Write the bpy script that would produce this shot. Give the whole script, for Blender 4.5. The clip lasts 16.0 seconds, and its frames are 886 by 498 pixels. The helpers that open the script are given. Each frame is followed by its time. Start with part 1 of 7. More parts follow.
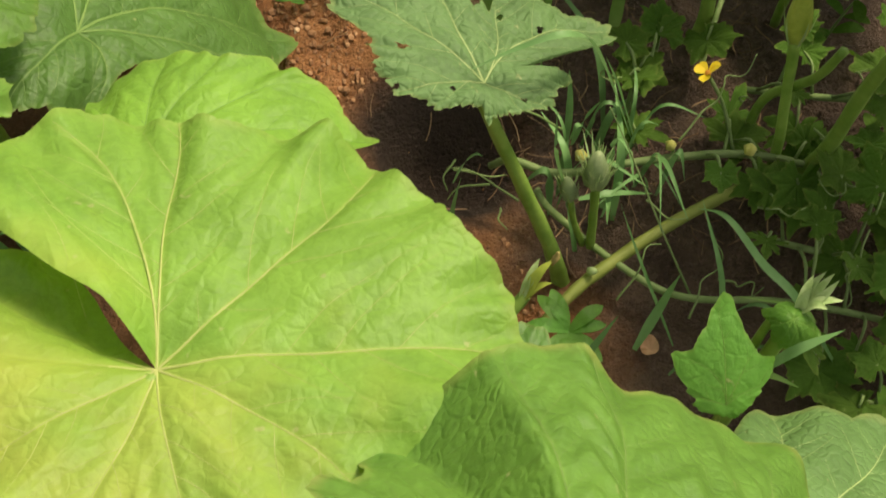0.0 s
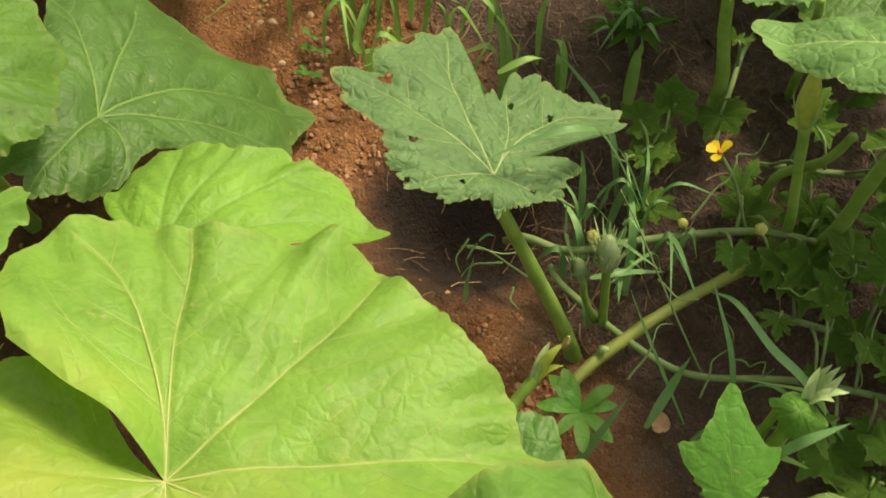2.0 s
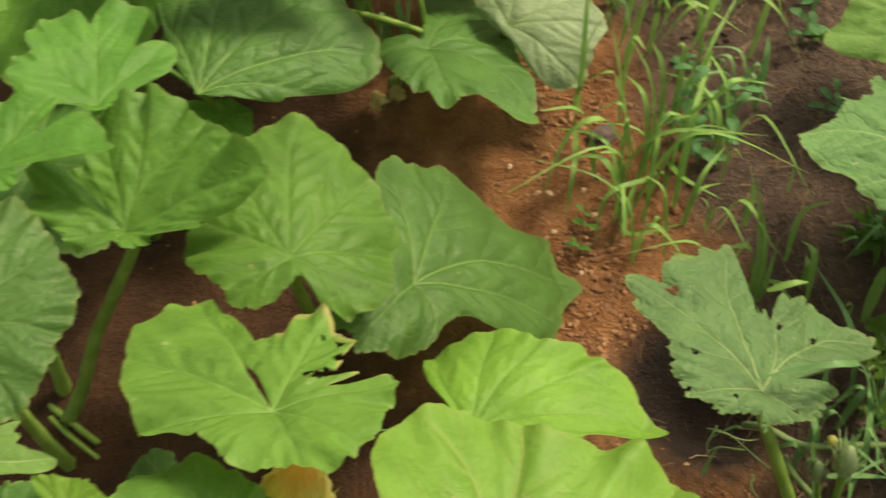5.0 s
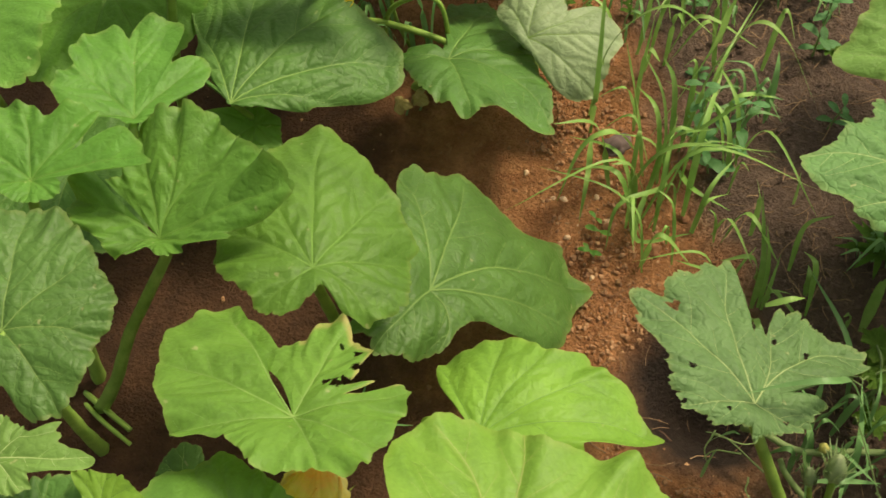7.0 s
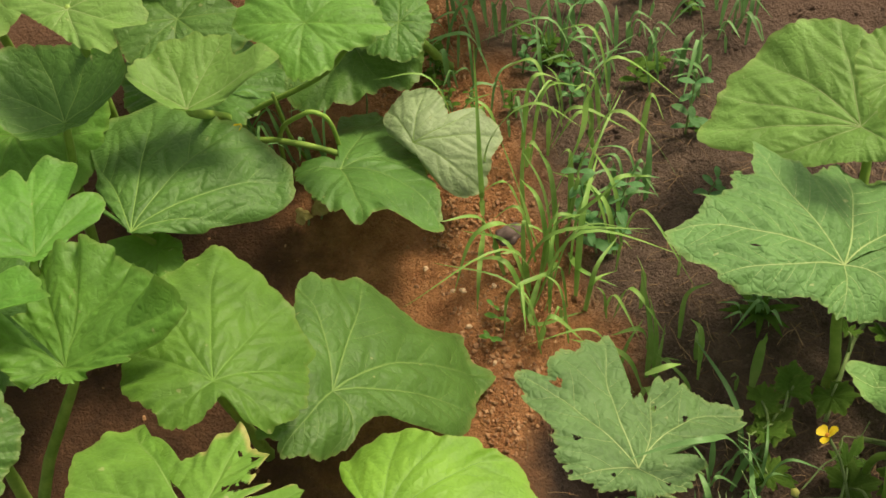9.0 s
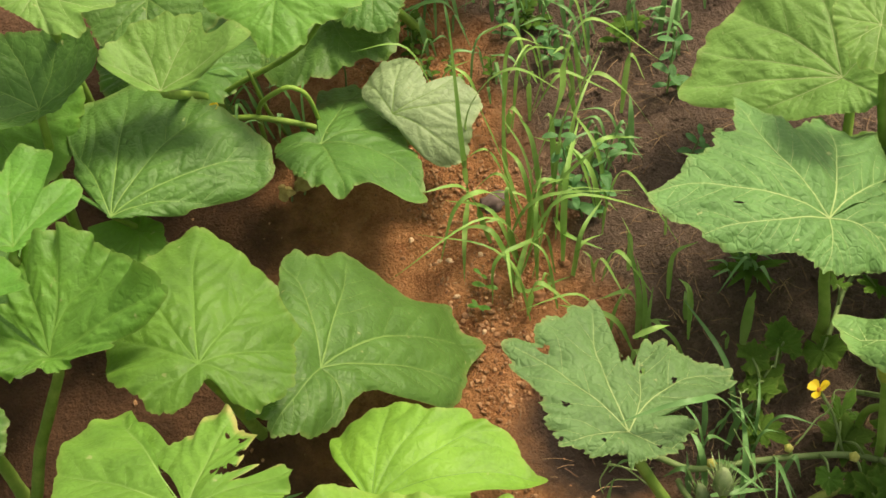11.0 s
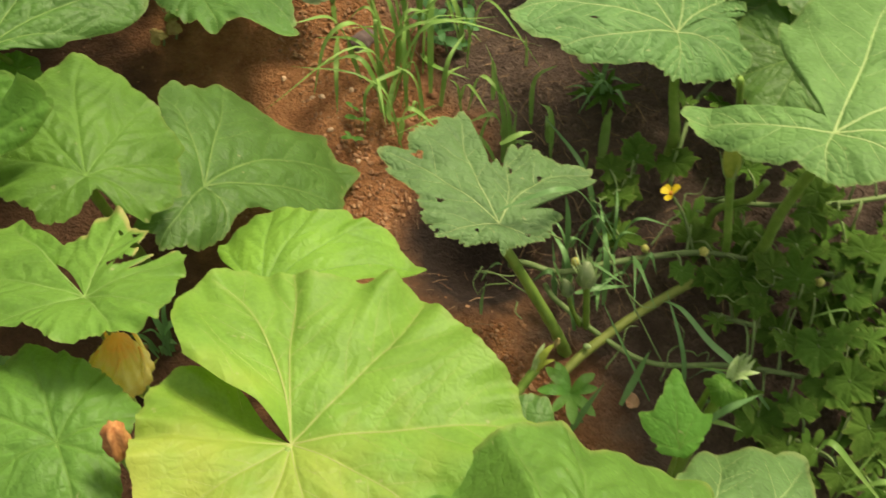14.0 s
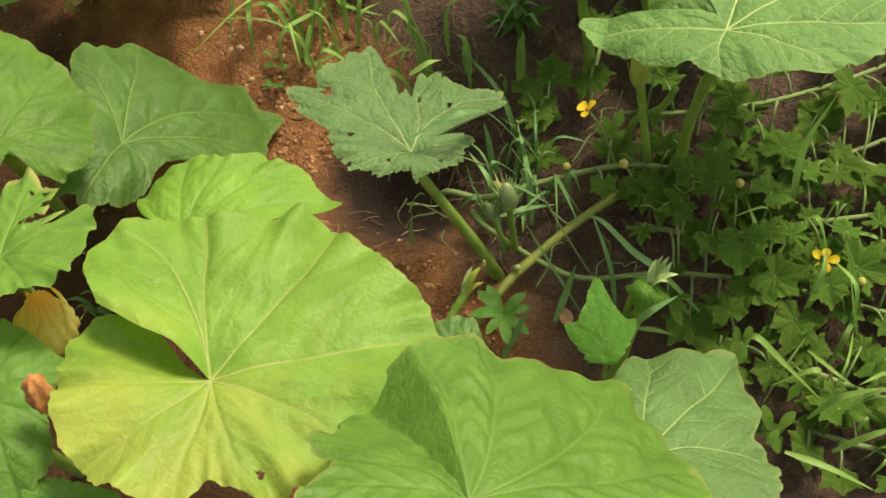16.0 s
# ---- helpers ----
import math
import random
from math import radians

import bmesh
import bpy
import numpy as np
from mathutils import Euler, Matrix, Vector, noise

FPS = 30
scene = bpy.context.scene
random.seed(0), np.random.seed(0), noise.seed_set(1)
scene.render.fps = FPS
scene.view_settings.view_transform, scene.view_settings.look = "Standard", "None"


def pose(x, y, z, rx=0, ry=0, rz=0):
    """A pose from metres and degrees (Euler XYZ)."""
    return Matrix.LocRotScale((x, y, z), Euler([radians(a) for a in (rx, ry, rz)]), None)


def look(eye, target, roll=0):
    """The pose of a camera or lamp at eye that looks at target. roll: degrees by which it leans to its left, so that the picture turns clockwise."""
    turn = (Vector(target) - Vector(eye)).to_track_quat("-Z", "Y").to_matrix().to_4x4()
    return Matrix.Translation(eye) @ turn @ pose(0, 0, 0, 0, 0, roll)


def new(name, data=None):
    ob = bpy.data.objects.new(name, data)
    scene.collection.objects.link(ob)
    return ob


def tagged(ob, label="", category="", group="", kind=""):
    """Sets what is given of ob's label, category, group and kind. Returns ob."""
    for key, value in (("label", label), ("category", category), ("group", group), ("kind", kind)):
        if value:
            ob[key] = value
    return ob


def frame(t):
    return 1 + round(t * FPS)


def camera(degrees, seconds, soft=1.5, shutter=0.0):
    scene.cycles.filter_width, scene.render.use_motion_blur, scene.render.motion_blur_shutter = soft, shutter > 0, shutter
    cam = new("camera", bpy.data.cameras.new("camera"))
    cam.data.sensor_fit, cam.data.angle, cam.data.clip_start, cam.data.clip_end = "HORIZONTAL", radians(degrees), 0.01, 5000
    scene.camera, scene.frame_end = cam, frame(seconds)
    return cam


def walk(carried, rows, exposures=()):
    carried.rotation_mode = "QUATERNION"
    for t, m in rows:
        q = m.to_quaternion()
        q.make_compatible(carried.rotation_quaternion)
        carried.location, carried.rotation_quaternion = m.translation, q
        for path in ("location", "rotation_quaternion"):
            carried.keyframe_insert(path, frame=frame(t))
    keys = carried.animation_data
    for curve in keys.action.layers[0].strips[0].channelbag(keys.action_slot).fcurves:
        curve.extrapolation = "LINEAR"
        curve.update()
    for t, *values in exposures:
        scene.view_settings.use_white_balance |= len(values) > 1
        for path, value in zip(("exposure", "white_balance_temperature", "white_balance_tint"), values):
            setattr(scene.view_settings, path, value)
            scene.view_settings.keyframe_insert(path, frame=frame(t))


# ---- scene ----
cam = camera(38.5, 16.0, shutter=0.5)
PATH = [
    (0, (0.149, -0.486, 0.923), (0.155, 0.414, -0.864), 2.0),
    (0.5, (0.155, -0.474, 0.933), (0.16, 0.44, -0.846), 1.7),
    (1, (0.159, -0.47, 0.93), (0.163, 0.437, -0.852), 1.4),
    (1.5, (0.164, -0.463, 0.936), (0.141, 0.451, -0.842), 0.0),
    (2, (0.161, -0.451, 0.955), (0.118, 0.475, -0.817), -0.5),
    (2.5, (0.149, -0.441, 0.971), (0.111, 0.489, -0.799), 1.6),
    (3, (0.117, -0.428, 1.007), (0.016, 0.497, -0.763), -0.5),
    (3.5, (0.107, -0.431, 1.026), (-0.059, 0.505, -0.734), -2.5),
    (4, (0.1, -0.433, 1.049), (-0.117, 0.535, -0.687), -4.3),
    (4.5, (0.082, -0.438, 1.078), (-0.151, 0.551, -0.645), -3.8),
    (5, (0.062, -0.448, 1.124), (-0.227, 0.535, -0.593), -5.4),
    (5.2, (0.049, -0.458, 1.141), (-0.27, 0.502, -0.584), -5.4),
    (7.3, (0.091, -0.443, 1.202), (-0.231, 0.488, -0.538), -6.7),
    (7.5, (0.104, -0.444, 1.21), (-0.213, 0.516, -0.515), -6.8),
    (8, (0.131, -0.453, 1.229), (-0.17, 0.549, -0.476), -6.9),
    (8.5, (0.145, -0.457, 1.249), (-0.131, 0.593, -0.431), -7.5),
    (8.7, (0.148, -0.459, 1.251), (-0.134, 0.604, -0.42), -8.0),
    (10.8, (0.165, -0.452, 1.243), (-0.112, 0.575, -0.451), -11.0),
    (11, (0.165, -0.45, 1.244), (-0.115, 0.57, -0.454), -11.4),
    (11.5, (0.165, -0.455, 1.247), (-0.122, 0.567, -0.448), -11.8),
    (12, (0.158, -0.464, 1.251), (-0.12, 0.561, -0.443), -10.8),
    (12.5, (0.148, -0.478, 1.247), (-0.119, 0.535, -0.457), -9.9),
    (13, (0.15, -0.5, 1.231), (-0.05, 0.459, -0.513), -7.5),
    (13.5, (0.154, -0.528, 1.234), (0.017, 0.404, -0.531), -5.9),
    (14, (0.159, -0.573, 1.252), (0.098, 0.349, -0.522), -3.4),
    (14.5, (0.162, -0.606, 1.265), (0.16, 0.317, -0.509), -2.1),
    (15, (0.178, -0.62, 1.268), (0.195, 0.282, -0.518), -2.7),
    (15.5, (0.208, -0.621, 1.264), (0.203, 0.272, -0.526), -5.0),
    (16, (0.222, -0.604, 1.252), (0.177, 0.255, -0.553), -8.0),
]
walk(cam, [(t, look(eye, target, roll)) for t, eye, target, roll in PATH], ((0.0, 0.34, 8000, 8.3), (2.5, 0.44, 8000, 8.3), (4.0, 0.22, 8000, 8.3), (8.7, 0.26, 8000, 8.3), (11.0, 0.52, 8000, 8.3), (12.5, 0.52, 8000, 8.3), (13.5, 0.36, 8000, 8.3), (16.0, 0.36, 8000, 8.3)))

# ---- light ----
SUN_HIGH, SUN_AZ = 57, 46          # degrees above the horizon, degrees from +y towards +x
world = bpy.data.worlds.new("sky")
scene.world = world
world.use_nodes = True
wn, wl = world.node_tree.nodes, world.node_tree.links
sky = wn.new("ShaderNodeTexSky")
sky.sky_type, sky.sun_disc = "NISHITA", False
sky.sun_elevation, sky.sun_rotation = radians(SUN_HIGH), radians(SUN_AZ)
sky.dust_density, sky.air_density = 4.0, 1.2
veil = wn.new("ShaderNodeHueSaturation")
veil.inputs["Saturation"].default_value = 0.35
wl.new(sky.outputs[0], veil.inputs["Color"])
wl.new(veil.outputs[0], wn["Background"].inputs[0])
wn["Background"].inputs[1].default_value = 0.14
lamp = bpy.data.lights.new("sun", "SUN")
lamp.energy, lamp.angle, lamp.color = 3.3, radians(13), (1.0, 0.93, 0.80)
sun = new("sun", lamp)
sun_way = Vector((math.sin(radians(SUN_AZ)) * math.cos(radians(SUN_HIGH)),
                  math.cos(radians(SUN_AZ)) * math.cos(radians(SUN_HIGH)), math.sin(radians(SUN_HIGH))))
sun.matrix_world = look(sun_way * 20, (0, 0, 0))

# ---- materials ----


class Nodes:
    def __init__(self, name):
        self.m = bpy.data.materials.new(name)
        self.m.use_nodes = True
        self.t = self.m.node_tree
        self.t.nodes.clear()
        self.out = self.add("ShaderNodeOutputMaterial")

    def add(self, kind, **values):
        n = self.t.nodes.new(kind)
        for k, v in values.items():
            n.inputs[k.replace("_", " ")].default_value = v
        return n

    def link(self, a, b):
        self.t.links.new(a, b)

    def coords(self):
        return self.add("ShaderNodeTexCoord").outputs["Object"]

    def noise(self, scale, detail=4.0, rough=0.6, at=None):
        n = self.add("ShaderNodeTexNoise", Scale=scale, Detail=detail, Roughness=rough)
        self.link(at if at is not None else self.coords(), n.inputs["Vector"])
        return n.outputs["Fac"]

    def ramp(self, fac, lo, hi, a=0.0, b=1.0):
        n = self.t.nodes.new("ShaderNodeMapRange")
        n.inputs["From Min"].default_value, n.inputs["From Max"].default_value = lo, hi
        n.inputs["To Min"].default_value, n.inputs["To Max"].default_value = a, b
        self.link(fac, n.inputs["Value"])
        return n.outputs["Result"]

    def math(self, op, a, b):
        n = self.t.nodes.new("ShaderNodeMath")
        n.operation = op
        for i, v in enumerate((a, b)):
            if isinstance(v, (int, float)):
                n.inputs[i].default_value = v
            else:
                self.link(v, n.inputs[i])
        return n.outputs[0]

    def mix(self, fac, a, b):
        n = self.t.nodes.new("ShaderNodeMix")
        n.data_type = "RGBA"
        for sock, v in ((n.inputs[0], fac), (n.inputs[6], a), (n.inputs[7], b)):
            if isinstance(v, (int, float)):
                sock.default_value = v
            elif isinstance(v, tuple):
                sock.default_value = (*v, 1.0)
            else:
                self.link(v, sock)
        return n.outputs[2]

    def bump(self, height, strength, distance):
        n = self.add("ShaderNodeBump", Strength=strength, Distance=distance)
        self.link(height, n.inputs["Height"])
        return n.outputs["Normal"]


def leaf_material(name, main, deep, vein, through_light, blotch=None, amount=0.0, glow=0.35, rough=0.5, halo=0.10, spec=0.32, quilt=0.10, crinkle=1.0):
    """Leaf skin: mottled green with paler veins, some light passing through."""
    k = Nodes(name)
    big, fine = k.noise(22.0, 3.0), k.noise(260.0, 2.0)
    # fine network of veinlets, warped so that its cells are uneven
    warp = k.t.nodes.new("ShaderNodeVectorMath")
    warp.operation = "ADD"
    k.link(k.coords(), warp.inputs[0])
    stir = k.add("ShaderNodeTexNoise", Scale=40.0, Detail=2.0)
    k.link(k.coords(), stir.inputs["Vector"])
    small = k.t.nodes.new("ShaderNodeVectorMath")
    small.operation = "SCALE"
    small.inputs["Scale"].default_value = 0.012
    k.link(stir.outputs["Color"], small.inputs[0])
    k.link(small.outputs[0], warp.inputs[1])
    cells = k.add("ShaderNodeTexVoronoi", Scale=115.0)
    cells.feature = "DISTANCE_TO_EDGE"
    k.link(warp.outputs[0], cells.inputs["Vector"])
    net = k.ramp(cells.outputs["Distance"], 0.0, 0.22)
    tone = k.mix(k.ramp(big, 0.32, 0.66), tuple(c * 0.82 for c in deep), main)
    broad = k.noise(7.0, 3.0, 0.55)
    tone = k.mix(k.ramp(broad, 0.40, 0.72, 0.0, 0.30), tone, tuple(c * 0.72 for c in deep))
    tone = k.mix(k.ramp(fine, 0.35, 0.75, 0.0, 0.35), tone, tuple(min(1, c * 1.35) for c in main))
    if blotch:
        # yellowing spreads from the stalk into the lobes behind it
        xyz = k.t.nodes.new("ShaderNodeSeparateXYZ")
        k.link(k.coords(), xyz.inputs[0])
        lean = k.math("ADD", k.math("MULTIPLY", xyz.outputs[0], -5.0), k.math("MULTIPLY", xyz.outputs[1], -2.5))
        spots = k.math("ADD", lean, k.math("MULTIPLY", k.noise(16.0, 2.5, 0.5), 1.4))
        tone = k.mix(k.ramp(spots, 0.55, 1.45, 0.0, amount), tone, blotch)
    tone = k.mix(k.ramp(net, 0.0, 0.45, min(0.12, 0.45 * quilt), 0.0), tone, deep)
    attr = k.t.nodes.new("ShaderNodeAttribute")
    attr.attribute_name = "vein"
    tone = k.mix(k.ramp(attr.outputs["Fac"], 0.15, 1.0, 0.0, halo), tone, vein)
    rim = k.t.nodes.new("ShaderNodeAttribute")
    rim.attribute_name = "rim"
    dried = k.math("MULTIPLY", rim.outputs["Fac"], k.ramp(k.noise(60.0, 3.0), 0.35, 0.6, 0.3, 1.0))
    tone = k.mix(dried, tone, (0.40, 0.38, 0.13))
    speck = k.ramp(k.noise(95.0, 2.0, 0.5), 0.72, 0.76, 0.0, 0.55)
    tone = k.mix(speck, tone, (0.42, 0.42, 0.20))
    info = k.t.nodes.new("ShaderNodeObjectInfo")
    hsv = k.add("ShaderNodeHueSaturation")
    k.link(k.ramp(info.outputs["Random"], 0, 1, 0.88, 1.12), hsv.inputs["Value"])
    k.link(k.ramp(info.outputs["Random"], 0, 1, 0.492, 0.506), hsv.inputs["Hue"])
    k.link(tone, hsv.inputs["Color"])
    b = k.add("ShaderNodeBsdfPrincipled", Roughness=rough)
    b.inputs["Specular IOR Level"].default_value = spec
    k.link(hsv.outputs[0], b.inputs["Base Color"])
    folds = k.noise(75.0, 3.0, 0.55)
    k.link(k.bump(k.math("ADD", k.math("ADD", k.math("MULTIPLY", net, 2.6 * quilt), k.math("MULTIPLY", fine, 0.4)), k.math("MULTIPLY", folds, 1.6 * crinkle)), 0.6, 0.0020), b.inputs["Normal"])
    tr = k.add("ShaderNodeBsdfTranslucent")
    k.link(k.mix(0.65, hsv.outputs[0], through_light), tr.inputs["Color"])
    m = k.add("ShaderNodeMixShader", Fac=glow)
    k.link(b.outputs[0], m.inputs[1])
    k.link(tr.outputs[0], m.inputs[2])
    k.link(m.outputs[0], k.out.inputs[0])
    return k.m


def plain_material(name, a, b, scale=60.0, rough=0.6, bump=0.2, glow=0.0, relief=0.001, spec=0.3):
    """Two mottled tones with a fine relief, and some light passing through where glow is set."""
    k = Nodes(name)
    n1, n2 = k.noise(scale, 4.0), k.noise(scale * 6, 2.0)
    info = k.t.nodes.new("ShaderNodeObjectInfo")
    tone = k.mix(k.ramp(n1, 0.35, 0.66), a, b)
    hsv = k.add("ShaderNodeHueSaturation")
    k.link(k.ramp(info.outputs["Random"], 0, 1, 0.82, 1.18), hsv.inputs["Value"])
    k.link(tone, hsv.inputs["Color"])
    p = k.add("ShaderNodeBsdfPrincipled", Roughness=rough)
    p.inputs["Specular IOR Level"].default_value = spec
    k.link(hsv.outputs[0], p.inputs["Base Color"])
    k.link(k.bump(n2, bump, relief), p.inputs["Normal"])
    if glow:
        tr = k.add("ShaderNodeBsdfTranslucent")
        k.link(hsv.outputs[0], tr.inputs["Color"])
        m = k.add("ShaderNodeMixShader", Fac=glow)
        k.link(p.outputs[0], m.inputs[1])
        k.link(tr.outputs[0], m.inputs[2])
        k.link(m.outputs[0], k.out.inputs[0])
    else:
        k.link(p.outputs[0], k.out.inputs[0])
    return k.m


def island_material(name, tones, rough=0.85):
    """Loose bits, each with a tone of its own between the given ones."""
    k = Nodes(name)
    geo = k.t.nodes.new("ShaderNodeNewGeometry")
    r = geo.outputs["Random Per Island"]
    tone = k.mix(k.ramp(r, 0.0, 0.5), tones[0], tones[1])
    tone = k.mix(k.ramp(r, 0.5, 1.0), tone, tones[2])
    p = k.add("ShaderNodeBsdfPrincipled", Roughness=rough)
    n = k.noise(400.0, 3.0)
    k.link(k.mix(k.ramp(n, 0.3, 0.7, 0.0, 0.3), tone, (0.10, 0.05, 0.03)), p.inputs["Base Color"])
    k.link(k.bump(n, 0.3, 0.001), p.inputs["Normal"])
    k.link(p.outputs[0], k.out.inputs[0])
    return k.m


def soil_material():
    k = Nodes("soil")
    at = k.coords()
    xyz = k.t.nodes.new("ShaderNodeSeparateXYZ")
    k.link(at, xyz.inputs[0])
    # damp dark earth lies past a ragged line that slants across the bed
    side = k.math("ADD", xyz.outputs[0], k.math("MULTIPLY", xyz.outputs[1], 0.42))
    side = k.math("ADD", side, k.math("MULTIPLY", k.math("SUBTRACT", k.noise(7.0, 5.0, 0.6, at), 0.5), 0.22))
    # past the bed the ground is one mixed moist earth in broad uneven patches
    away = k.t.nodes.new("ShaderNodeVectorMath")
    away.operation = "LENGTH"
    k.link(at, away.inputs[0])
    far = k.ramp(k.math("ADD", away.outputs["Value"], k.math("MULTIPLY", k.noise(2.5, 4.0, 0.6, at), 0.6)), 0.95, 1.45)
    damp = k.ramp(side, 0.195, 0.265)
    # hollow under the torn leaf: damp earth with the leaf's shade painted in
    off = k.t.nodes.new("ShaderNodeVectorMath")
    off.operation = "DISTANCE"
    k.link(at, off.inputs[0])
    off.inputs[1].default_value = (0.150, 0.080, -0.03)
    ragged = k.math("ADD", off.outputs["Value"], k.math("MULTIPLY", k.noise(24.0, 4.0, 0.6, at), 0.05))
    wet_shade = k.ramp(ragged, 0.085, 0.135, 1.0, 0.0)
    damp = k.math("MAXIMUM", damp, wet_shade)
    grain, clod, dust = k.noise(150.0, 6.0, 0.7, at), k.noise(28.0, 5.0, 0.6, at), k.noise(700.0, 3.0, 0.6, at)
    red = k.mix(k.ramp(clod, 0.35, 0.7), (0.290, 0.120, 0.048), (0.520, 0.240, 0.105))
    red = k.mix(k.ramp(grain, 0.52, 0.78, 0.0, 0.40), red, (0.42, 0.22, 0.11))
    # shade under the left-hand leaves is painted in as much darker red soil
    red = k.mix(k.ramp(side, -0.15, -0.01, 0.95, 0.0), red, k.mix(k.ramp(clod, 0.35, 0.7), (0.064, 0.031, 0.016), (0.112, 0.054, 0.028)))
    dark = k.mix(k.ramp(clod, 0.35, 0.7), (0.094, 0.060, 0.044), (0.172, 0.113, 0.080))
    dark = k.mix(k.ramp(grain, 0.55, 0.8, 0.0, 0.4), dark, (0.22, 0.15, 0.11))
    cell = k.add("ShaderNodeTexVoronoi", Scale=300.0)
    k.link(at, cell.inputs["Vector"])
    cell2 = k.add("ShaderNodeTexVoronoi", Scale=120.0)
    k.link(at, cell2.inputs["Vector"])
    pick = k.t.nodes.new("ShaderNodeSeparateColor")
    k.link(cell.outputs["Color"], pick.inputs[0])
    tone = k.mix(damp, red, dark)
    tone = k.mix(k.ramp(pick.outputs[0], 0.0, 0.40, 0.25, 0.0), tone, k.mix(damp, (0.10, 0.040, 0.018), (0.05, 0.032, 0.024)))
    # pale grains are dimmed by the same painted shade on the left
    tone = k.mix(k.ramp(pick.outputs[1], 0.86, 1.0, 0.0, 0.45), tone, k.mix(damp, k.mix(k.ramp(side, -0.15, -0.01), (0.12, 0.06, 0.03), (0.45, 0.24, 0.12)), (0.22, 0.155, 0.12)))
    # near-black tint carries the painted shade of the hollow
    tone = k.mix(k.math("MULTIPLY", wet_shade, 0.8), tone, (0.020, 0.013, 0.010))
    tone = k.mix(k.ramp(dust, 0.3, 0.5, 0.28, 0.0), tone, (0.03, 0.016, 0.01))
    beyond = k.mix(k.ramp(k.noise(1.1, 5.0, 0.6, at), 0.35, 0.65), (0.105, 0.058, 0.036), (0.190, 0.098, 0.054))
    beyond = k.mix(k.ramp(clod, 0.35, 0.7, 0.0, 0.5), beyond, (0.16, 0.085, 0.05))
    tone = k.mix(far, tone, beyond)
    p = k.add("ShaderNodeBsdfPrincipled")
    p.inputs["Specular IOR Level"].default_value = 0.25
    k.link(tone, p.inputs["Base Color"])
    k.link(k.ramp(damp, 0, 1, 0.95, 0.72), p.inputs["Roughness"])
    lumps = k.math("ADD", k.math("MULTIPLY", cell.outputs["Distance"], -0.7), k.math("MULTIPLY", cell2.outputs["Distance"], -0.8))
    k.link(k.bump(k.math("ADD", k.math("ADD", k.math("MULTIPLY", grain, 1.2), dust), lumps), 1.0, 0.006), p.inputs["Normal"])
    k.link(p.outputs[0], k.out.inputs[0])
    return k.m


M_BRIGHT = leaf_material("leaf bright", (0.196, 0.392, 0.053), (0.145, 0.318, 0.041), (0.32, 0.47, 0.14), (0.36, 0.58, 0.05), crinkle=0.6)
M_LUSH = leaf_material("leaf lush", (0.128, 0.282, 0.050), (0.092, 0.220, 0.038), (0.25, 0.40, 0.11), (0.28, 0.50, 0.05), quilt=0.12)
M_YELLOW = leaf_material("leaf yellowing", (0.200, 0.392, 0.062), (0.152, 0.325, 0.046), (0.46, 0.54, 0.15), (0.40, 0.60, 0.06),
                         blotch=(0.52, 0.53, 0.11), amount=0.70, halo=0.18, crinkle=0.35)
M_MID = leaf_material("leaf mid", (0.122, 0.285, 0.046), (0.088, 0.222, 0.036), (0.23, 0.38, 0.11), (0.25, 0.50, 0.06))
M_FRESH = leaf_material("leaf fresh", (0.112, 0.295, 0.046), (0.078, 0.226, 0.034), (0.24, 0.44, 0.10), (0.26, 0.55, 0.04))
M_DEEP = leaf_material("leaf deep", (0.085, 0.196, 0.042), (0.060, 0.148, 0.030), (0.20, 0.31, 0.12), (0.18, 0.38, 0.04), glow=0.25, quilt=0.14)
M_GREY = leaf_material("leaf grey", (0.110, 0.212, 0.072), (0.080, 0.162, 0.053), (0.34, 0.43, 0.20), (0.14, 0.27, 0.05), glow=0.2, rough=0.62, quilt=0.24)
M_GREYPALE = leaf_material("leaf grey pale", (0.140, 0.280, 0.080), (0.105, 0.225, 0.060), (0.30, 0.42, 0.18), (0.22, 0.40, 0.07), glow=0.25, rough=0.6, quilt=0.2)
M_PALE = leaf_material("leaf pale", (0.165, 0.325, 0.075), (0.125, 0.260, 0.055), (0.34, 0.46, 0.20), (0.25, 0.48, 0.07), glow=0.3, rough=0.55)
M_LEAFY = leaf_material("leaf green", (0.160, 0.345, 0.056), (0.115, 0.270, 0.042), (0.28, 0.43, 0.13), (0.32, 0.55, 0.07), crinkle=0.7)
M_GREYMID = leaf_material("leaf grey green", (0.122, 0.250, 0.078), (0.090, 0.195, 0.058), (0.32, 0.43, 0.19), (0.18, 0.34, 0.06), glow=0.25, rough=0.6, quilt=0.25)
M_SILVER = leaf_material("leaf silver", (0.265, 0.360, 0.190), (0.185, 0.275, 0.130), (0.36, 0.46, 0.26), (0.25, 0.42, 0.12), glow=0.25, rough=0.5)
M_WEED = leaf_material("melon leaf", (0.078, 0.164, 0.026), (0.049, 0.110, 0.016), (0.14, 0.23, 0.07), (0.12, 0.25, 0.02), glow=0.3, rough=0.8, spec=0.12)
M_HERB = leaf_material("herb leaf", (0.085, 0.235, 0.075), (0.060, 0.175, 0.055), (0.16, 0.32, 0.13), (0.15, 0.38, 0.08), glow=0.3, rough=0.6)
M_VEIN_GREEN = plain_material("vein green", (0.135, 0.280, 0.045), (0.17, 0.32, 0.062), 80, glow=0.25)
M_VEIN_PALE = plain_material("vein pale", (0.30, 0.42, 0.15), (0.40, 0.50, 0.22), 80, glow=0.2)
M_VEIN = plain_material("vein", (0.165, 0.30, 0.070), (0.23, 0.36, 0.10), 80, glow=0.2)
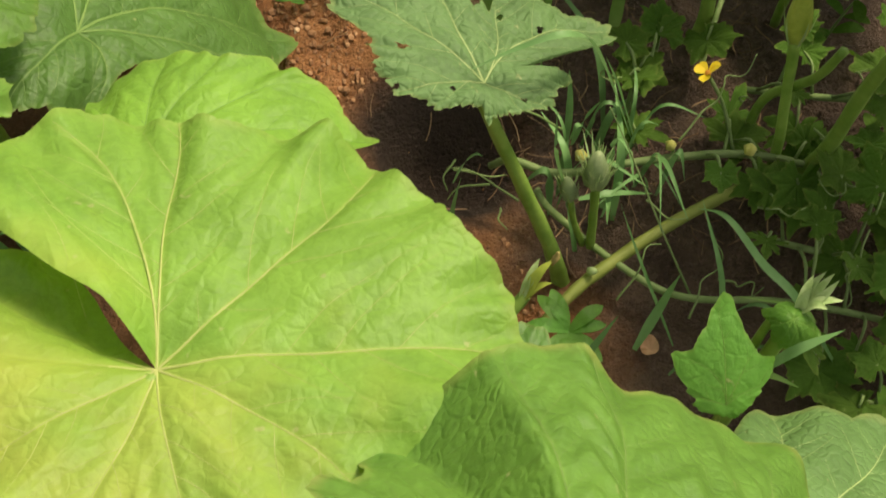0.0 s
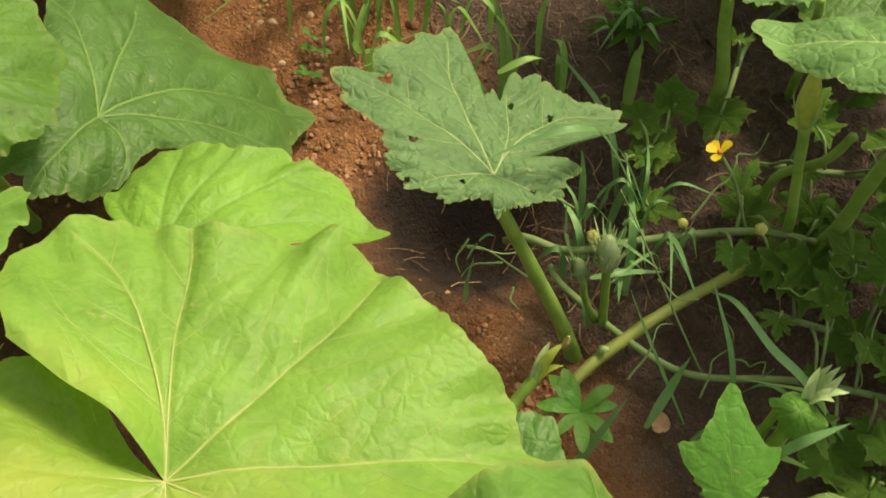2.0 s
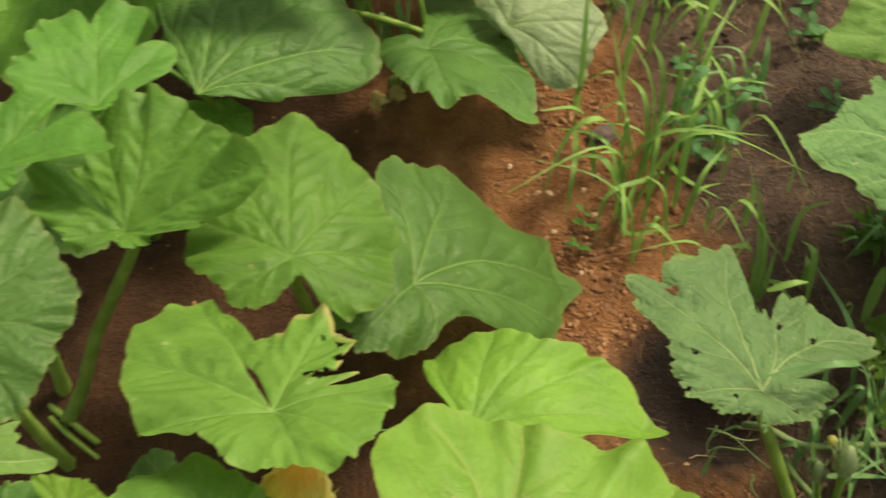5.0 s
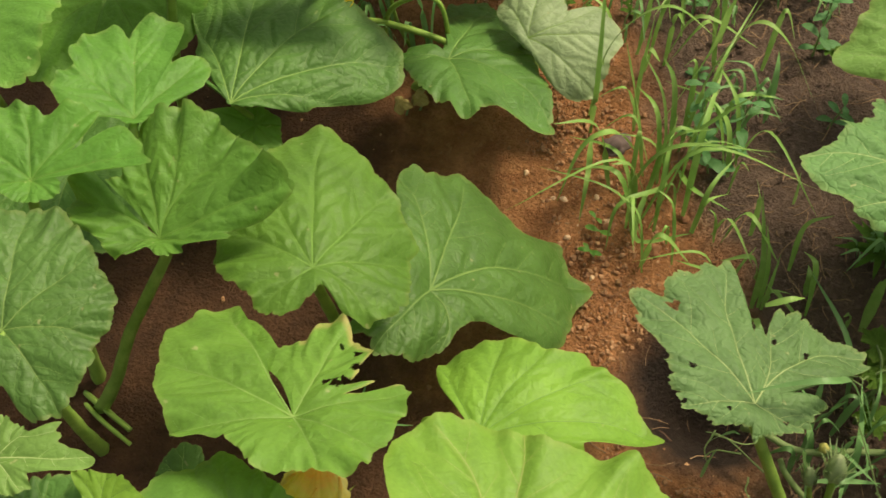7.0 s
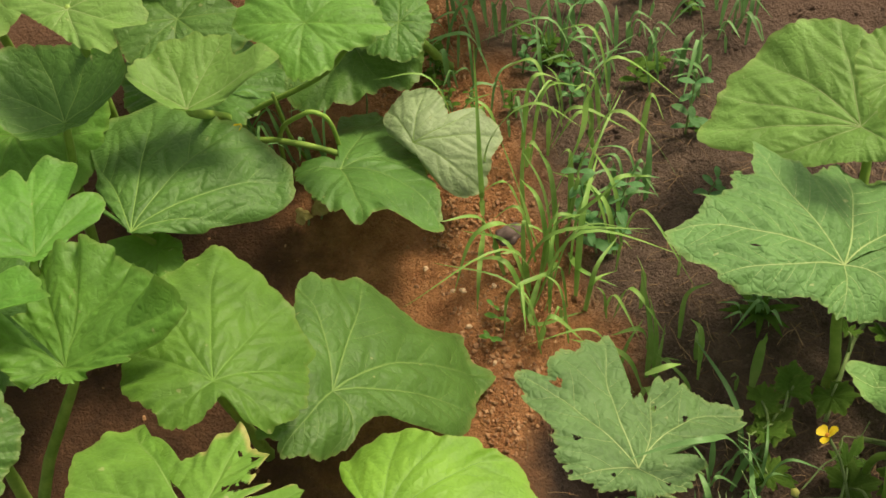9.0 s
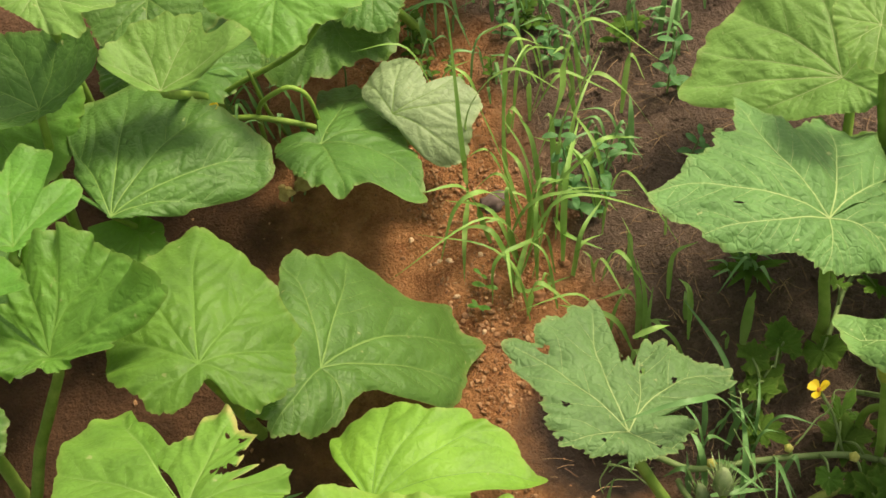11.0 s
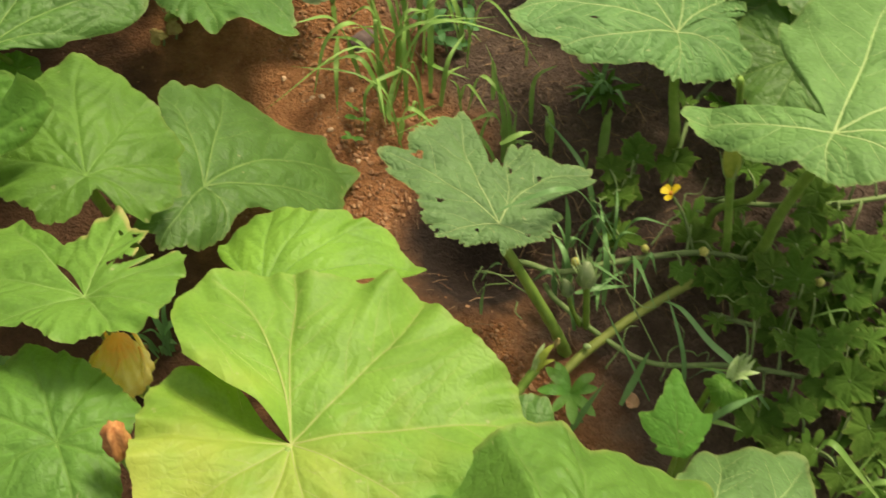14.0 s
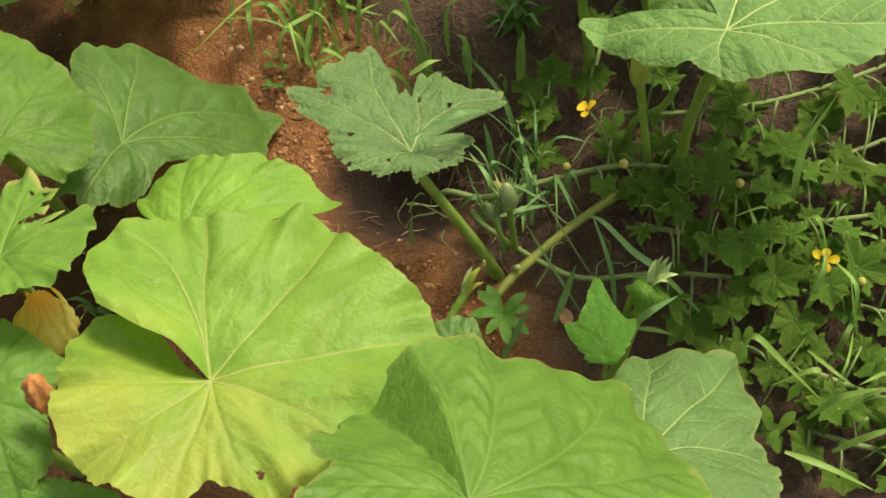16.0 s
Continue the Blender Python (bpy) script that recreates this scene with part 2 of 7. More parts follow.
M_VEIN_YELLOW = plain_material("vein yellow", (0.36, 0.45, 0.12), (0.48, 0.53, 0.19), 80, glow=0.2)
M_STALK = plain_material("stalk", (0.150, 0.275, 0.045), (0.245, 0.380, 0.080), 40, rough=0.5, glow=0.12)
M_VINE = plain_material("vine", (0.215, 0.275, 0.055), (0.310, 0.360, 0.090), 35, rough=0.55, glow=0.08)
M_VINE_TAN = plain_material("old vine", (0.26, 0.22, 0.06), (0.38, 0.31, 0.12), 35, rough=0.6)
M_THIN = plain_material("thin vine", (0.14, 0.22, 0.07), (0.20, 0.28, 0.11), 60, glow=0.1)
M_GRASS = plain_material("grass blade", (0.170, 0.345, 0.070), (0.270, 0.445, 0.120), 30, rough=0.45, glow=0.35)
M_GRASS_BLUE = plain_material("grass blade cool", (0.120, 0.270, 0.085), (0.180, 0.350, 0.130), 30, rough=0.45, glow=0.3)
M_STRAW = island_material("straw", ((0.15, 0.085, 0.045), (0.34, 0.22, 0.12), (0.10, 0.052, 0.03)))
M_STONE = island_material("grit", ((0.27, 0.125, 0.055), (0.43, 0.235, 0.118), (0.19, 0.080, 0.036)))
M_DARKSTONE = plain_material("dark stone", (0.09, 0.06, 0.055), (0.15, 0.11, 0.10), 90, 0.8)
M_PEBBLE = plain_material("pale pebble", (0.42, 0.27, 0.16), (0.55, 0.40, 0.26), 120, 0.7)
M_PETAL = plain_material("yellow petal", (0.84, 0.60, 0.03), (0.88, 0.70, 0.07), 90, glow=0.3)


def wilted_petal():
    """Pale yellow petal skin that turns orange towards its tip."""
    k = Nodes("wilted petal")
    xyz = k.t.nodes.new("ShaderNodeSeparateXYZ")
    k.link(k.coords(), xyz.inputs[0])
    n = k.noise(120.0, 4.0)
    up = k.math("ADD", xyz.outputs[2], k.math("MULTIPLY", k.math("SUBTRACT", n, 0.5), 0.03))
    tone = k.mix(k.ramp(up, 0.038, 0.060), k.mix(k.ramp(n, 0.35, 0.65), (0.80, 0.72, 0.22), (0.86, 0.82, 0.38)), (0.88, 0.48, 0.10))
    p = k.add("ShaderNodeBsdfPrincipled", Roughness=0.6)
    k.link(tone, p.inputs["Base Color"])
    k.link(k.bump(k.noise(300.0), 0.4, 0.001), p.inputs["Normal"])
    tr = k.add("ShaderNodeBsdfTranslucent")
    k.link(tone, tr.inputs["Color"])
    m = k.add("ShaderNodeMixShader", Fac=0.55)
    k.link(p.outputs[0], m.inputs[1])
    k.link(tr.outputs[0], m.inputs[2])
    k.link(m.outputs[0], k.out.inputs[0])
    return k.m


M_WILT = wilted_petal()
M_WILT_ORANGE = plain_material("wilted petal rim", (0.70, 0.26, 0.04), (0.75, 0.38, 0.08), 70, glow=0.3)
M_DRY = plain_material("dried bud", (0.30, 0.11, 0.035), (0.55, 0.27, 0.10), 160, 0.8, bump=0.8)
M_BUD = plain_material("green bud", (0.25, 0.33, 0.05), (0.40, 0.46, 0.09), 70, glow=0.15)
M_BUD_PALE = plain_material("downy bud", (0.22, 0.31, 0.14), (0.34, 0.42, 0.22), 90, glow=0.2)
M_BUD_YELLOW = plain_material("yellow bud", (0.40, 0.40, 0.09), (0.54, 0.52, 0.18), 150, glow=0.15)
M_SHOOT = plain_material("pale shoot", (0.31, 0.46, 0.17), (0.46, 0.58, 0.30), 120, glow=0.3)
M_DEADLEAF = plain_material("dead leaf", (0.36, 0.20, 0.11), (0.46, 0.29, 0.18), 60, 0.8)
M_BROWNEDGE = plain_material("brown leaf edge", (0.30, 0.23, 0.08), (0.44, 0.36, 0.15), 120, 0.8, glow=0.2)
M_CLOD = plain_material("earth clod", (0.17, 0.075, 0.036), (0.25, 0.12, 0.06), 120, 0.9, bump=0.6)
M_SOIL = soil_material()

# ---- building blocks ----


def mesh_from(name, verts, faces, material, smooth=True, floats=None, rim=None):
    me = bpy.data.meshes.new(name)
    me.from_pydata([tuple(v) for v in verts], [], [tuple(f) for f in faces])
    me.materials.append(material)
    if smooth:
        me.polygons.foreach_set("use_smooth", [True] * len(me.polygons))
    if floats is not None:
        a = me.attributes.new("vein", "FLOAT", "POINT")
        a.data.foreach_set("value", np.asarray(floats, dtype=np.float32))
    if rim is not None:
        a = me.attributes.new("rim", "FLOAT", "POINT")
        a.data.foreach_set("value", np.asarray(rim, dtype=np.float32))
    me.update()
    return me


def part(name, me, parent, label="", m=None):
    """Link a mesh under a thing; m is its pose in the world, the parent carries no turn."""
    ob = new(name, me)
    ob.parent = parent
    base = Matrix.Identity(4)
    up = parent
    while up is not None:
        base = up.matrix_basis @ base
        up = up.parent
    ob.matrix_basis = Matrix.Identity(4) if m is None else base.inverted() @ m
    if label:
        ob["label"] = label
    return ob


def thing(name, at, label, category, group=""):
    ob = new(name)
    ob.matrix_basis = Matrix.Translation(at)
    ob.empty_display_size = 0.02
    return tagged(ob, label, category, group)


def spline(points, n):
    """Smooth curve through the points, n samples a span."""
    p = [np.array(q, float) for q in points]
    p = [2 * p[0] - p[1]] + p + [2 * p[-1] - p[-2]]
    got = []
    for i in range(1, len(p) - 2):
        a, b, c, d = p[i - 1:i + 3]
        for k in range(n):
            t = k / n
            got.append(0.5 * (2 * b + (c - a) * t + (2 * a - 5 * b + 4 * c - d) * t ** 2 + (3 * b - a - 3 * c + d) * t ** 3))
    got.append(p[-2])
    return np.array(got)


def tube(name, points, radii, material, origin=(0, 0, 0), sides=8, n=6, ridge=0.0, uneven=0.06, caps=True):
    c = spline(points, n) - np.array(origin, float)
    r = np.interp(np.linspace(0, 1, len(c)), np.linspace(0, 1, len(radii)), radii)
    verts, faces = [], []
    tang = np.gradient(c, axis=0)
    tang /= np.linalg.norm(tang, axis=1)[:, None] + 1e-9
    ref = np.array((1.0, 0, 0)) if abs(tang[0][0]) < 0.8 else np.array((0, 1.0, 0))
    side = np.cross(tang[0], ref)
    for i in range(len(c)):
        side = side - tang[i] * (side @ tang[i])
        side /= np.linalg.norm(side) + 1e-9
        up = np.cross(tang[i], side)
        for j in range(sides):
            a = 2 * math.pi * j / sides
            rr = r[i] * (1 + ridge * (1 if j % 2 else -1) + uneven * math.sin(i * 1.7 + 2.1 * j))
            verts.append(c[i] + rr * (math.cos(a) * side + math.sin(a) * up))
    for i in range(len(c) - 1):
        for j in range(sides):
            k = (j + 1) % sides
            faces.append((i * sides + j, i * sides + k, (i + 1) * sides + k, (i + 1) * sides + j))
    if caps:
        faces.append(tuple(range(sides - 1, -1, -1)))
        faces.append(tuple((len(c) - 1) * sides + j for j in range(sides)))
    return mesh_from(name, verts, faces, material)


def strip(name, points, width, material, origin=(0, 0, 0), n=7, twist=0.0, fold=0.25, blunt=False):
    """A grass blade: a narrow folded strip that tapers to a point."""
    c = spline(points, n) - np.array(origin, float)
    tang = np.gradient(c, axis=0)
    tang /= np.linalg.norm(tang, axis=1)[:, None] + 1e-9
    verts, faces = [], []
    for i, p in enumerate(c):
        s = i / (len(c) - 1)
        w = 0.5 * width * (min(1.0, 0.45 + 2.2 * s) * (1 - s ** 2.6) + 0.02)
        if blunt:
            w = 0.5 * width * (math.sin(math.pi * min(1.0, 0.06 + 0.94 * s) ** 1.25) ** 0.7 + 0.03)
        side = np.cross(tang[i], (0.0, 0.0, 1.0))
        if np.linalg.norm(side) < 0.15:
            side = np.cross(tang[i], (0.35, -0.9, 0.2))
        side /= np.linalg.norm(side)
        up = np.cross(side, tang[i])
        a = twist * (s - 0.4)
        sd, u2 = math.cos(a) * side + math.sin(a) * up, -math.sin(a) * side + math.cos(a) * up
        verts += [p - sd * w + u2 * w * fold, p, p + sd * w + u2 * w * fold]
    for i in range(len(c) - 1):
        for j in (0, 1):
            faces.append((3 * i + j, 3 * i + j + 1, 3 * i + j + 4, 3 * i + j + 3))
    return mesh_from(name, verts, faces, material)


def round_reach(reach, count):
    """Radii at count even angles from fewer given ones, joined smoothly round the circle."""
    r = np.array(reach, float)
    k = len(r)
    x = np.arange(count) * k / count
    i = np.floor(x).astype(int)
    t = x - i
    a, b, c, d = r[(i - 1) % k], r[i % k], r[(i + 1) % k], r[(i + 2) % k]
    v = 0.5 * (2 * b + (c - a) * t + (2 * a - 5 * b + 4 * c - d) * t ** 2 + (3 * b - a - 3 * c + d) * t ** 3)
    return np.clip(v, np.minimum(b, c) * 0.9, np.maximum(b, c) * 1.06)


def blade_meshes(reach, material, vein_material, seed, angles=216, rings=32, teeth=0.022, rough=0.0, wave=0.04, waves=5, cup=0.0,
                 droop=0.03, crease=0.0, bulge=0.04, frill=0.045, sinus=None, gable=0.0, pucker=1.0, chewed=None, dry=0.22, lift=0.0, ripple=0.4,
                 ribs=((0, 0), (40, 46), (-40, -46), (82, 92), (-82, -92), (130, 142), (-130, -142)), branches=7, vein_width=0.0011, holes=()):
    """A leaf blade in its own plane, rib along +x, and its raised veins. reach: metres at even angles from the rib;
    ribs: each main vein's angle at the stalk and at the rim; holes: eaten spots as (u, v, radius)."""
    rng = np.random.RandomState(seed)
    th = np.arange(angles) * 2 * math.pi / angles
    base = round_reach(reach, angles)
    mean = float(base.mean())
    inner = np.minimum(1, base / mean) ** 1.5
    # rounded teeth about a centimetre apart, each of its own depth, and a loose large-scale wander
    tc = th * max(18, int(mean * 560)) / (2 * math.pi) + 0.35 * np.sin(5 * th)
    tooth = (np.abs(np.sin(tc * math.pi)) ** 0.6 - 0.6) * (0.3 + np.interp(tc, np.arange(-2, 398), rng.rand(400)))
    loose = np.interp(th, np.linspace(0, 2 * math.pi, 57), np.append(rng.randn(56), 0))
    edge = base * (1 + 0.013 * loose) + np.minimum(0.05, teeth) * 0.17 * (tooth + 0.08 * rng.randn(angles)) * inner * min(1, mean / 0.05)
    k = np.arange(angles)
    blur = np.exp(-(np.minimum(k, angles - k) / (angles * 0.13)) ** 2)
    wide = np.real(np.fft.ifft(np.fft.fft(np.maximum(edge, 0.3 * mean)) * np.fft.fft(blur / blur.sum())))
    bitten = np.zeros(angles)
    if chewed is not None:
        d = np.degrees(th)
        bitten = ((d >= chewed[0]) & (d <= chewed[1])).astype(float)
    if rough:
        jag = np.interp(th, np.arange(0, 6.4, 0.05), rng.rand(128))
        fine = np.interp(th, np.arange(0, 6.4, 0.02), rng.rand(320))
        cut = rough * 0.08 * np.maximum(0, jag - 0.45) + (rough * 0.05 * np.maximum(0, fine - 0.4) if chewed is not None else 0)
        edge = np.maximum(0.3 * edge, edge - cut * inner * (bitten if chewed is not None else 1))
    ph = rng.rand(4) * 6.3
    way, long, start = rng.rand(7) * 6.3, rng.uniform(0.028, 0.085, 7), rng.rand(7) * 6.3
    lively = np.append(rng.rand(24), 0)
    lively[-1] = lively[0]

    def reach_at(a):
        return np.interp(a % (2 * math.pi), np.append(th, 2 * math.pi), np.append(edge, edge[0]))

    def height(u, v):
        r, a = np.hypot(u, v), np.arctan2(v, u)
        s1 = np.clip(r / np.maximum(reach_at(a), 1e-4), 0, 1)
        s2 = np.clip(r / np.interp(a % (2 * math.pi), np.append(th, 2 * math.pi), np.append(wide, wide[0])), 0, 1.25)
        short = np.clip(reach_at(a) / mean, 0, 1) ** 1.5
        h = cup * mean * (s2 ** 2 - 1) + droop * mean * (1 - s2 ** 4)
        h = h + wave * mean * (np.sin(waves * a + ph[0]) + 0.55 * np.sin((2 * waves + 1) * a + ph[1])) * s1 ** 3 * short
        h = h + 1.6 * frill * mean * np.interp(a % (2 * math.pi), np.linspace(0, 2 * math.pi, 25), lively) * np.sin(15 * a + ph[2] + 2.5 * np.sin(3 * a + ph[3])) * s1 ** 5 * short
        # short flutes along the margin, livelier in places
        h = h + 0.8 * frill * mean * np.interp((a + 2.1) % (2 * math.pi), np.linspace(0, 2 * math.pi, 25), lively) * np.sin(31 * a + ph[1] + 2.0 * np.sin(4 * a + ph[0])) * s1 ** 6 * short
        for k in range(7):
            h = h + ripple * 0.014 * long[k] * np.clip(r / 0.03, 0, 1) * np.sin((u * np.cos(way[k]) + v * np.sin(way[k])) * 6.283 / long[k] + start[k])
        h = h - 0.05 * mean * np.exp(-(r / (0.16 * mean)) ** 2)
        return h - crease * np.clip(v, 0, 0.15 * np.maximum(u, 0)) - gable * (np.sqrt(v * v + 1e-4) - 0.01)

    def gap(u, v, which):
        d = np.full(np.shape(u), 1.0)
        for pts in which:
            lo, hi = pts.min(0) - 0.03, pts.max(0) + 0.03
            near = (u > lo[0]) & (u < hi[0]) & (v > lo[1]) & (v < hi[1])
            if not near.any():
                continue
            un, vn, dn = u[near], v[near], d[near]
            for a, b in zip(pts[:-1], pts[1:]):
                ab = b - a
                t = np.clip(((un - a[0]) * ab[0] + (vn - a[1]) * ab[1]) / (ab @ ab + 1e-12), 0, 1)
                dn = np.minimum(dn, np.hypot(un - a[0] - t * ab[0], vn - a[1] - t * ab[1]))
            d[near] = dn
        return d

    # main ribs fan out from the stalk; side veins leave them by turns and stop half-way to the next rib
    lines, main = [], []
    for a0, a1 in ribs:
        a0, a1 = math.radians(a0), math.radians(a1)
        length = float(reach_at(np.array(a1))) * 0.97
        if length < 0.40 * mean:
            continue
        s = np.linspace(0.0, 1.0, 13)
        aa = a0 + (a1 - a0) * s + 0.025 * np.sin(s * 9 + rng.rand() * 6) * s
        pts = np.stack([length * s * np.cos(aa), length * s * np.sin(aa)], 1)
        main.append(pts)
        lines.append((pts, vein_width * (length / 0.12) ** 0.4, 0.22))
    for own, pts in enumerate(main):
        length = float(np.hypot(*pts[-1]))
        others = [q for k, q in enumerate(main) if k != own]
        count = max(2, min(branches, int(length / 0.013)))
        f, side = 0.16 + 0.08 * rng.rand(), 1 if rng.rand() < 0.5 else -1
        s = np.linspace(0.0, 1.0, len(pts))
        while f < 0.93:
            p = np.array([np.interp(f, s, pts[:, 0]), np.interp(f, s, pts[:, 1])])
            q = np.array([np.interp(min(1, f + 0.05), s, pts[:, 0]), np.interp(min(1, f + 0.05), s, pts[:, 1])])
            way0 = math.atan2(q[1] - p[1], q[0] - p[0]) + side * (0.92 - 0.22 * f + rng.uniform(-0.12, 0.12))
            step, got = 0.052 * length + 0.001, [p]
            for n in range(12):
                a = way0 - side * 0.05 * n + rng.uniform(-0.06, 0.06)
                w = got[-1] + step * np.array((math.cos(a), math.sin(a)))
                if np.hypot(*w) > 0.965 * float(reach_at(np.arctan2(w[1], w[0]))):
                    break
                mine = min(np.hypot(*(pts - w).T))
                if n > 1 and others and min(min(np.hypot(*(o - w).T)) for o in others) < 0.85 * mine:
                    break
                got.append(w)
            if len(got) >= 3:
                lines.append((np.array(got), vein_width * 0.30, 0.2))
            side = -side
            f += (0.38 + 0.45 * rng.rand()) / count
    # blade
    ss = ((np.arange(rings) + 1) / rings) ** 0.9
    rr = edge[None] * ss[:, None]
    aa = np.repeat(th[None], rings, 0)
    raised = np.zeros((rings, angles))
    seam = -1
    if sinus is not None:
        # the two lobes beside the stalk part at its end and close towards the rim
        at, wide_in, close_r, wide_out = math.radians(sinus[0]), math.radians(sinus[1]), sinus[2], math.radians(sinus[3])
        seam = int(round((at % (2 * math.pi)) / (2 * math.pi) * angles)) % angles
        off = (th - th[seam] - math.pi / angles) % (2 * math.pi)
        off = np.where(off > math.pi, off - 2 * math.pi, off)
        g = wide_in * np.clip(1 - rr / close_r, 0, 1) ** 0.7 + wide_out * np.clip(rr / close_r - 0.4, 0, 1.5)
        aa = th[seam] + math.pi / angles + np.sign(off)[None] * (g + np.abs(off)[None] * (math.pi - g) / math.pi)
        raised = lift * np.exp(-(off[None] / 0.55) ** 2) * np.sign(off)[None] * np.clip(rr / close_r, 0, 1)
    u, v = np.append(0.0, (rr * np.cos(aa)).ravel()), np.append(0.0, (rr * np.sin(aa)).ravel())
    dist, near = gap(u, v, [q[0] for q in lines]), gap(u, v, main)
    fade = np.append(0, np.repeat((1 - 0.7 * ss ** 6) * np.clip(ss / 0.3, 0, 1), angles))

    def relief(dist, near, fade):
        """The blade swells between its ribs, cushions between its side veins and sinks along both."""
        fine = min(0.007, 0.06 * mean)
        return (bulge * mean * (1 - np.exp(-(near / (0.22 * mean)) ** 2)) + 0.0020 * pucker * min(1, mean / 0.09) * (1 - np.exp(-(dist / fine) ** 2))) * fade \
            - min(0.001, 0.01 * mean) * np.exp(-(near / (0.3 * fine + 0.0004)) ** 2)

    z = height(u, v) + relief(dist, near, fade)
    z[1:] += raised.ravel()
    gone = np.zeros(len(u), bool)
    for hu, hv, hr in holes:
        a = np.arctan2(v - hv, u - hu)
        gone |= np.hypot(u - hu, v - hv) < hr * (1 + 0.35 * np.sin(3 * a + hr * 4000) + 0.25 * np.sin(7 * a + hu * 900))
    verts = np.stack([u, v, z], 1)
    faces = [(0, 1 + j, 1 + (j + 1) % angles) for j in range(angles) if j != seam]
    for i in range(rings - 1):
        for j in range(angles):
            if j == seam:
                continue
            k = (j + 1) % angles
            f = (1 + i * angles + j, 1 + (i + 1) * angles + j, 1 + (i + 1) * angles + k, 1 + i * angles + k)
            if holes and gone[list(f)].any():
                continue
            faces.append(f)
    blade = mesh_from("blade", verts, faces, material, floats=np.maximum(np.exp(-(near / (0.012 * mean + 0.0004)) ** 1.5), 0.40 * np.exp(-(dist / (0.010 * mean + 0.0004)) ** 1.5)),
                      rim=np.append(0, (np.clip((ss - 0.95) / 0.05, 0, 1)[:, None] * dry + np.clip((ss - 0.90) / 0.06, 0, 1)[:, None] * (0.9 * bitten * (chewed is not None and chewed[1] < 200))[None]).ravel()))
    # veins
    vv_, ff_ = [], []
    for pts, w, end in lines:
        r = np.hypot(pts[:, 0], pts[:, 1])
        s = np.clip(r / reach_at(np.arctan2(pts[:, 1], pts[:, 0])), 0, 1)
        hz = height(pts[:, 0], pts[:, 1]) + relief(np.zeros(len(pts)), gap(pts[:, 0], pts[:, 1], main), (1 - 0.7 * s ** 6) * np.clip(s / 0.3, 0, 1))
        if sinus is not None:
            off = (np.arctan2(pts[:, 1], pts[:, 0]) - th[seam] - math.pi / angles + math.pi) % (2 * math.pi) - math.pi
            hz = hz + lift * np.exp(-(off / 0.55) ** 2) * np.sign(off) * np.clip(r / sinus[2], 0, 1)
        tg = np.gradient(pts, axis=0)
        tg /= np.linalg.norm(tg, axis=1)[:, None] + 1e-9
        nrm = np.stack([-tg[:, 1], tg[:, 0]], 1)
        o = len(vv_)
        for k in range(len(pts)):
            ww = 0.5 * w * (1 - (1 - end) * k / (len(pts) - 1))
            for sgn, up in ((-1, 0.0), (0, 0.75), (1, 0.0)):
                q = pts[k] + nrm[k] * ww * sgn
                vv_.append((q[0], q[1], hz[k] + 0.0003 + up * ww))
        for k in range(len(pts) - 1):
            if any(np.hypot(*(pts[k] - (hu, hv))) < 1.3 * hr for hu, hv, hr in holes):
                continue
            for j in (0, 1):
                ff_.append((o + 3 * k + j, o + 3 * k + j + 1, o + 3 * k + j + 4, o + 3 * k + j + 3))
    return blade, mesh_from("venation", vv_, ff_, vein_material)


def leaf_pose(at, slope, rib):
    """A leaf's pose: the plane z = slope . (x, y) through at, with the rib towards the compass angle rib."""
    n = Vector((-slope[0], -slope[1], 1)).normalized()
    e = Vector((math.cos(radians(rib)), math.sin(radians(rib)), 0))
    e.z = slope[0] * e.x + slope[1] * e.y
    e.normalize()
    f = n.cross(e)
    m = Matrix((e, f, n)).transposed().to_4x4()
    m.translation = at
    return m


def ground_height(x, y):
    """Height of the bed: gentle waves, and a hollow under the torn leaf."""
    z = 0.010 * noise.noise((x * 3.1, y * 3.1, 0.3)) + 0.006 * noise.noise((x * 11, y * 11, 2.1))
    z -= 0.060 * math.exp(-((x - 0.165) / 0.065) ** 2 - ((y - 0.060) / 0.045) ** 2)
    z += 0.016 * math.exp(-((x - 0.06) / 0.10) ** 2 - ((y + 0.04) / 0.08) ** 2)
    return z


LEAF = {}


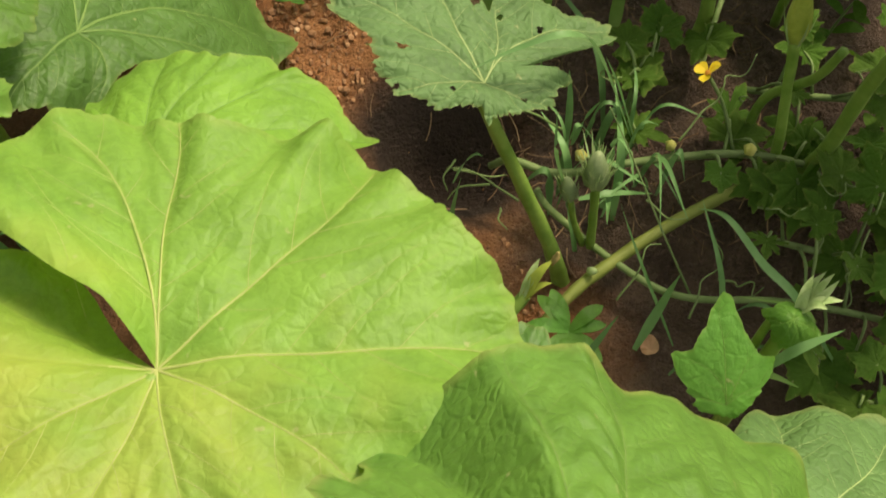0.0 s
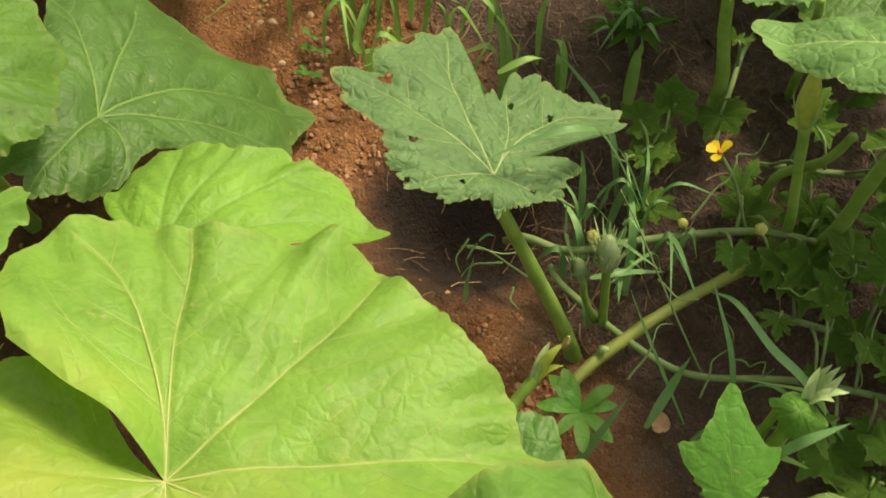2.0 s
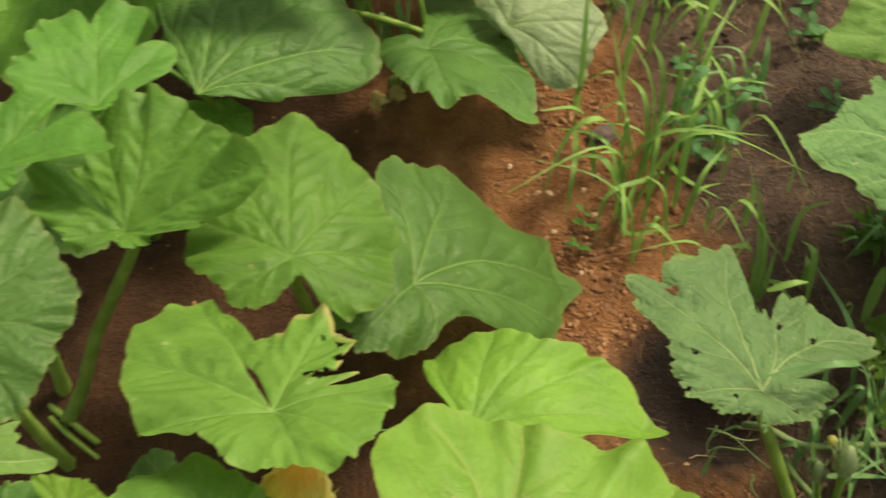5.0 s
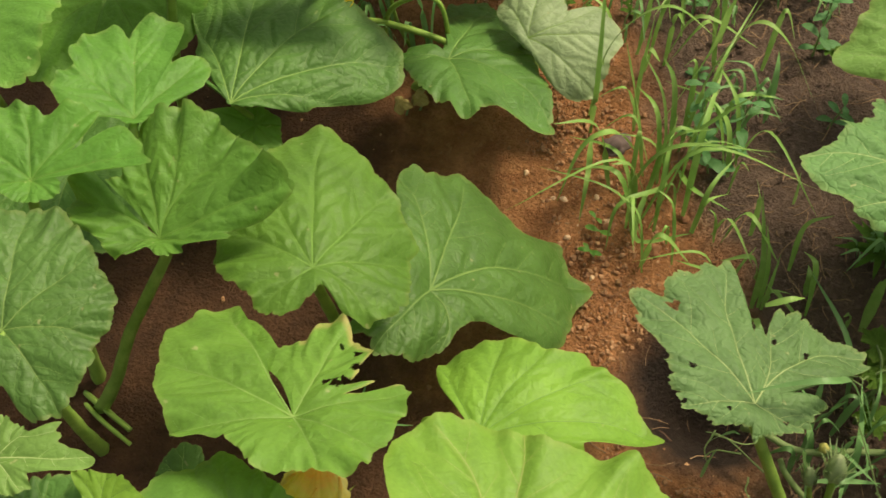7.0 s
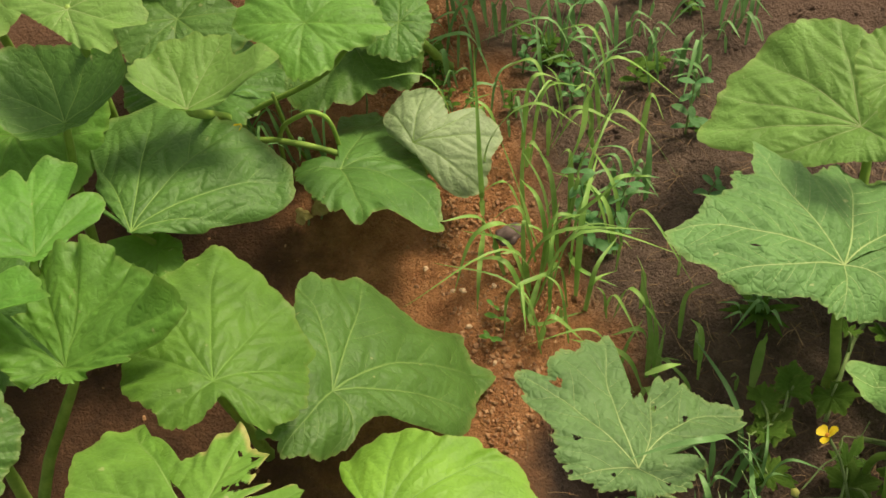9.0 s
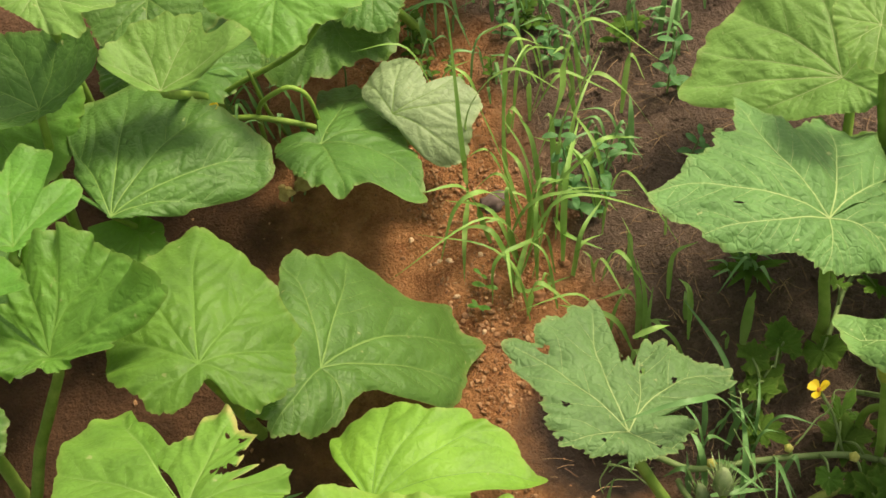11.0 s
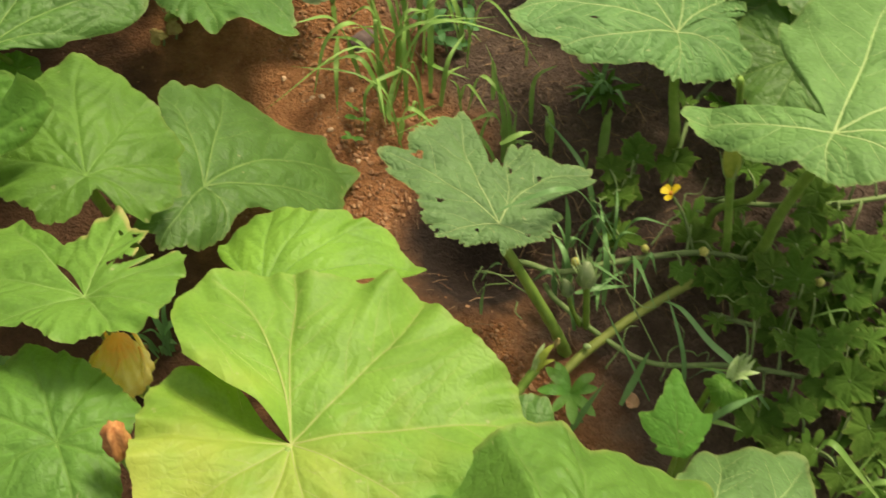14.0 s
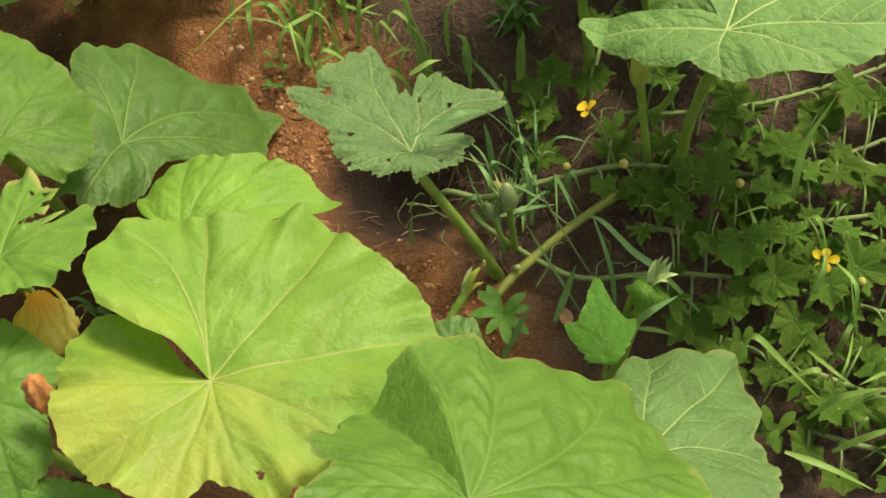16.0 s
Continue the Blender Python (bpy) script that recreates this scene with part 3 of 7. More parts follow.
def pumpkin_leaf(at, slope, rib, reach, mat, label="", foot=None, tuck=1.0, thick=0.0062, stalk=True, of=None, vein=None, **shape):
    """A pumpkin leaf on its stalk; with of, a free lobe of the named leaf."""
    seed = len(LEAF) * 17 + 5
    if of:
        b, v = blade_meshes([r / 100 for r in reach], mat, M_VEIN, seed, angles=100, rings=14, ribs=((0, 0), (40, 40), (-40, -40)), branches=3, **shape)
        m = leaf_pose(at, slope, rib)
        lobe = part("lobe", b, LEAF[of], "free lobe of the leaf", m=m)
        part("venation", v, lobe, m=m)
        return lobe
    foot = foot or (at[0], at[1])
    fz = ground_height(*foot) - 0.01
    ob = thing("pumpkin_leaf", (foot[0], foot[1], fz) if stalk else at, label, "leaf", "pumpkin leaves")
    vein = vein or (M_VEIN_YELLOW if mat is M_YELLOW else M_VEIN_GREEN if mat in (M_BRIGHT, M_LUSH, M_MID, M_FRESH) else M_VEIN_PALE if mat in (M_GREY, M_GREYMID, M_GREYPALE, M_PALE) else M_VEIN)
    b, v = blade_meshes([r / 100 for r in reach], mat, vein, seed, **shape)
    m = leaf_pose(at, slope, rib)
    blade = part("blade", b, ob, m=m)
    part("venation", v, blade, "raised pale venation", m=m)
    if stalk:
        top = Vector(at) + m.to_3x3() @ Vector((0, 0, b.vertices[0].co.z - 0.004))
        low = Vector((foot[0], foot[1], fz))
        back = m.to_3x3() @ Vector((-0.03 * tuck, 0, -0.05))
        mid = low.lerp(top, 0.55) + Vector((0, 0, 0.012)) + back * 0.2
        pts = [low, low.lerp(mid, 0.5) + Vector((0.004, -0.004, 0)), mid, top + back * 0.25, top + m.to_3x3() @ Vector((0.002, 0, -0.001))]
        part("petiole", tube("petiole", pts, (thick * 1.25, thick, thick * 0.9, thick * 0.75, thick * 0.55), M_STALK, low, sides=10, ridge=0.07),
             ob, "ribbed green leaf stalk", m=Matrix.Translation(low))
    return ob


# ---- ground ----


def axis(lo, hi, step, far):
    a = list(np.arange(lo, hi + 1e-6, step))
    w, x = step, hi
    right = []
    while x < far:
        w *= 1.22
        x += w
        right.append(x)
    w, x = step, lo
    left = []
    while x > -far:
        w *= 1.22
        x -= w
        left.append(x)
    return np.array(left[::-1] + a + right)


gx, gy = axis(-0.85, 0.95, 0.0075, 300), axis(-0.60, 0.95, 0.0075, 300)
gverts = []
for y in gy:
    for x in gx:
        z = ground_height(x, y)
        if abs(x) < 1.2 and abs(y) < 1.2:
            z += 0.0045 * noise.noise((x * 45, y * 45, 5.5)) + 0.0030 * abs(noise.noise((x * 110, y * 110, 1.5)))
        gverts.append((x, y, z))
nx = len(gx)
gfaces = [(j * nx + i, j * nx + i + 1, (j + 1) * nx + i + 1, (j + 1) * nx + i) for j in range(len(gy) - 1) for i in range(nx - 1)]
tagged(new("ground", mesh_from("ground", gverts, gfaces, M_SOIL)), "crumbly red-brown garden soil, darker and damp on one side, leaf shade painted in", "soil", kind="structure")

# ---- pumpkin leaves ----
LEAF["light"] = pumpkin_leaf(at=(-0.031, -0.105, 0.248), slope=(0.09, -0.07), rib=44,
    reach=(12.1, 11.7, 11.5, 11.1, 10.3, 9.9, 10.0, 10.0, 10.1, 10.2, 9.7, 9.7, 9.7, 9.6, 9.4, 9.3, 8.9, 8.7, 6.7, 1.4, 1.7, 2.5, 3.6, 4.0, 4.6, 5.1, 5.7, 6.1, 6.4, 6.1, 5.8, 5.4, 5.0, 4.4, 3.9, 3.1, 1.7, 1.7, 1.7, 1.8, 1.9, 2.0, 2.1, 2.3, 2.2, 2.1, 2.1, 2.0, 2.0, 2.0, 2.0, 2.1, 2.2, 2.4, 2.5, 2.8, 3.1, 3.8, 5.2, 8.0, 8.1, 8.1, 8.1, 8.1, 8.3, 8.6, 14.0, 13.6, 13.2, 13.1, 13.1, 12.8),
    ribs=((-11, -29), (33, 23), (48, 48), (79, 84), (-62, -64), (140, 139), (10, -4)),
    mat=M_BRIGHT, angles=420, rings=56, cup=-0.15, wave=0.05, droop=0.10, frill=0.05, pucker=0.6, teeth=0.014, sinus=(96, 4, 0.05, 1), lift=0.003, foot=(-0.07, -0.06), label="bright yellow-green pumpkin leaf with gently wavy edge")
LEAF["torn"] = pumpkin_leaf(at=(0.1744, -0.0218, 0.2377), slope=(-0.25, -0.26), rib=142,
    reach=(13.9, 13.5, 12.3, 11.3, 9.7, 8.8, 8.1, 7.8, 7.8, 7.6, 7.3, 7.1, 6.9, 6.7, 6.6, 6.6, 6.5, 6.1, 5.4, 4.8, 4.7, 4.5, 4.5, 4.2, 3.9, 3.6, 3.4, 3.2, 3.0, 2.9, 2.8, 2.7, 2.7, 3.0, 3.4, 3.6, 3.4, 3.2, 3.1, 3.0, 3.0, 3.0, 3.0, 3.0, 3.1, 3.1, 3.2, 3.2, 3.3, 3.4, 3.6, 3.8, 4.0, 4.2, 4.5, 4.5, 4.6, 4.7, 4.8, 5.0, 5.2, 5.6, 5.9, 6.2, 5.9, 5.2, 4.6, 4.1, 12.1, 12.5, 13.9, 12.8, 12.1, 11.6, 11.2, 11.4, 11.6, 11.8, 11.3, 11.0, 10.4, 7.6, 7.9, 8.2, 10.7, 14.6, 14.6, 14.8, 14.2, 13.2, 13.8, 13.5, 13.4, 12.9, 12.1, 13.3),
    ribs=((-5, 1), (-74, -58), (-71, -99), (55, 61), (-176, -153), (-26, -38)), holes=((0.105, -0.013, 0.0031), (0.052, -0.057, 0.0024), (0.031, -0.06, 0.0017), (0.052, 0.024, 0.002), (0.008, 0.026, 0.0013), (-0.027, -0.008, 0.0017), (0.034, 0.051, 0.0013), (0.007, -0.077, 0.0017)),
    mat=M_GREY, cup=-0.06, wave=0.03, rough=0.05, chewed=(-1, 361), teeth=0.05, pucker=1.1, branches=6, bulge=0.06, ripple=0.8, dry=0.25, vein_width=0.0011, angles=520, rings=64, foot=(0.250, -0.045), thick=0.0060, label="grey-green pumpkin leaf with torn, insect-eaten edges")
LEAF["dark"] = pumpkin_leaf(at=(-0.124, 0.052, 0.161), slope=(-0.64, -0.35), rib=39,
    reach=(23.8, 22.7, 22.1, 22.1, 18.1, 17.5, 17.1, 16.9, 17.4, 17.5, 17.0, 16.5, 15.6, 14.1, 15.4, 14.4, 12.5, 10.4, 8.7, 7.6, 7.0, 6.5, 6.1, 5.9, 5.7, 5.5, 5.4, 5.4, 5.3, 5.4, 5.4, 5.5, 5.7, 5.9, 6.1, 6.5, 6.9, 7.4, 8.3, 8.4, 8.2, 8.1, 8.3, 8.5, 7.9, 7.5, 7.4, 7.4, 7.0, 6.6, 6.3, 6.1, 5.9, 5.5, 5.1, 4.8, 4.6, 4.5, 4.5, 4.5, 4.5, 4.6, 4.9, 5.2, 6.1, 8.5, 12.1, 15.3, 16.8, 18.1, 19.2, 21.5),
    ribs=((20, -1), (51, 47), (-8, -14), (-64, -99), (-156, -149), (70, 76)),
    mat=M_DEEP, angles=420, rings=58, cup=-0.2, wave=0.04, gable=-0.1, pucker=1.0, vein_width=0.0015, foot=(-0.15, 0.10), tuck=-0.6, label="deep green angular pumpkin leaf drooping over bare soil")
LEAF["round"] = pumpkin_leaf(at=(-0.1953, 0.0016, 0.2806), slope=(-0.19, -0.16), rib=103,
    reach=(16.5, 16.2, 15.6, 15.0, 14.1, 13.2, 12.3, 11.5, 10.9, 10.4, 9.9, 9.5, 9.2, 8.9, 8.7, 8.4, 8.2, 7.9, 7.6, 7.2, 6.8, 6.2, 5.8, 5.6, 5.5, 5.4, 5.4, 5.3, 5.1, 5.0, 5.0, 4.7, 4.4, 4.2, 3.8, 3.2, 3.0, 2.8, 2.6, 2.2, 2.1, 2.0, 1.9, 2.6, 4.4, 5.2, 5.9, 6.4, 6.7, 7.1, 7.3, 7.7, 8.2, 8.3, 8.4, 8.6, 8.6, 8.8, 9.1, 9.4, 10.5, 10.3, 10.5, 10.8, 11.3, 11.7, 12.3, 12.9, 13.4, 13.8, 15.0, 16.1),
    ribs=((7, 0), (-31, -34), (-69, -71), (34, 27), (61, 58), (133, 132), (-103, -123)),
    mat=M_MID, angles=420, rings=58, cup=-0.1, wave=0.05, gable=0.26, frill=0.06, lift=-0.004, pucker=1.1, foot=(-0.215, 0.06), tuck=-0.6, label="round fresh green pumpkin leaf with closed notch", sinus=(-155, 2, 0.04, 0))
LEAF["bite"] = pumpkin_leaf(at=(-0.151, -0.153, 0.37), slope=(0.18, -0.47), rib=-61,
    reach=(6.0, 6.1, 6.4, 6.9, 7.4, 7.9, 8.2, 8.2, 7.9, 7.6, 7.5, 7.6, 7.8, 7.7, 7.6, 7.6, 7.7, 7.8, 8.0, 8.3, 8.6, 8.3, 7.6, 5.5, 4.5, 4.1, 6.4, 5.6, 4.7, 5.9, 6.4, 8.1, 8.7, 8.7, 8.9, 9.0, 9.7, 10.6, 11.0, 10.5, 9.9, 8.2, 8.2, 8.1, 8.0, 7.9, 11.3, 13.5, 14.9, 15.7, 15.5, 15.4, 15.2, 15.0, 14.6, 14.1, 13.4, 12.7, 12.1, 11.6, 11.2, 10.6, 10.0, 9.5, 9.1, 8.8, 8.6, 8.0, 6.4, 5.5, 5.0, 4.9, 4.9, 4.8, 4.8, 4.8, 4.8, 4.8, 5.0, 5.2, 5.4, 5.7, 5.7, 5.7, 5.7, 5.8, 5.9, 5.9, 5.9, 6.0),
    ribs=((146, 148), (87, 82), (14, 9), (-95, -98), (-140, -136), (-164, -167), (44, 43)), holes=((-0.022, 0.028, 0.0023), (-0.017, 0.034, 0.0028), (-0.018, 0.041, 0.0025), (-0.048, 0.055, 0.0023), (-0.031, 0.051, 0.002), (-0.06, 0.045, 0.0011)),
    mat=M_LEAFY, angles=420, rings=64, cup=0.02, droop=0.03, wave=0.04, teeth=0.014, pucker=0.8, lift=0.004, rough=0.05, chewed=(86, 168), foot=(-0.20, -0.09), label="bright green pumpkin leaf with a large chewed bite", sinus=(-170, 10, 0.055, -1))
LEAF["frill"] = pumpkin_leaf(at=(-0.326, -0.006, 0.315), slope=(0.19, 0.15), rib=99,
    reach=(11.4, 11.2, 11.1, 11.1, 10.4, 9.6, 8.7, 7.1, 7.3, 7.7, 8.2, 8.4, 8.6, 8.8, 8.4, 8.2, 7.3, 6.7, 5.3, 4.7, 4.5, 4.3, 4.1, 4.0, 3.8, 2.2, 1.6, 2.7, 1.3, 1.3, 1.2, 1.2, 1.2, 1.2, 1.2, 1.3, 1.4, 1.5, 1.7, 1.9, 2.2, 2.4, 2.5, 2.6, 2.7, 2.8, 3.0, 3.2, 3.2, 3.3, 3.9, 5.6, 6.5, 6.8, 6.4, 7.9, 10.6, 12.6, 12.4, 12.0, 11.5, 11.2, 10.9, 10.7, 10.6, 10.5, 10.6, 10.9, 11.2, 11.3, 11.3, 11.3),
    ribs=((-12, -8), (-73, -72), (-105, -97), (97, 114), (51, 69), (13, 20), (-6, -48)),
    mat=M_MID, angles=420, rings=56, cup=0.22, wave=0.12, waves=7, frill=0.14, lift=0.008, pucker=1.2, foot=(-0.45, -0.06), label="fresh green pumpkin leaf with frilled wavy edge", sinus=(46, 4, 0.06, 0))
LEAF["lobed"] = pumpkin_leaf(at=(-0.374, 0.095, 0.328), slope=(-0.18, -0.12), rib=110,
    reach=(10.0, 8.2, 9.3, 10.2, 10.0, 9.9, 9.8, 9.6, 9.3, 9.0, 8.8, 8.5, 7.3, 7.2, 7.4, 7.7, 7.6, 7.6, 7.5, 7.3, 6.7, 6.3, 5.9, 5.7, 4.3, 2.8, 2.1, 1.6, 1.4, 1.2, 1.2, 1.2, 1.2, 1.2, 1.2, 1.2, 1.2, 1.2, 1.2, 1.2, 1.2, 1.2, 1.2, 1.2, 1.2, 1.2, 1.2, 1.2, 1.2, 1.2, 1.2, 1.2, 1.2, 1.2, 1.2, 1.2, 1.2, 1.2, 1.2, 1.2, 1.2, 1.2, 1.2, 1.2, 1.2, 1.2, 1.2, 1.2, 1.2, 1.2, 1.3, 1.5, 1.7, 1.9, 2.1, 2.4, 2.9, 3.2, 3.6, 6.5, 6.9, 7.5, 8.2, 8.5, 8.4, 8.4, 7.9, 6.9, 6.2, 9.8, 10.6, 10.7, 10.8, 11.0, 11.2, 10.7), mat=M_FRESH, angles=300, rings=40, cup=0.15, wave=0.07, frill=0.05, foot=(-0.43, 0.16), label="young deeply lobed bright green pumpkin leaf")
LEAF["lobed_low"] = pumpkin_leaf(at=(-0.427, 0.005, 0.350), slope=(0.00, 0.10), rib=67,
    reach=(7.6, 7.5, 7.4, 7.4, 6.9, 6.4, 6.0, 5.7, 5.6, 6.0, 6.4, 6.7, 6.9, 7.1, 7.2, 7.3, 7.4, 7.5, 7.5, 7.2, 6.9, 6.7, 6.5, 6.4, 6.3, 6.2, 5.7, 5.3, 4.9, 4.7, 4.4, 4.2, 4.1, 4.0, 3.8, 3.8, 3.5, 3.2, 3.0, 2.9, 2.7, 2.6, 2.5, 2.5, 2.4, 2.3, 2.3, 2.3, 2.3, 2.3, 2.3, 2.3, 2.3, 2.3, 2.3, 2.3, 2.3, 2.3, 2.4, 2.4, 2.4, 2.5, 2.5, 2.6, 2.7, 2.8, 2.8, 2.8, 2.9, 2.9, 2.9, 3.0, 3.1, 3.2, 3.2, 3.0, 2.9, 2.8, 2.8, 2.7, 2.6, 2.7, 9.6, 10.1, 9.9, 9.8, 9.5, 9.1, 8.9, 8.6, 7.4, 4.1, 4.4, 4.9, 7.6, 7.6), mat=M_FRESH, angles=300, rings=40, cup=0.15, wave=0.07, frill=0.05, foot=(-0.46, -0.03), label="young deeply lobed bright green pumpkin leaf")
LEAF["oval"] = pumpkin_leaf(at=(-0.342, 0.191, 0.21), slope=(-0.05, 0.07), rib=62,
    reach=(16.4, 16.4, 16.4, 16.4, 16.7, 17.2, 17.8, 17.5, 17.2, 16.5, 16.0, 15.6, 9.2, 7.9, 2.1, 8.9, 0.6, 0.5, 0.4, 0.4, 0.4, 0.4, 0.3, 0.3, 0.3, 0.2, 0.2, 0.2, 0.2, 0.1, 0.1, 0.1, 0.1, 0.1, 0.1, 0.1, 0.1, 0.1, 0.1, 0.1, 0.1, 0.1, 0.1, 0.1, 0.2, 0.2, 0.2, 0.2, 0.3, 0.4, 0.7, 1.3, 1.6, 2.2, 3.0, 6.8, 9.0, 15.3, 17.2, 17.4, 17.5, 17.2, 16.9, 16.6),
    ribs=((34, 37), (-12, -29), (56, 65), (13, 0), (-28, -44)),
    mat=M_DEEP, angles=420, rings=58, cup=-0.2, wave=0.04, pucker=1.6, gable=0.12, foot=(-0.325, 0.26), tuck=-1.0, thick=0.0042, label="broad dark green pumpkin leaf with sunken veins")
LEAF["under_oval"] = pumpkin_leaf(at=(-0.331, 0.204, 0.170), slope=(0.00, 0.10), rib=8,
    reach=(2.7, 2.6, 2.7, 2.4, 2.2, 2.1, 2.0, 1.9, 1.9, 1.9, 1.9, 1.9, 2.0, 2.0, 1.9, 1.9, 2.0, 2.0, 2.1, 2.2, 2.4, 2.7, 3.0, 3.6, 4.4, 5.7, 5.4, 5.1, 5.0, 4.9, 4.9, 4.7, 4.5, 4.4, 4.3, 4.2, 4.2, 4.3, 4.2, 4.2, 4.2, 4.3, 4.5, 4.6, 4.3, 4.1, 4.0, 4.0, 3.9, 3.5, 3.2, 3.0, 2.8, 2.7), mat=M_MID, foot=(-0.36, 0.22), label="mid green pumpkin leaf half hidden under others")
LEAF["star"] = pumpkin_leaf(at=(-0.1768, 0.368, 0.0962), slope=(-0.05, -0.41), rib=-25,
    reach=(14.3, 13.3, 12.4, 11.7, 11.0, 10.4, 9.9, 9.4, 9.2, 10.0, 10.3, 10.5, 10.7, 10.8, 10.7, 10.8, 11.3, 12.2, 13.4, 14.6, 15.6, 14.8, 14.1, 13.4, 2.8, 2.2, 1.9, 1.6, 1.5, 1.9, 2.7, 3.4, 3.9, 4.6, 4.8, 4.9, 5.1, 5.3, 5.3, 5.3, 5.2, 5.3, 5.3, 5.5, 5.5, 5.4, 5.5, 5.6, 5.8, 5.9, 6.2, 6.5, 6.9, 7.3, 7.8, 8.5, 9.3, 10.1, 10.1, 9.1, 9.7, 11.5, 13.7, 15.2),
    ribs=((74, 53), (112, 110), (35, -3), (-33, -37), (-149, -140)),
    mat=M_DEEP, angles=420, rings=52, cup=-0.1, wave=0.03, foot=(-0.23, 0.40), label="angular mid green pumpkin leaf with pale veins")
LEAF["pale"] = pumpkin_leaf(at=(-0.0944, 0.4084, 0.1015), slope=(0.12, 0.31), rib=-30,
    reach=(9.3, 9.2, 9.1, 9.0, 9.4, 10.0, 9.7, 9.2, 8.6, 8.2, 5.4, 5.4, 5.9, 6.6, 7.1, 7.3, 7.6, 7.4, 7.4, 7.0, 6.6, 6.3, 6.2, 5.6, 4.5, 3.7, 2.6, 2.0, 1.6, 1.4, 1.3, 1.2, 1.1, 1.0, 1.0, 1.0, 1.0, 1.0, 1.1, 1.2, 1.3, 1.4, 1.6, 1.9, 3.3, 6.5, 7.7, 8.8),
    ribs=((45, 39), (120, 118), (11, -2), (152, 161), (60, 65)),
    mat=M_SILVER, angles=380, rings=52, cup=-0.3, wave=0.03, foot=(-0.10, 0.45), label="pale silvery pumpkin leaf beside tall grass")
LEAF["upper_small"] = pumpkin_leaf(at=(-0.292, 0.294, 0.311), slope=(0.00, 0.10), rib=72,
    reach=(8.1, 7.8, 7.7, 7.5, 7.2, 7.1, 7.0, 6.9, 6.7, 6.7, 6.7, 6.7, 6.3, 6.0, 5.8, 4.6, 3.7, 2.6, 1.9, 1.5, 1.3, 1.2, 1.2, 1.2, 1.2, 1.2, 1.2, 1.2, 1.2, 1.2, 1.2, 1.2, 1.2, 1.2, 1.2, 1.2, 1.2, 1.2, 1.2, 1.2, 1.3, 1.6, 2.0, 2.8, 4.4, 4.5, 9.2, 10.7, 9.9, 9.3, 7.9, 6.9, 7.5, 8.3), mat=M_PALE, cup=0.5, wave=0.08, foot=(-0.33, 0.50), tuck=-1.0, label="small pale green cupped pumpkin leaf")
LEAF["upper_mid"] = pumpkin_leaf(at=(-0.188, 0.402, 0.304), slope=(0.00, 0.10), rib=-87,
    reach=(6.6, 6.8, 6.8, 6.5, 6.3, 6.2, 5.7, 5.4, 5.4, 5.9, 6.5, 7.3, 8.0, 8.9, 8.4, 7.9, 7.6, 7.4, 7.3, 6.9, 6.4, 6.1, 5.9, 5.8, 5.7, 5.8, 5.9, 6.1, 6.4, 6.5, 6.5, 6.5, 6.6, 6.8, 7.1, 7.3, 7.3, 7.3, 7.4, 7.6, 8.0, 7.5, 6.7, 6.0, 5.6, 5.2, 5.0, 4.8, 4.7, 4.7, 5.0, 5.3, 5.9, 6.5), mat=M_LUSH, cup=-0.1, foot=(-0.17, 0.66), label="mid green pumpkin leaf on a long stalk")
LEAF["upper_back"] = pumpkin_leaf(at=(-0.128, 0.537, 0.161), slope=(0.00, 0.10), rib=-40,
    reach=(4.2, 3.9, 3.8, 3.7, 3.7, 3.7, 3.8, 3.9, 4.0, 4.0, 4.0, 4.1, 4.2, 4.4, 4.7, 5.2, 5.1, 5.1, 5.2, 5.4, 5.6, 5.9, 5.8, 5.3, 5.0, 4.8, 4.6, 4.6, 4.5, 4.6, 4.5, 4.6, 4.7, 4.9, 5.2, 5.6, 5.9, 5.5, 5.3, 5.1, 5.0, 5.0, 5.1, 4.9, 4.8, 4.8, 4.8, 4.9, 4.9, 4.8, 4.8, 4.8, 4.9, 4.5), mat=M_DEEP, cup=-0.2, foot=(-0.09, 0.62), label="dark green pumpkin leaf at the back of the patch")
LEAF["corner_pale"] = pumpkin_leaf(at=(-0.399, 0.338, 0.383), slope=(0.00, 0.10), rib=-59,
    reach=(5.3, 6.1, 6.6, 7.4, 7.0, 6.2, 6.9, 7.7, 8.2, 8.1, 7.6, 6.8, 6.3, 5.9, 5.6, 5.2, 4.7, 4.4, 4.2, 4.1, 4.0, 4.0, 4.0, 4.1, 4.2, 4.4, 4.7, 5.2, 5.8, 6.6, 6.4, 6.2, 6.2, 6.3, 6.4, 6.6, 6.6, 5.1, 4.2, 3.7, 3.3, 3.1, 2.9, 2.8, 2.8, 2.7, 2.8, 2.8, 2.9, 3.1, 3.3, 3.6, 4.0, 4.5), mat=M_PALE, wave=0.06, foot=(-0.44, 0.38), label="pale green pumpkin leaf high in the patch")
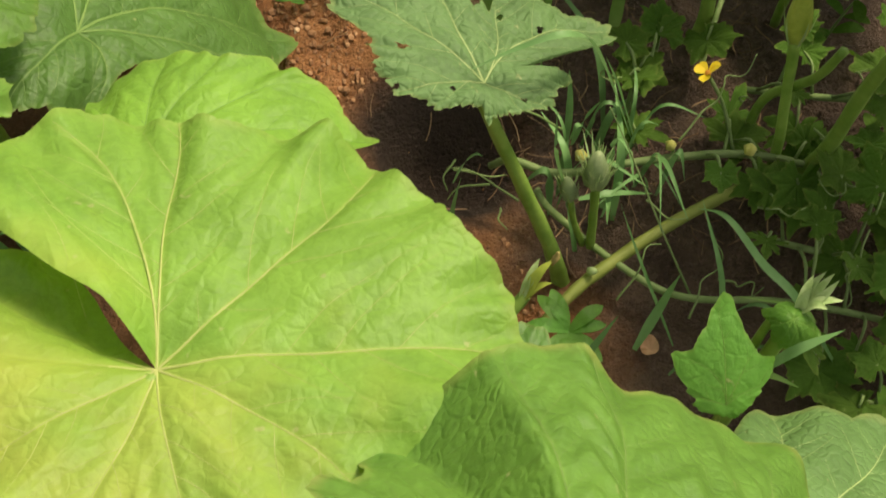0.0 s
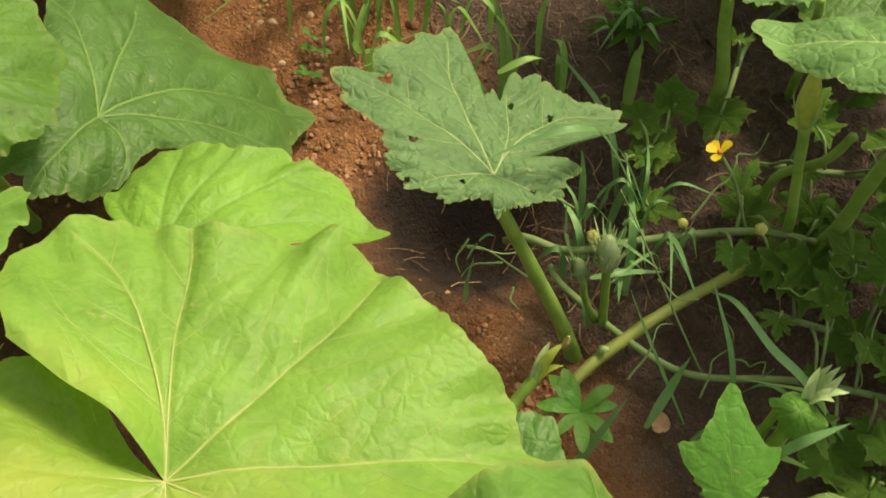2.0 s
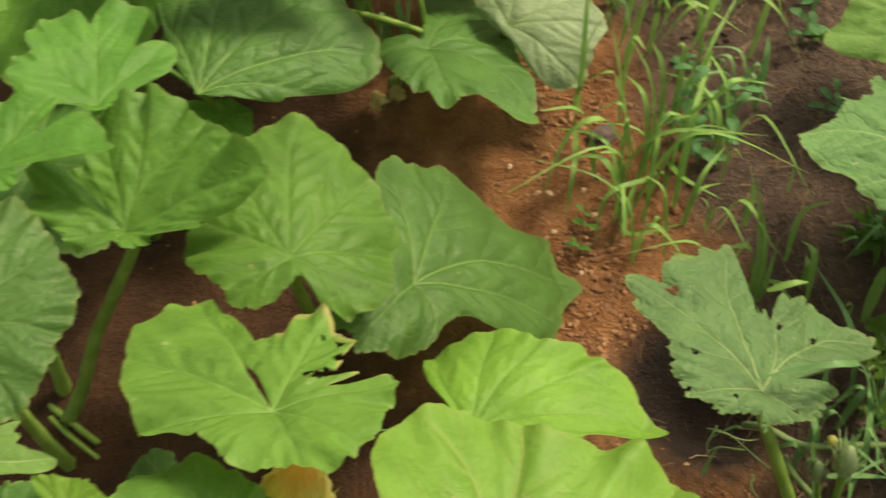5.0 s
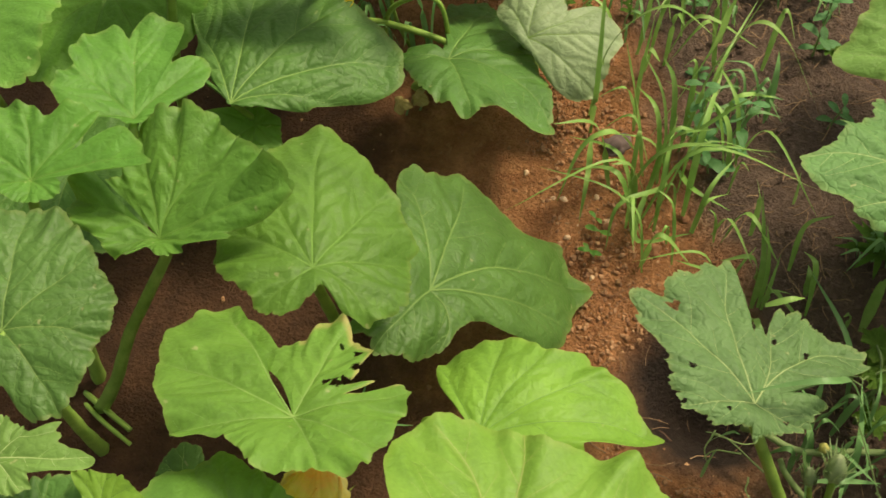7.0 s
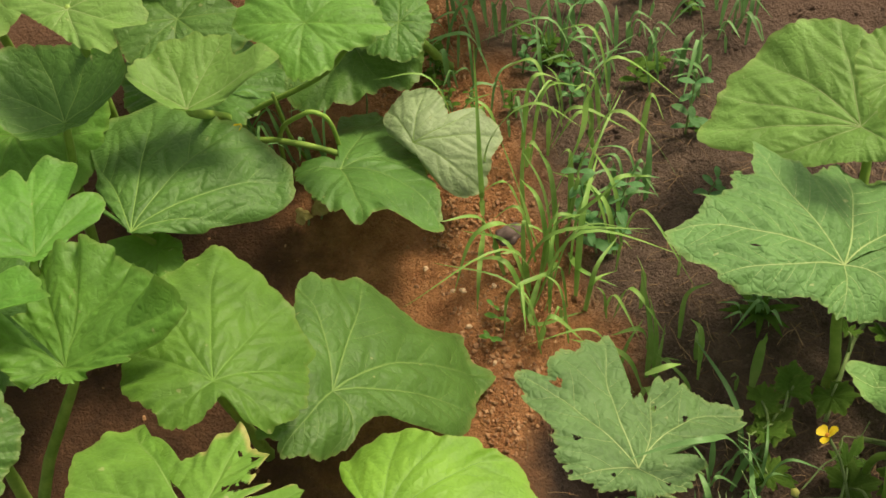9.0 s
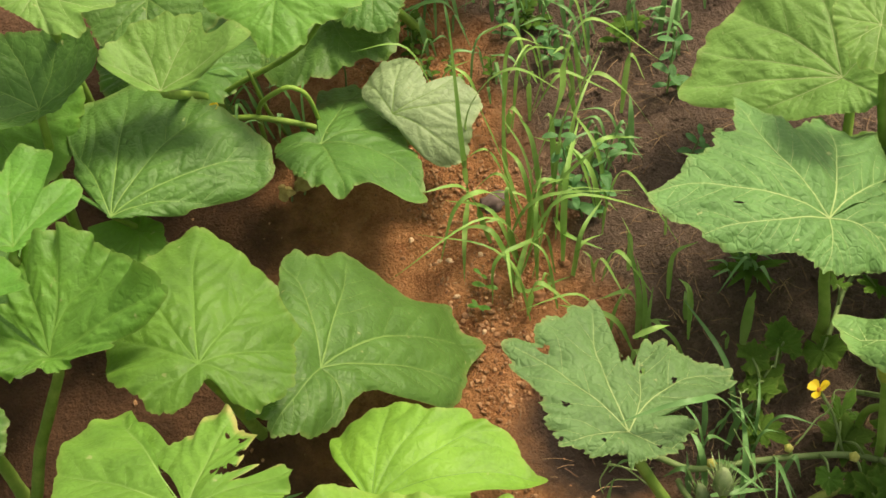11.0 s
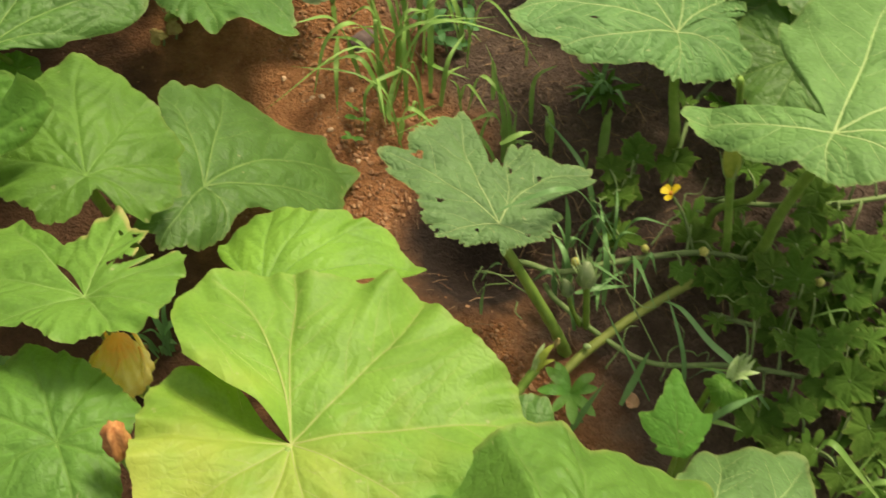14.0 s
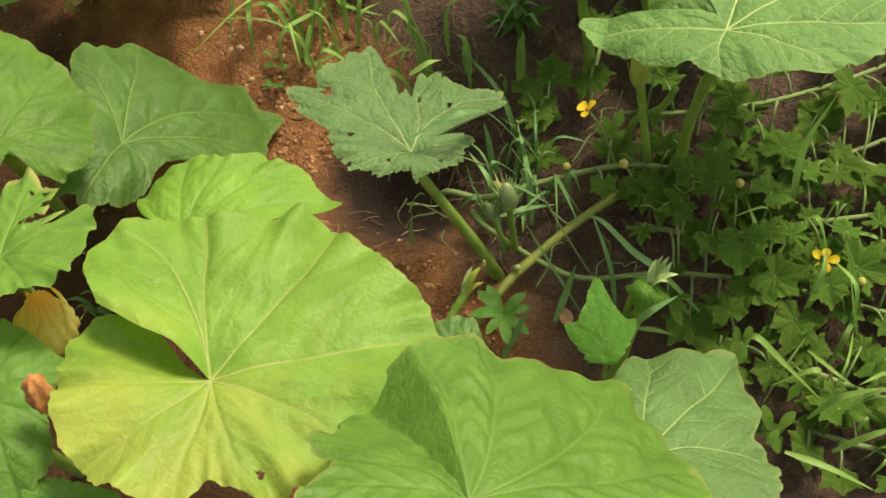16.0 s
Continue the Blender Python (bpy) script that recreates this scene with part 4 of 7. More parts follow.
LEAF["shade_left"] = pumpkin_leaf(at=(-0.433, 0.286, 0.292), slope=(0.10, 0.20), rib=71,
    reach=(7.9, 7.8, 7.6, 7.5, 7.5, 7.6, 7.8, 8.2, 8.5, 8.9, 9.4, 9.5, 8.8, 8.3, 7.9, 7.7, 7.6, 7.3, 6.3, 5.7, 5.2, 4.8, 4.6, 4.4, 4.3, 4.3, 4.3, 4.0, 3.6, 3.3, 3.1, 2.9, 2.8, 2.8, 2.8, 2.8, 2.8, 2.9, 3.0, 3.2, 3.4, 3.8, 4.3, 5.0, 6.0, 7.7, 8.7, 9.3, 9.2, 9.3, 9.6, 8.9, 8.4, 8.1), mat=M_DEEP, cup=0.5, wave=0.03, foot=(-0.47, 0.27), label="dark shaded pumpkin leaf folded along its edge")
LEAF["right"] = pumpkin_leaf(at=(0.3556, 0.229, 0.1764), slope=(-0.40, -0.16), rib=-176,
    reach=(17.9, 16.3, 15.3, 14.5, 14.2, 13.3, 12.1, 10.8, 9.7, 8.7, 7.9, 7.3, 7.0, 6.7, 6.5, 6.4, 6.3, 6.3, 6.3, 6.4, 6.3, 6.2, 6.2, 6.2, 6.2, 6.2, 6.2, 6.1, 6.2, 6.2, 6.3, 6.4, 6.6, 6.8, 7.0, 7.3, 7.7, 7.8, 8.0, 8.2, 8.5, 8.8, 9.2, 9.6, 9.5, 9.4, 9.4, 9.4, 9.4, 9.0, 8.6, 8.2, 7.7, 12.8, 14.0, 9.1, 17.8, 18.1, 18.1, 18.0, 17.5, 17.0, 16.1, 15.7, 16.8, 16.0, 14.7, 13.5, 13.0, 12.6, 13.0, 13.7, 15.1, 17.4, 16.5, 15.3, 14.2, 13.2, 14.2, 13.9, 13.5, 13.3, 13.6, 14.0, 15.4, 14.8, 14.9, 15.1, 16.5, 18.1),
    ribs=((-58, -64), (-111, -105), (-23, -5), (-127, -144), (15, 15), (84, 78), (184, 155)), holes=((0.087, -0.101, 0.0031), (0.021, -0.127, 0.0028), (0.098, 0.003, 0.0012)),
    mat=M_GREYMID, angles=460, rings=58, cup=-0.15, wave=0.03, rough=0.10, chewed=(-1, 361), dry=0.2, pucker=2.2, branches=9, vein_width=0.0015, foot=(0.375, 0.20), label="large grey-green pumpkin leaf with notched edge", sinus=(-147, 3, 0.05, 0))
LEAF["right_back"] = pumpkin_leaf(at=(0.3872, 0.4274, 0.1631), slope=(0.32, 0.23), rib=-179,
    reach=(16.5, 12.5, 11.0, 9.7, 8.6, 7.8, 7.0, 6.3, 5.7, 5.3, 5.0, 4.8, 4.6, 4.5, 4.5, 4.5, 4.6, 4.7, 4.9, 5.1, 5.1, 5.2, 5.4, 5.6, 5.9, 5.9, 5.8, 5.8, 5.8, 5.9, 6.1, 6.2, 6.3, 6.4, 6.6, 6.9, 7.4, 7.8, 8.0, 8.3, 8.8, 9.4, 10.0, 10.5, 11.3, 12.1, 12.7, 13.4, 14.3, 14.4, 14.7, 15.1, 15.0, 15.0, 15.4, 15.9, 16.1, 16.0, 16.7, 17.3),
    ribs=((-8, -7), (-28, -21), (-56, -44), (20, 13), (-87, -85), (-143, -147), (136, 136)),
    mat=M_PALE, angles=380, rings=52, cup=0.05, pucker=1.0, foot=(0.40, 0.36), label="large pale green pumpkin leaf beside bare soil")
LEAF["right_corner"] = pumpkin_leaf(at=(0.399, 0.376, 0.302), slope=(0.00, 0.20), rib=-146,
    reach=(4.4, 4.4, 4.6, 4.7, 4.8, 4.8, 4.9, 5.1, 4.9, 4.6, 4.3, 4.2, 4.1, 4.1, 4.1, 4.2, 4.0, 3.9, 3.8, 3.7, 3.8, 3.8, 3.9, 4.1, 4.4, 4.8, 5.3, 5.2, 5.0, 5.0, 5.0, 5.0, 5.2, 5.4, 5.7, 6.2, 5.9, 5.7, 5.5, 5.4, 5.4, 5.5, 5.3, 5.0, 4.8, 4.7, 4.6, 4.6, 4.4, 4.3, 4.2, 4.2, 4.3, 4.4), mat=M_PALE, foot=(0.45, 0.40), label="pale green pumpkin leaf high above the others")
LEAF["right_front"] = pumpkin_leaf(at=(0.455, 0.006, 0.336), slope=(0.09, -0.29), rib=46,
    reach=(24.1, 24.2, 24.0, 24.1, 24.3, 23.5, 22.4, 21.6, 20.0, 17.8, 16.1, 12.1, 2.3, 2.2, 2.2, 2.5, 2.9, 3.5, 4.4, 6.5, 12.2, 13.5, 12.7, 12.1, 11.2, 10.1, 9.2, 8.6, 8.1, 7.7, 7.4, 7.1, 6.6, 5.9, 5.4, 5.0, 4.9, 5.0, 5.1, 5.2, 5.3, 5.4, 5.6, 5.8, 5.9, 6.0, 6.1, 6.4, 6.5, 6.6, 6.8, 7.1, 7.8, 8.7, 9.6, 10.2, 10.9, 11.8, 12.6, 13.6, 15.0, 15.9, 16.9, 18.1, 19.5, 20.0, 20.6, 21.5, 22.5, 23.1, 23.2, 23.5), ribs=((125, 108), (-170, -152), (-55, -55), (-83, -85), (17, 19), (-22, -22)), mat=M_GREYPALE, angles=380, rings=52, cup=-0.1, wave=0.03, vein_width=0.0016, foot=(0.440, 0.052), thick=0.006, label="large smooth pale green pumpkin leaf with a deep slit")
LEAF["upper_dark"] = pumpkin_leaf(at=(-0.358, 0.461, 0.242), slope=(0.00, 0.10), rib=-79,
    reach=(7.2, 7.2, 7.2, 7.4, 7.6, 8.0, 8.6, 9.0, 9.1, 9.3, 9.5, 8.8, 8.2, 7.8, 7.2, 6.3, 5.7, 5.2, 4.9, 4.7, 4.5, 4.5, 4.4, 4.5, 4.6, 4.6, 4.5, 4.4, 4.4, 4.5, 4.6, 4.8, 5.1, 5.5, 6.1, 6.9, 8.1, 9.1, 8.4, 7.9, 7.5, 7.3, 7.1, 6.9, 6.9, 7.0, 7.1, 7.2, 7.3, 7.5, 7.8, 7.9, 7.5, 7.3), mat=M_DEEP, foot=(-0.34, 0.50), label="dark green pumpkin leaf behind a small pale one")
LEAF["right_flap"] = pumpkin_leaf(at=(0.446, 0.026, 0.328), slope=(0.00, 0.60), rib=124,
    reach=(4.5, 4.1, 3.8, 3.4, 3.2, 3.0, 2.9, 2.7, 2.4, 2.1, 2.0, 1.8, 1.2, 1.2, 1.2, 1.2, 1.2, 1.2, 1.2, 1.2, 1.2, 1.2, 1.2, 1.2, 1.2, 1.2, 1.2, 1.2, 1.2, 1.2, 1.2, 1.2, 1.2, 1.2, 1.2, 1.2, 1.2, 1.2, 1.2, 1.2, 1.2, 1.2, 1.2, 1.2, 1.2, 1.2, 1.2, 1.2, 1.2, 1.2, 1.2, 1.6, 2.8, 3.8), mat=M_GREYPALE, of="right_front")
LEAF["big"] = pumpkin_leaf(at=(0.021, -0.276, 0.379), slope=(-0.03, -0.20), rib=35,
    reach=(16.2, 16.2, 16.2, 16.4, 16.5, 16.4, 16.6, 16.9, 15.7, 15.4, 15.0, 14.8, 14.7, 14.9, 15.3, 15.8, 15.9, 15.7, 15.9, 16.0, 16.0, 15.7, 15.2, 14.2, 12.3, 10.7, 10.3, 10.7, 11.1, 11.4, 11.7, 11.9, 12.2, 12.1, 12.1, 11.9, 11.7, 11.6, 11.5, 11.5, 11.5, 11.5, 11.5, 11.5, 11.4, 11.4, 11.2, 11.2, 11.0, 10.7, 10.5, 10.5, 10.4, 10.3, 10.3, 10.3, 10.1, 9.9, 9.3, 8.6, 8.5, 8.8, 9.3, 10.0, 11.1, 11.5, 11.8, 11.7, 12.4, 12.8, 13.0, 13.1, 13.1, 13.3, 13.6, 14.1, 14.6, 15.1, 15.7, 16.6, 17.6, 18.4, 19.1, 17.9, 17.6, 17.3, 17.0, 16.6, 16.3, 16.1),
    ribs=((60, 58), (59, 81), (11, 18), (-27, -29), (-59, -68), (-115, -103), (147, 140), (188, 178), (-131, -141), (125, 117)), holes=((-0.015, -0.09, 0.0021),),
    mat=M_YELLOW, angles=520, rings=72, cup=0.0, wave=0.05, waves=7, teeth=0.012, frill=0.04, pucker=0.7, vein_width=0.0011, lift=-0.020, sinus=(102, 0, 0.030, -5), foot=(0.0, -0.24), label="very large yellow-green pumpkin leaf with yellowing veins")
LEAF["fold"] = pumpkin_leaf(at=(0.202, -0.414, 0.474), slope=(-0.59, -0.63), rib=102,
    reach=(16.2, 15.9, 15.6, 14.4, 12.9, 11.9, 11.7, 12.1, 11.7, 11.4, 11.1, 10.2, 8.7, 8.7, 8.7, 9.1, 9.9, 10.6, 10.9, 11.1, 11.1, 11.1, 10.7, 10.3, 9.9, 9.3, 8.8, 8.5, 7.9, 7.4, 7.0, 6.7, 6.5, 6.3, 6.1, 6.0, 5.9, 5.9, 5.9, 6.0, 6.1, 6.3, 6.5, 6.8, 7.1, 7.6, 8.1, 8.8, 9.7, 10.8, 11.9, 13.2, 14.8, 16.0, 17.6, 19.3, 20.3, 21.2, 21.9, 22.6, 23.1, 23.7, 24.5, 24.8, 22.2, 19.4, 18.5, 18.0, 17.7, 17.3, 16.9, 16.5),
    ribs=((-34, -19), (-67, -45), (-4, -3), (-75, -73), (27, 33), (82, 83)),
    mat=M_LUSH, angles=420, rings=60, cup=-0.1, crease=2.7, wave=0.03, teeth=0.014, pucker=2.0, branches=10, bulge=0.03, dry=0.5, vein_width=0.0009, vein=M_VEIN, foot=(0.19, -0.30), label="large pumpkin leaf with a darker folded side")
LEAF["low_right"] = pumpkin_leaf(at=(0.3432, -0.3218, 0.1922), slope=(-0.23, -0.47), rib=55,
    reach=(18.2, 16.7, 15.5, 14.7, 12.2, 10.1, 8.5, 7.5, 6.5, 5.8, 5.4, 5.1, 4.9, 4.7, 4.6, 4.5, 4.5, 4.5, 4.7, 4.9, 5.2, 5.7, 5.9, 6.3, 6.9, 7.8, 8.6, 9.2, 10.1, 10.9, 10.9, 11.2, 11.6, 11.6, 11.5, 11.7, 12.0, 11.9, 12.0, 12.3, 12.6, 13.1, 12.7, 12.2, 14.3, 15.5, 16.9, 19.4),
    ribs=((-10, -10), (-29, -52), (16, 17), (-116, -119), (179, 178), (46, 53)),
    mat=M_GREYMID, angles=420, rings=56, cup=-0.1, teeth=0.016, pucker=0.8, dry=0.4, foot=(0.36, -0.25), label="plain mid green pumpkin leaf with browned tip")
LEAF["low_left"] = pumpkin_leaf(at=(-0.162, -0.265, 0.330), slope=(0.00, 0.00), rib=70,
    reach=(6.7, 6.9, 7.0, 7.3, 7.7, 8.2, 9.1, 9.5, 9.4, 9.5, 9.6, 9.9, 9.6, 9.4, 9.4, 9.5, 9.7, 9.4, 9.0, 8.9, 8.8, 8.9, 9.0, 9.1, 8.9, 8.9, 8.9, 9.1, 9.4, 9.6, 9.3, 9.0, 8.9, 8.7, 8.1, 7.8, 7.5, 7.0, 6.5, 5.8, 5.3, 5.0, 5.0, 5.1, 5.2, 5.4, 5.7, 6.0, 6.5, 6.5, 6.3, 6.2, 6.3, 6.4), mat=M_LUSH, angles=380, rings=52, cup=-0.2, foot=(-0.20, -0.22), label="broad mid green pumpkin leaf beside a withered flower")
LEAF["left_edge"] = pumpkin_leaf(at=(-0.383, -0.134, 0.360), slope=(0.00, 0.10), rib=102,
    reach=(10.3, 10.2, 10.2, 9.8, 9.4, 9.1, 9.0, 8.6, 7.8, 7.2, 6.8, 6.5, 6.3, 6.2, 6.2, 6.2, 6.4, 6.4, 6.1, 5.8, 5.7, 5.6, 5.6, 5.7, 5.9, 6.2, 5.4, 4.7, 4.3, 4.7, 6.6, 7.6, 7.8, 8.0, 7.9, 7.7, 7.6, 7.6, 7.6, 7.1, 7.2, 8.0, 8.2, 8.5, 8.6, 8.5, 8.5, 8.7, 9.0, 9.3, 9.6, 10.1, 10.8, 10.5), mat=M_DEEP, angles=380, rings=52, cup=-0.1, foot=(-0.43, -0.10), label="large mid green pumpkin leaf overhanging a stalk")
LEAF["ragged"] = pumpkin_leaf(at=(-0.331, -0.237, 0.400), slope=(0.00, 0.10), rib=11,
    reach=(7.0, 5.8, 4.7, 4.7, 4.7, 4.8, 3.1, 2.8, 2.8, 2.7, 2.7, 2.8, 2.9, 3.0, 3.0, 3.0, 3.1, 3.2, 3.4, 3.7, 4.0, 3.5, 3.1, 2.8, 2.6, 2.4, 2.3, 2.2, 2.2, 2.2, 2.2, 2.3, 2.3, 2.5, 2.6, 2.5, 2.4, 2.3, 2.3, 2.3, 2.3, 2.4, 2.5, 2.6, 2.8, 3.0, 3.2, 3.6, 3.6, 3.3, 3.1, 3.0, 4.1, 6.0), mat=M_PALE, rough=0.08, foot=(-0.40, -0.2), label="ragged pumpkin leaf with chewed dry edge")
LEAF["low_light"] = pumpkin_leaf(at=(-0.268, -0.243, 0.359), slope=(0.00, 0.10), rib=135,
    reach=(2.7, 2.9, 2.3, 1.7, 1.3, 1.2, 1.2, 1.2, 1.2, 1.2, 1.2, 1.2, 1.2, 1.2, 1.5, 2.0, 3.0, 3.0, 3.1, 3.2, 3.4, 3.7, 4.1, 4.4, 4.3, 4.4, 4.4, 4.6, 4.8, 4.8, 4.5, 4.2, 4.1, 4.0, 3.9, 3.6, 3.4, 3.3, 3.1, 2.9, 2.8, 2.7, 2.6, 2.6, 2.5, 2.4, 2.3, 2.3, 2.3, 2.3, 2.3, 2.4, 2.5, 2.6), mat=M_BRIGHT, cup=0.3, foot=(-0.28, -0.20), label="bright green cupped pumpkin leaf")
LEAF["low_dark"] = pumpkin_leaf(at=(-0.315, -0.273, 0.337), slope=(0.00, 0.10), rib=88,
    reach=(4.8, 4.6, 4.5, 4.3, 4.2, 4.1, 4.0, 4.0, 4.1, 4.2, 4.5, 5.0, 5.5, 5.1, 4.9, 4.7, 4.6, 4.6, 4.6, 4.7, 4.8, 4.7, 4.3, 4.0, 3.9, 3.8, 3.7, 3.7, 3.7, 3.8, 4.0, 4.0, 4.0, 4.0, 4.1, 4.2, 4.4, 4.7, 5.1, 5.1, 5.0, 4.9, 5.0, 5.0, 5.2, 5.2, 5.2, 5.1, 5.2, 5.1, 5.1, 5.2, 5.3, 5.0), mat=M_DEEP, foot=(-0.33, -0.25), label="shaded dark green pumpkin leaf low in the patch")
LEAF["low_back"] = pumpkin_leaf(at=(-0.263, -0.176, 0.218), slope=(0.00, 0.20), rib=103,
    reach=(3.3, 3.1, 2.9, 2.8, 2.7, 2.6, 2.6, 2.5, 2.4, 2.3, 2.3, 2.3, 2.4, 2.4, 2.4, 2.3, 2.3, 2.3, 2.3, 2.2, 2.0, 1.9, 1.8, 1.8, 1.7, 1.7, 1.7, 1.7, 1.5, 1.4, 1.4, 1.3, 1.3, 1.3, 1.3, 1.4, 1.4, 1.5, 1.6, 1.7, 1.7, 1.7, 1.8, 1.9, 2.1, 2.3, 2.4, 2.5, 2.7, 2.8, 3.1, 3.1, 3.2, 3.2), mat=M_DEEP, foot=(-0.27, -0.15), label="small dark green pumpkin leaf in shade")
LEAF["low_corner"] = pumpkin_leaf(at=(-0.097, -0.347, 0.330), slope=(0.00, 0.00), rib=124,
    reach=(2.5, 2.8, 3.2, 3.4, 3.5, 3.6, 3.6, 3.4, 3.3, 3.2, 3.2, 3.2, 3.2, 3.1, 2.9, 2.7, 2.6, 2.6, 2.5, 2.5, 2.6, 2.7, 2.8, 3.0, 3.1, 3.1, 3.1, 3.2, 3.3, 3.5, 3.7, 4.0, 4.5, 4.4, 4.2, 4.0, 3.9, 3.5, 2.9, 2.6, 2.3, 2.1, 2.0, 1.9, 1.8, 1.8, 1.7, 1.7, 1.8, 1.8, 1.9, 2.1, 2.2, 2.3), mat=M_MID, foot=(-0.10, -0.30), label="mid green pumpkin leaf under a larger one")
LEAF["pointed"] = pumpkin_leaf(at=(0.3363, -0.2036, 0.1515), slope=(0.03, 0.72), rib=93,
    reach=(7.4, 6.5, 5.6, 4.9, 4.4, 4.2, 4.5, 4.9, 4.2, 3.5, 2.9, 2.5, 2.1, 1.9, 2.2, 1.9, 1.7, 1.4, 1.2, 1.1, 1.0, 0.9, 0.8, 0.8, 0.8, 0.8, 0.8, 0.8, 0.8, 0.8, 0.9, 0.9, 1.0, 1.1, 1.1, 1.1, 1.1, 1.1, 1.2, 1.2, 1.3, 1.4, 1.6, 1.7, 1.9, 2.2, 2.6, 3.1, 3.8, 4.4, 4.0, 3.8, 4.0, 4.4, 5.0, 5.9),
    ribs=((3, 4), (-20, -27), (3, 45), (-43, -61), (71, 73)),
    mat=M_FRESH, angles=200, rings=28, cup=-0.1, wave=0.02, teeth=0.09, bulge=0.010, ripple=0.1, pucker=0.15, frill=0.02, foot=(0.335, -0.215), thick=0.003, label="small pointed young pumpkin leaf with toothed edge")
LEAF["behind_stem"] = pumpkin_leaf(at=(0.196, -0.211, 0.165), slope=(0.00, 0.20), rib=85,
    reach=(5.3, 5.1, 5.1, 5.0, 4.8, 4.7, 4.6, 4.5, 3.8, 3.4, 3.1, 2.8, 2.7, 2.6, 2.5, 2.5, 2.5, 2.5, 2.6, 2.5, 2.4, 2.4, 2.4, 2.5, 2.5, 2.6, 2.8, 2.8, 2.7, 2.7, 2.7, 2.7, 2.8, 2.9, 2.8, 2.7, 2.7, 2.7, 2.7, 2.8, 2.9, 3.1, 3.2, 3.3, 3.3, 3.5, 3.6, 3.9, 4.1, 4.4, 4.8, 5.3, 5.2, 5.2), mat=M_DEEP, cup=-0.1, foot=(0.20, -0.20), label="small dark pumpkin leaf behind a cut stalk")
LEAF["young"] = pumpkin_leaf(at=(0.375, -0.152, 0.172), slope=(0.00, 0.40), rib=-18,
    reach=(2.7, 2.4, 1.9, 1.6, 1.4, 1.2, 1.2, 1.2, 1.2, 1.2, 1.2, 1.2, 1.2, 1.2, 1.2, 1.2, 1.2, 1.2, 1.2, 1.2, 1.2, 1.2, 1.2, 1.2, 1.2, 1.4, 1.6, 1.6, 1.5, 1.4, 1.3, 1.2, 1.2, 1.2, 1.3, 1.3, 1.4, 1.5, 1.6, 1.7, 1.7, 1.8, 1.9, 1.8, 1.8, 1.8, 1.9, 1.9, 1.9, 2.0, 2.1, 2.3, 2.4, 2.5), mat=M_FRESH, cup=-1.0, foot=(0.345, -0.190), thick=0.004, label="tiny unfolding pumpkin leaf at a shoot tip")
# fill_a to fill_j: generic leaves added to close gaps and shade the soil
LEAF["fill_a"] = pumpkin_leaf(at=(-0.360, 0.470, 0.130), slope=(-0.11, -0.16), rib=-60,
    reach=(10.8, 10.0, 9.2, 9.3, 10.4, 10.0, 9.4, 9.1, 8.9, 8.2, 7.6, 5.7, 1.9, 6.2, 8.2, 8.7, 9.2, 9.1, 8.9, 9.8, 10.2, 9.8, 10.1, 9.9), mat=M_DEEP, foot=(-0.38, 0.50), label="added shaded pumpkin leaf low among stalks")
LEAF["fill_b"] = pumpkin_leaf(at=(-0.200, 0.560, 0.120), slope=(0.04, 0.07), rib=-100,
    reach=(12.0, 11.0, 10.6, 9.8, 11.5, 11.0, 10.1, 10.1, 10.3, 9.3, 9.1, 6.8, 2.2, 6.5, 8.8, 9.2, 9.4, 10.1, 10.4, 10.0, 10.3, 10.5, 10.4, 11.5), mat=M_DEEP, foot=(-0.22, 0.60), label="added shaded pumpkin leaf behind stalks")
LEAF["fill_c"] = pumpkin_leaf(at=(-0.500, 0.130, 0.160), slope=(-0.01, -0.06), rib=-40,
    reach=(12.7, 11.0, 10.6, 10.0, 11.1, 10.3, 9.8, 10.7, 9.6, 9.3, 9.1, 6.2, 2.1, 6.3, 9.0, 9.4, 9.5, 10.1, 9.6, 10.5, 10.3, 10.6, 11.2, 12.1), mat=M_DEEP, foot=(-0.52, 0.16), label="added shaded pumpkin leaf under lobed leaves")
LEAF["fill_d"] = pumpkin_leaf(at=(-0.520, 0.320, 0.200), slope=(0.09, 0.18), rib=-90,
    reach=(12.3, 12.2, 12.3, 11.7, 11.8, 12.1, 11.1, 11.7, 10.4, 9.7, 9.4, 6.8, 2.3, 7.5, 9.3, 9.5, 10.1, 10.8, 11.3, 11.3, 11.6, 10.7, 12.3, 12.4), mat=M_MID, foot=(-0.54, 0.34), label="added mid green pumpkin leaf deep in the patch")
LEAF["fill_e"] = pumpkin_leaf(at=(-0.400, 0.620, 0.250), slope=(-0.12, -0.18), rib=-80,
    reach=(13.4, 13.0, 12.9, 11.7, 12.2, 12.5, 11.5, 13.0, 11.1, 11.0, 10.6, 7.6, 2.7, 7.7, 10.0, 10.8, 10.9, 12.1, 11.5, 13.1, 13.4, 12.2, 11.9, 13.1), mat=M_MID, foot=(-0.42, 0.66), label="added mid green pumpkin leaf at the back of the bed")
LEAF["fill_f"] = pumpkin_leaf(at=(-0.600, 0.480, 0.300), slope=(-0.10, -0.12), rib=-60,
    reach=(13.7, 14.1, 12.1, 11.6, 13.5, 12.6, 12.5, 12.1, 12.1, 11.1, 10.7, 8.0, 2.6, 7.3, 9.9, 11.4, 12.1, 12.9, 11.6, 12.7, 13.3, 12.4, 13.1, 13.6), mat=M_PALE, foot=(-0.62, 0.52), label="added pale green pumpkin leaf at the back of the bed")
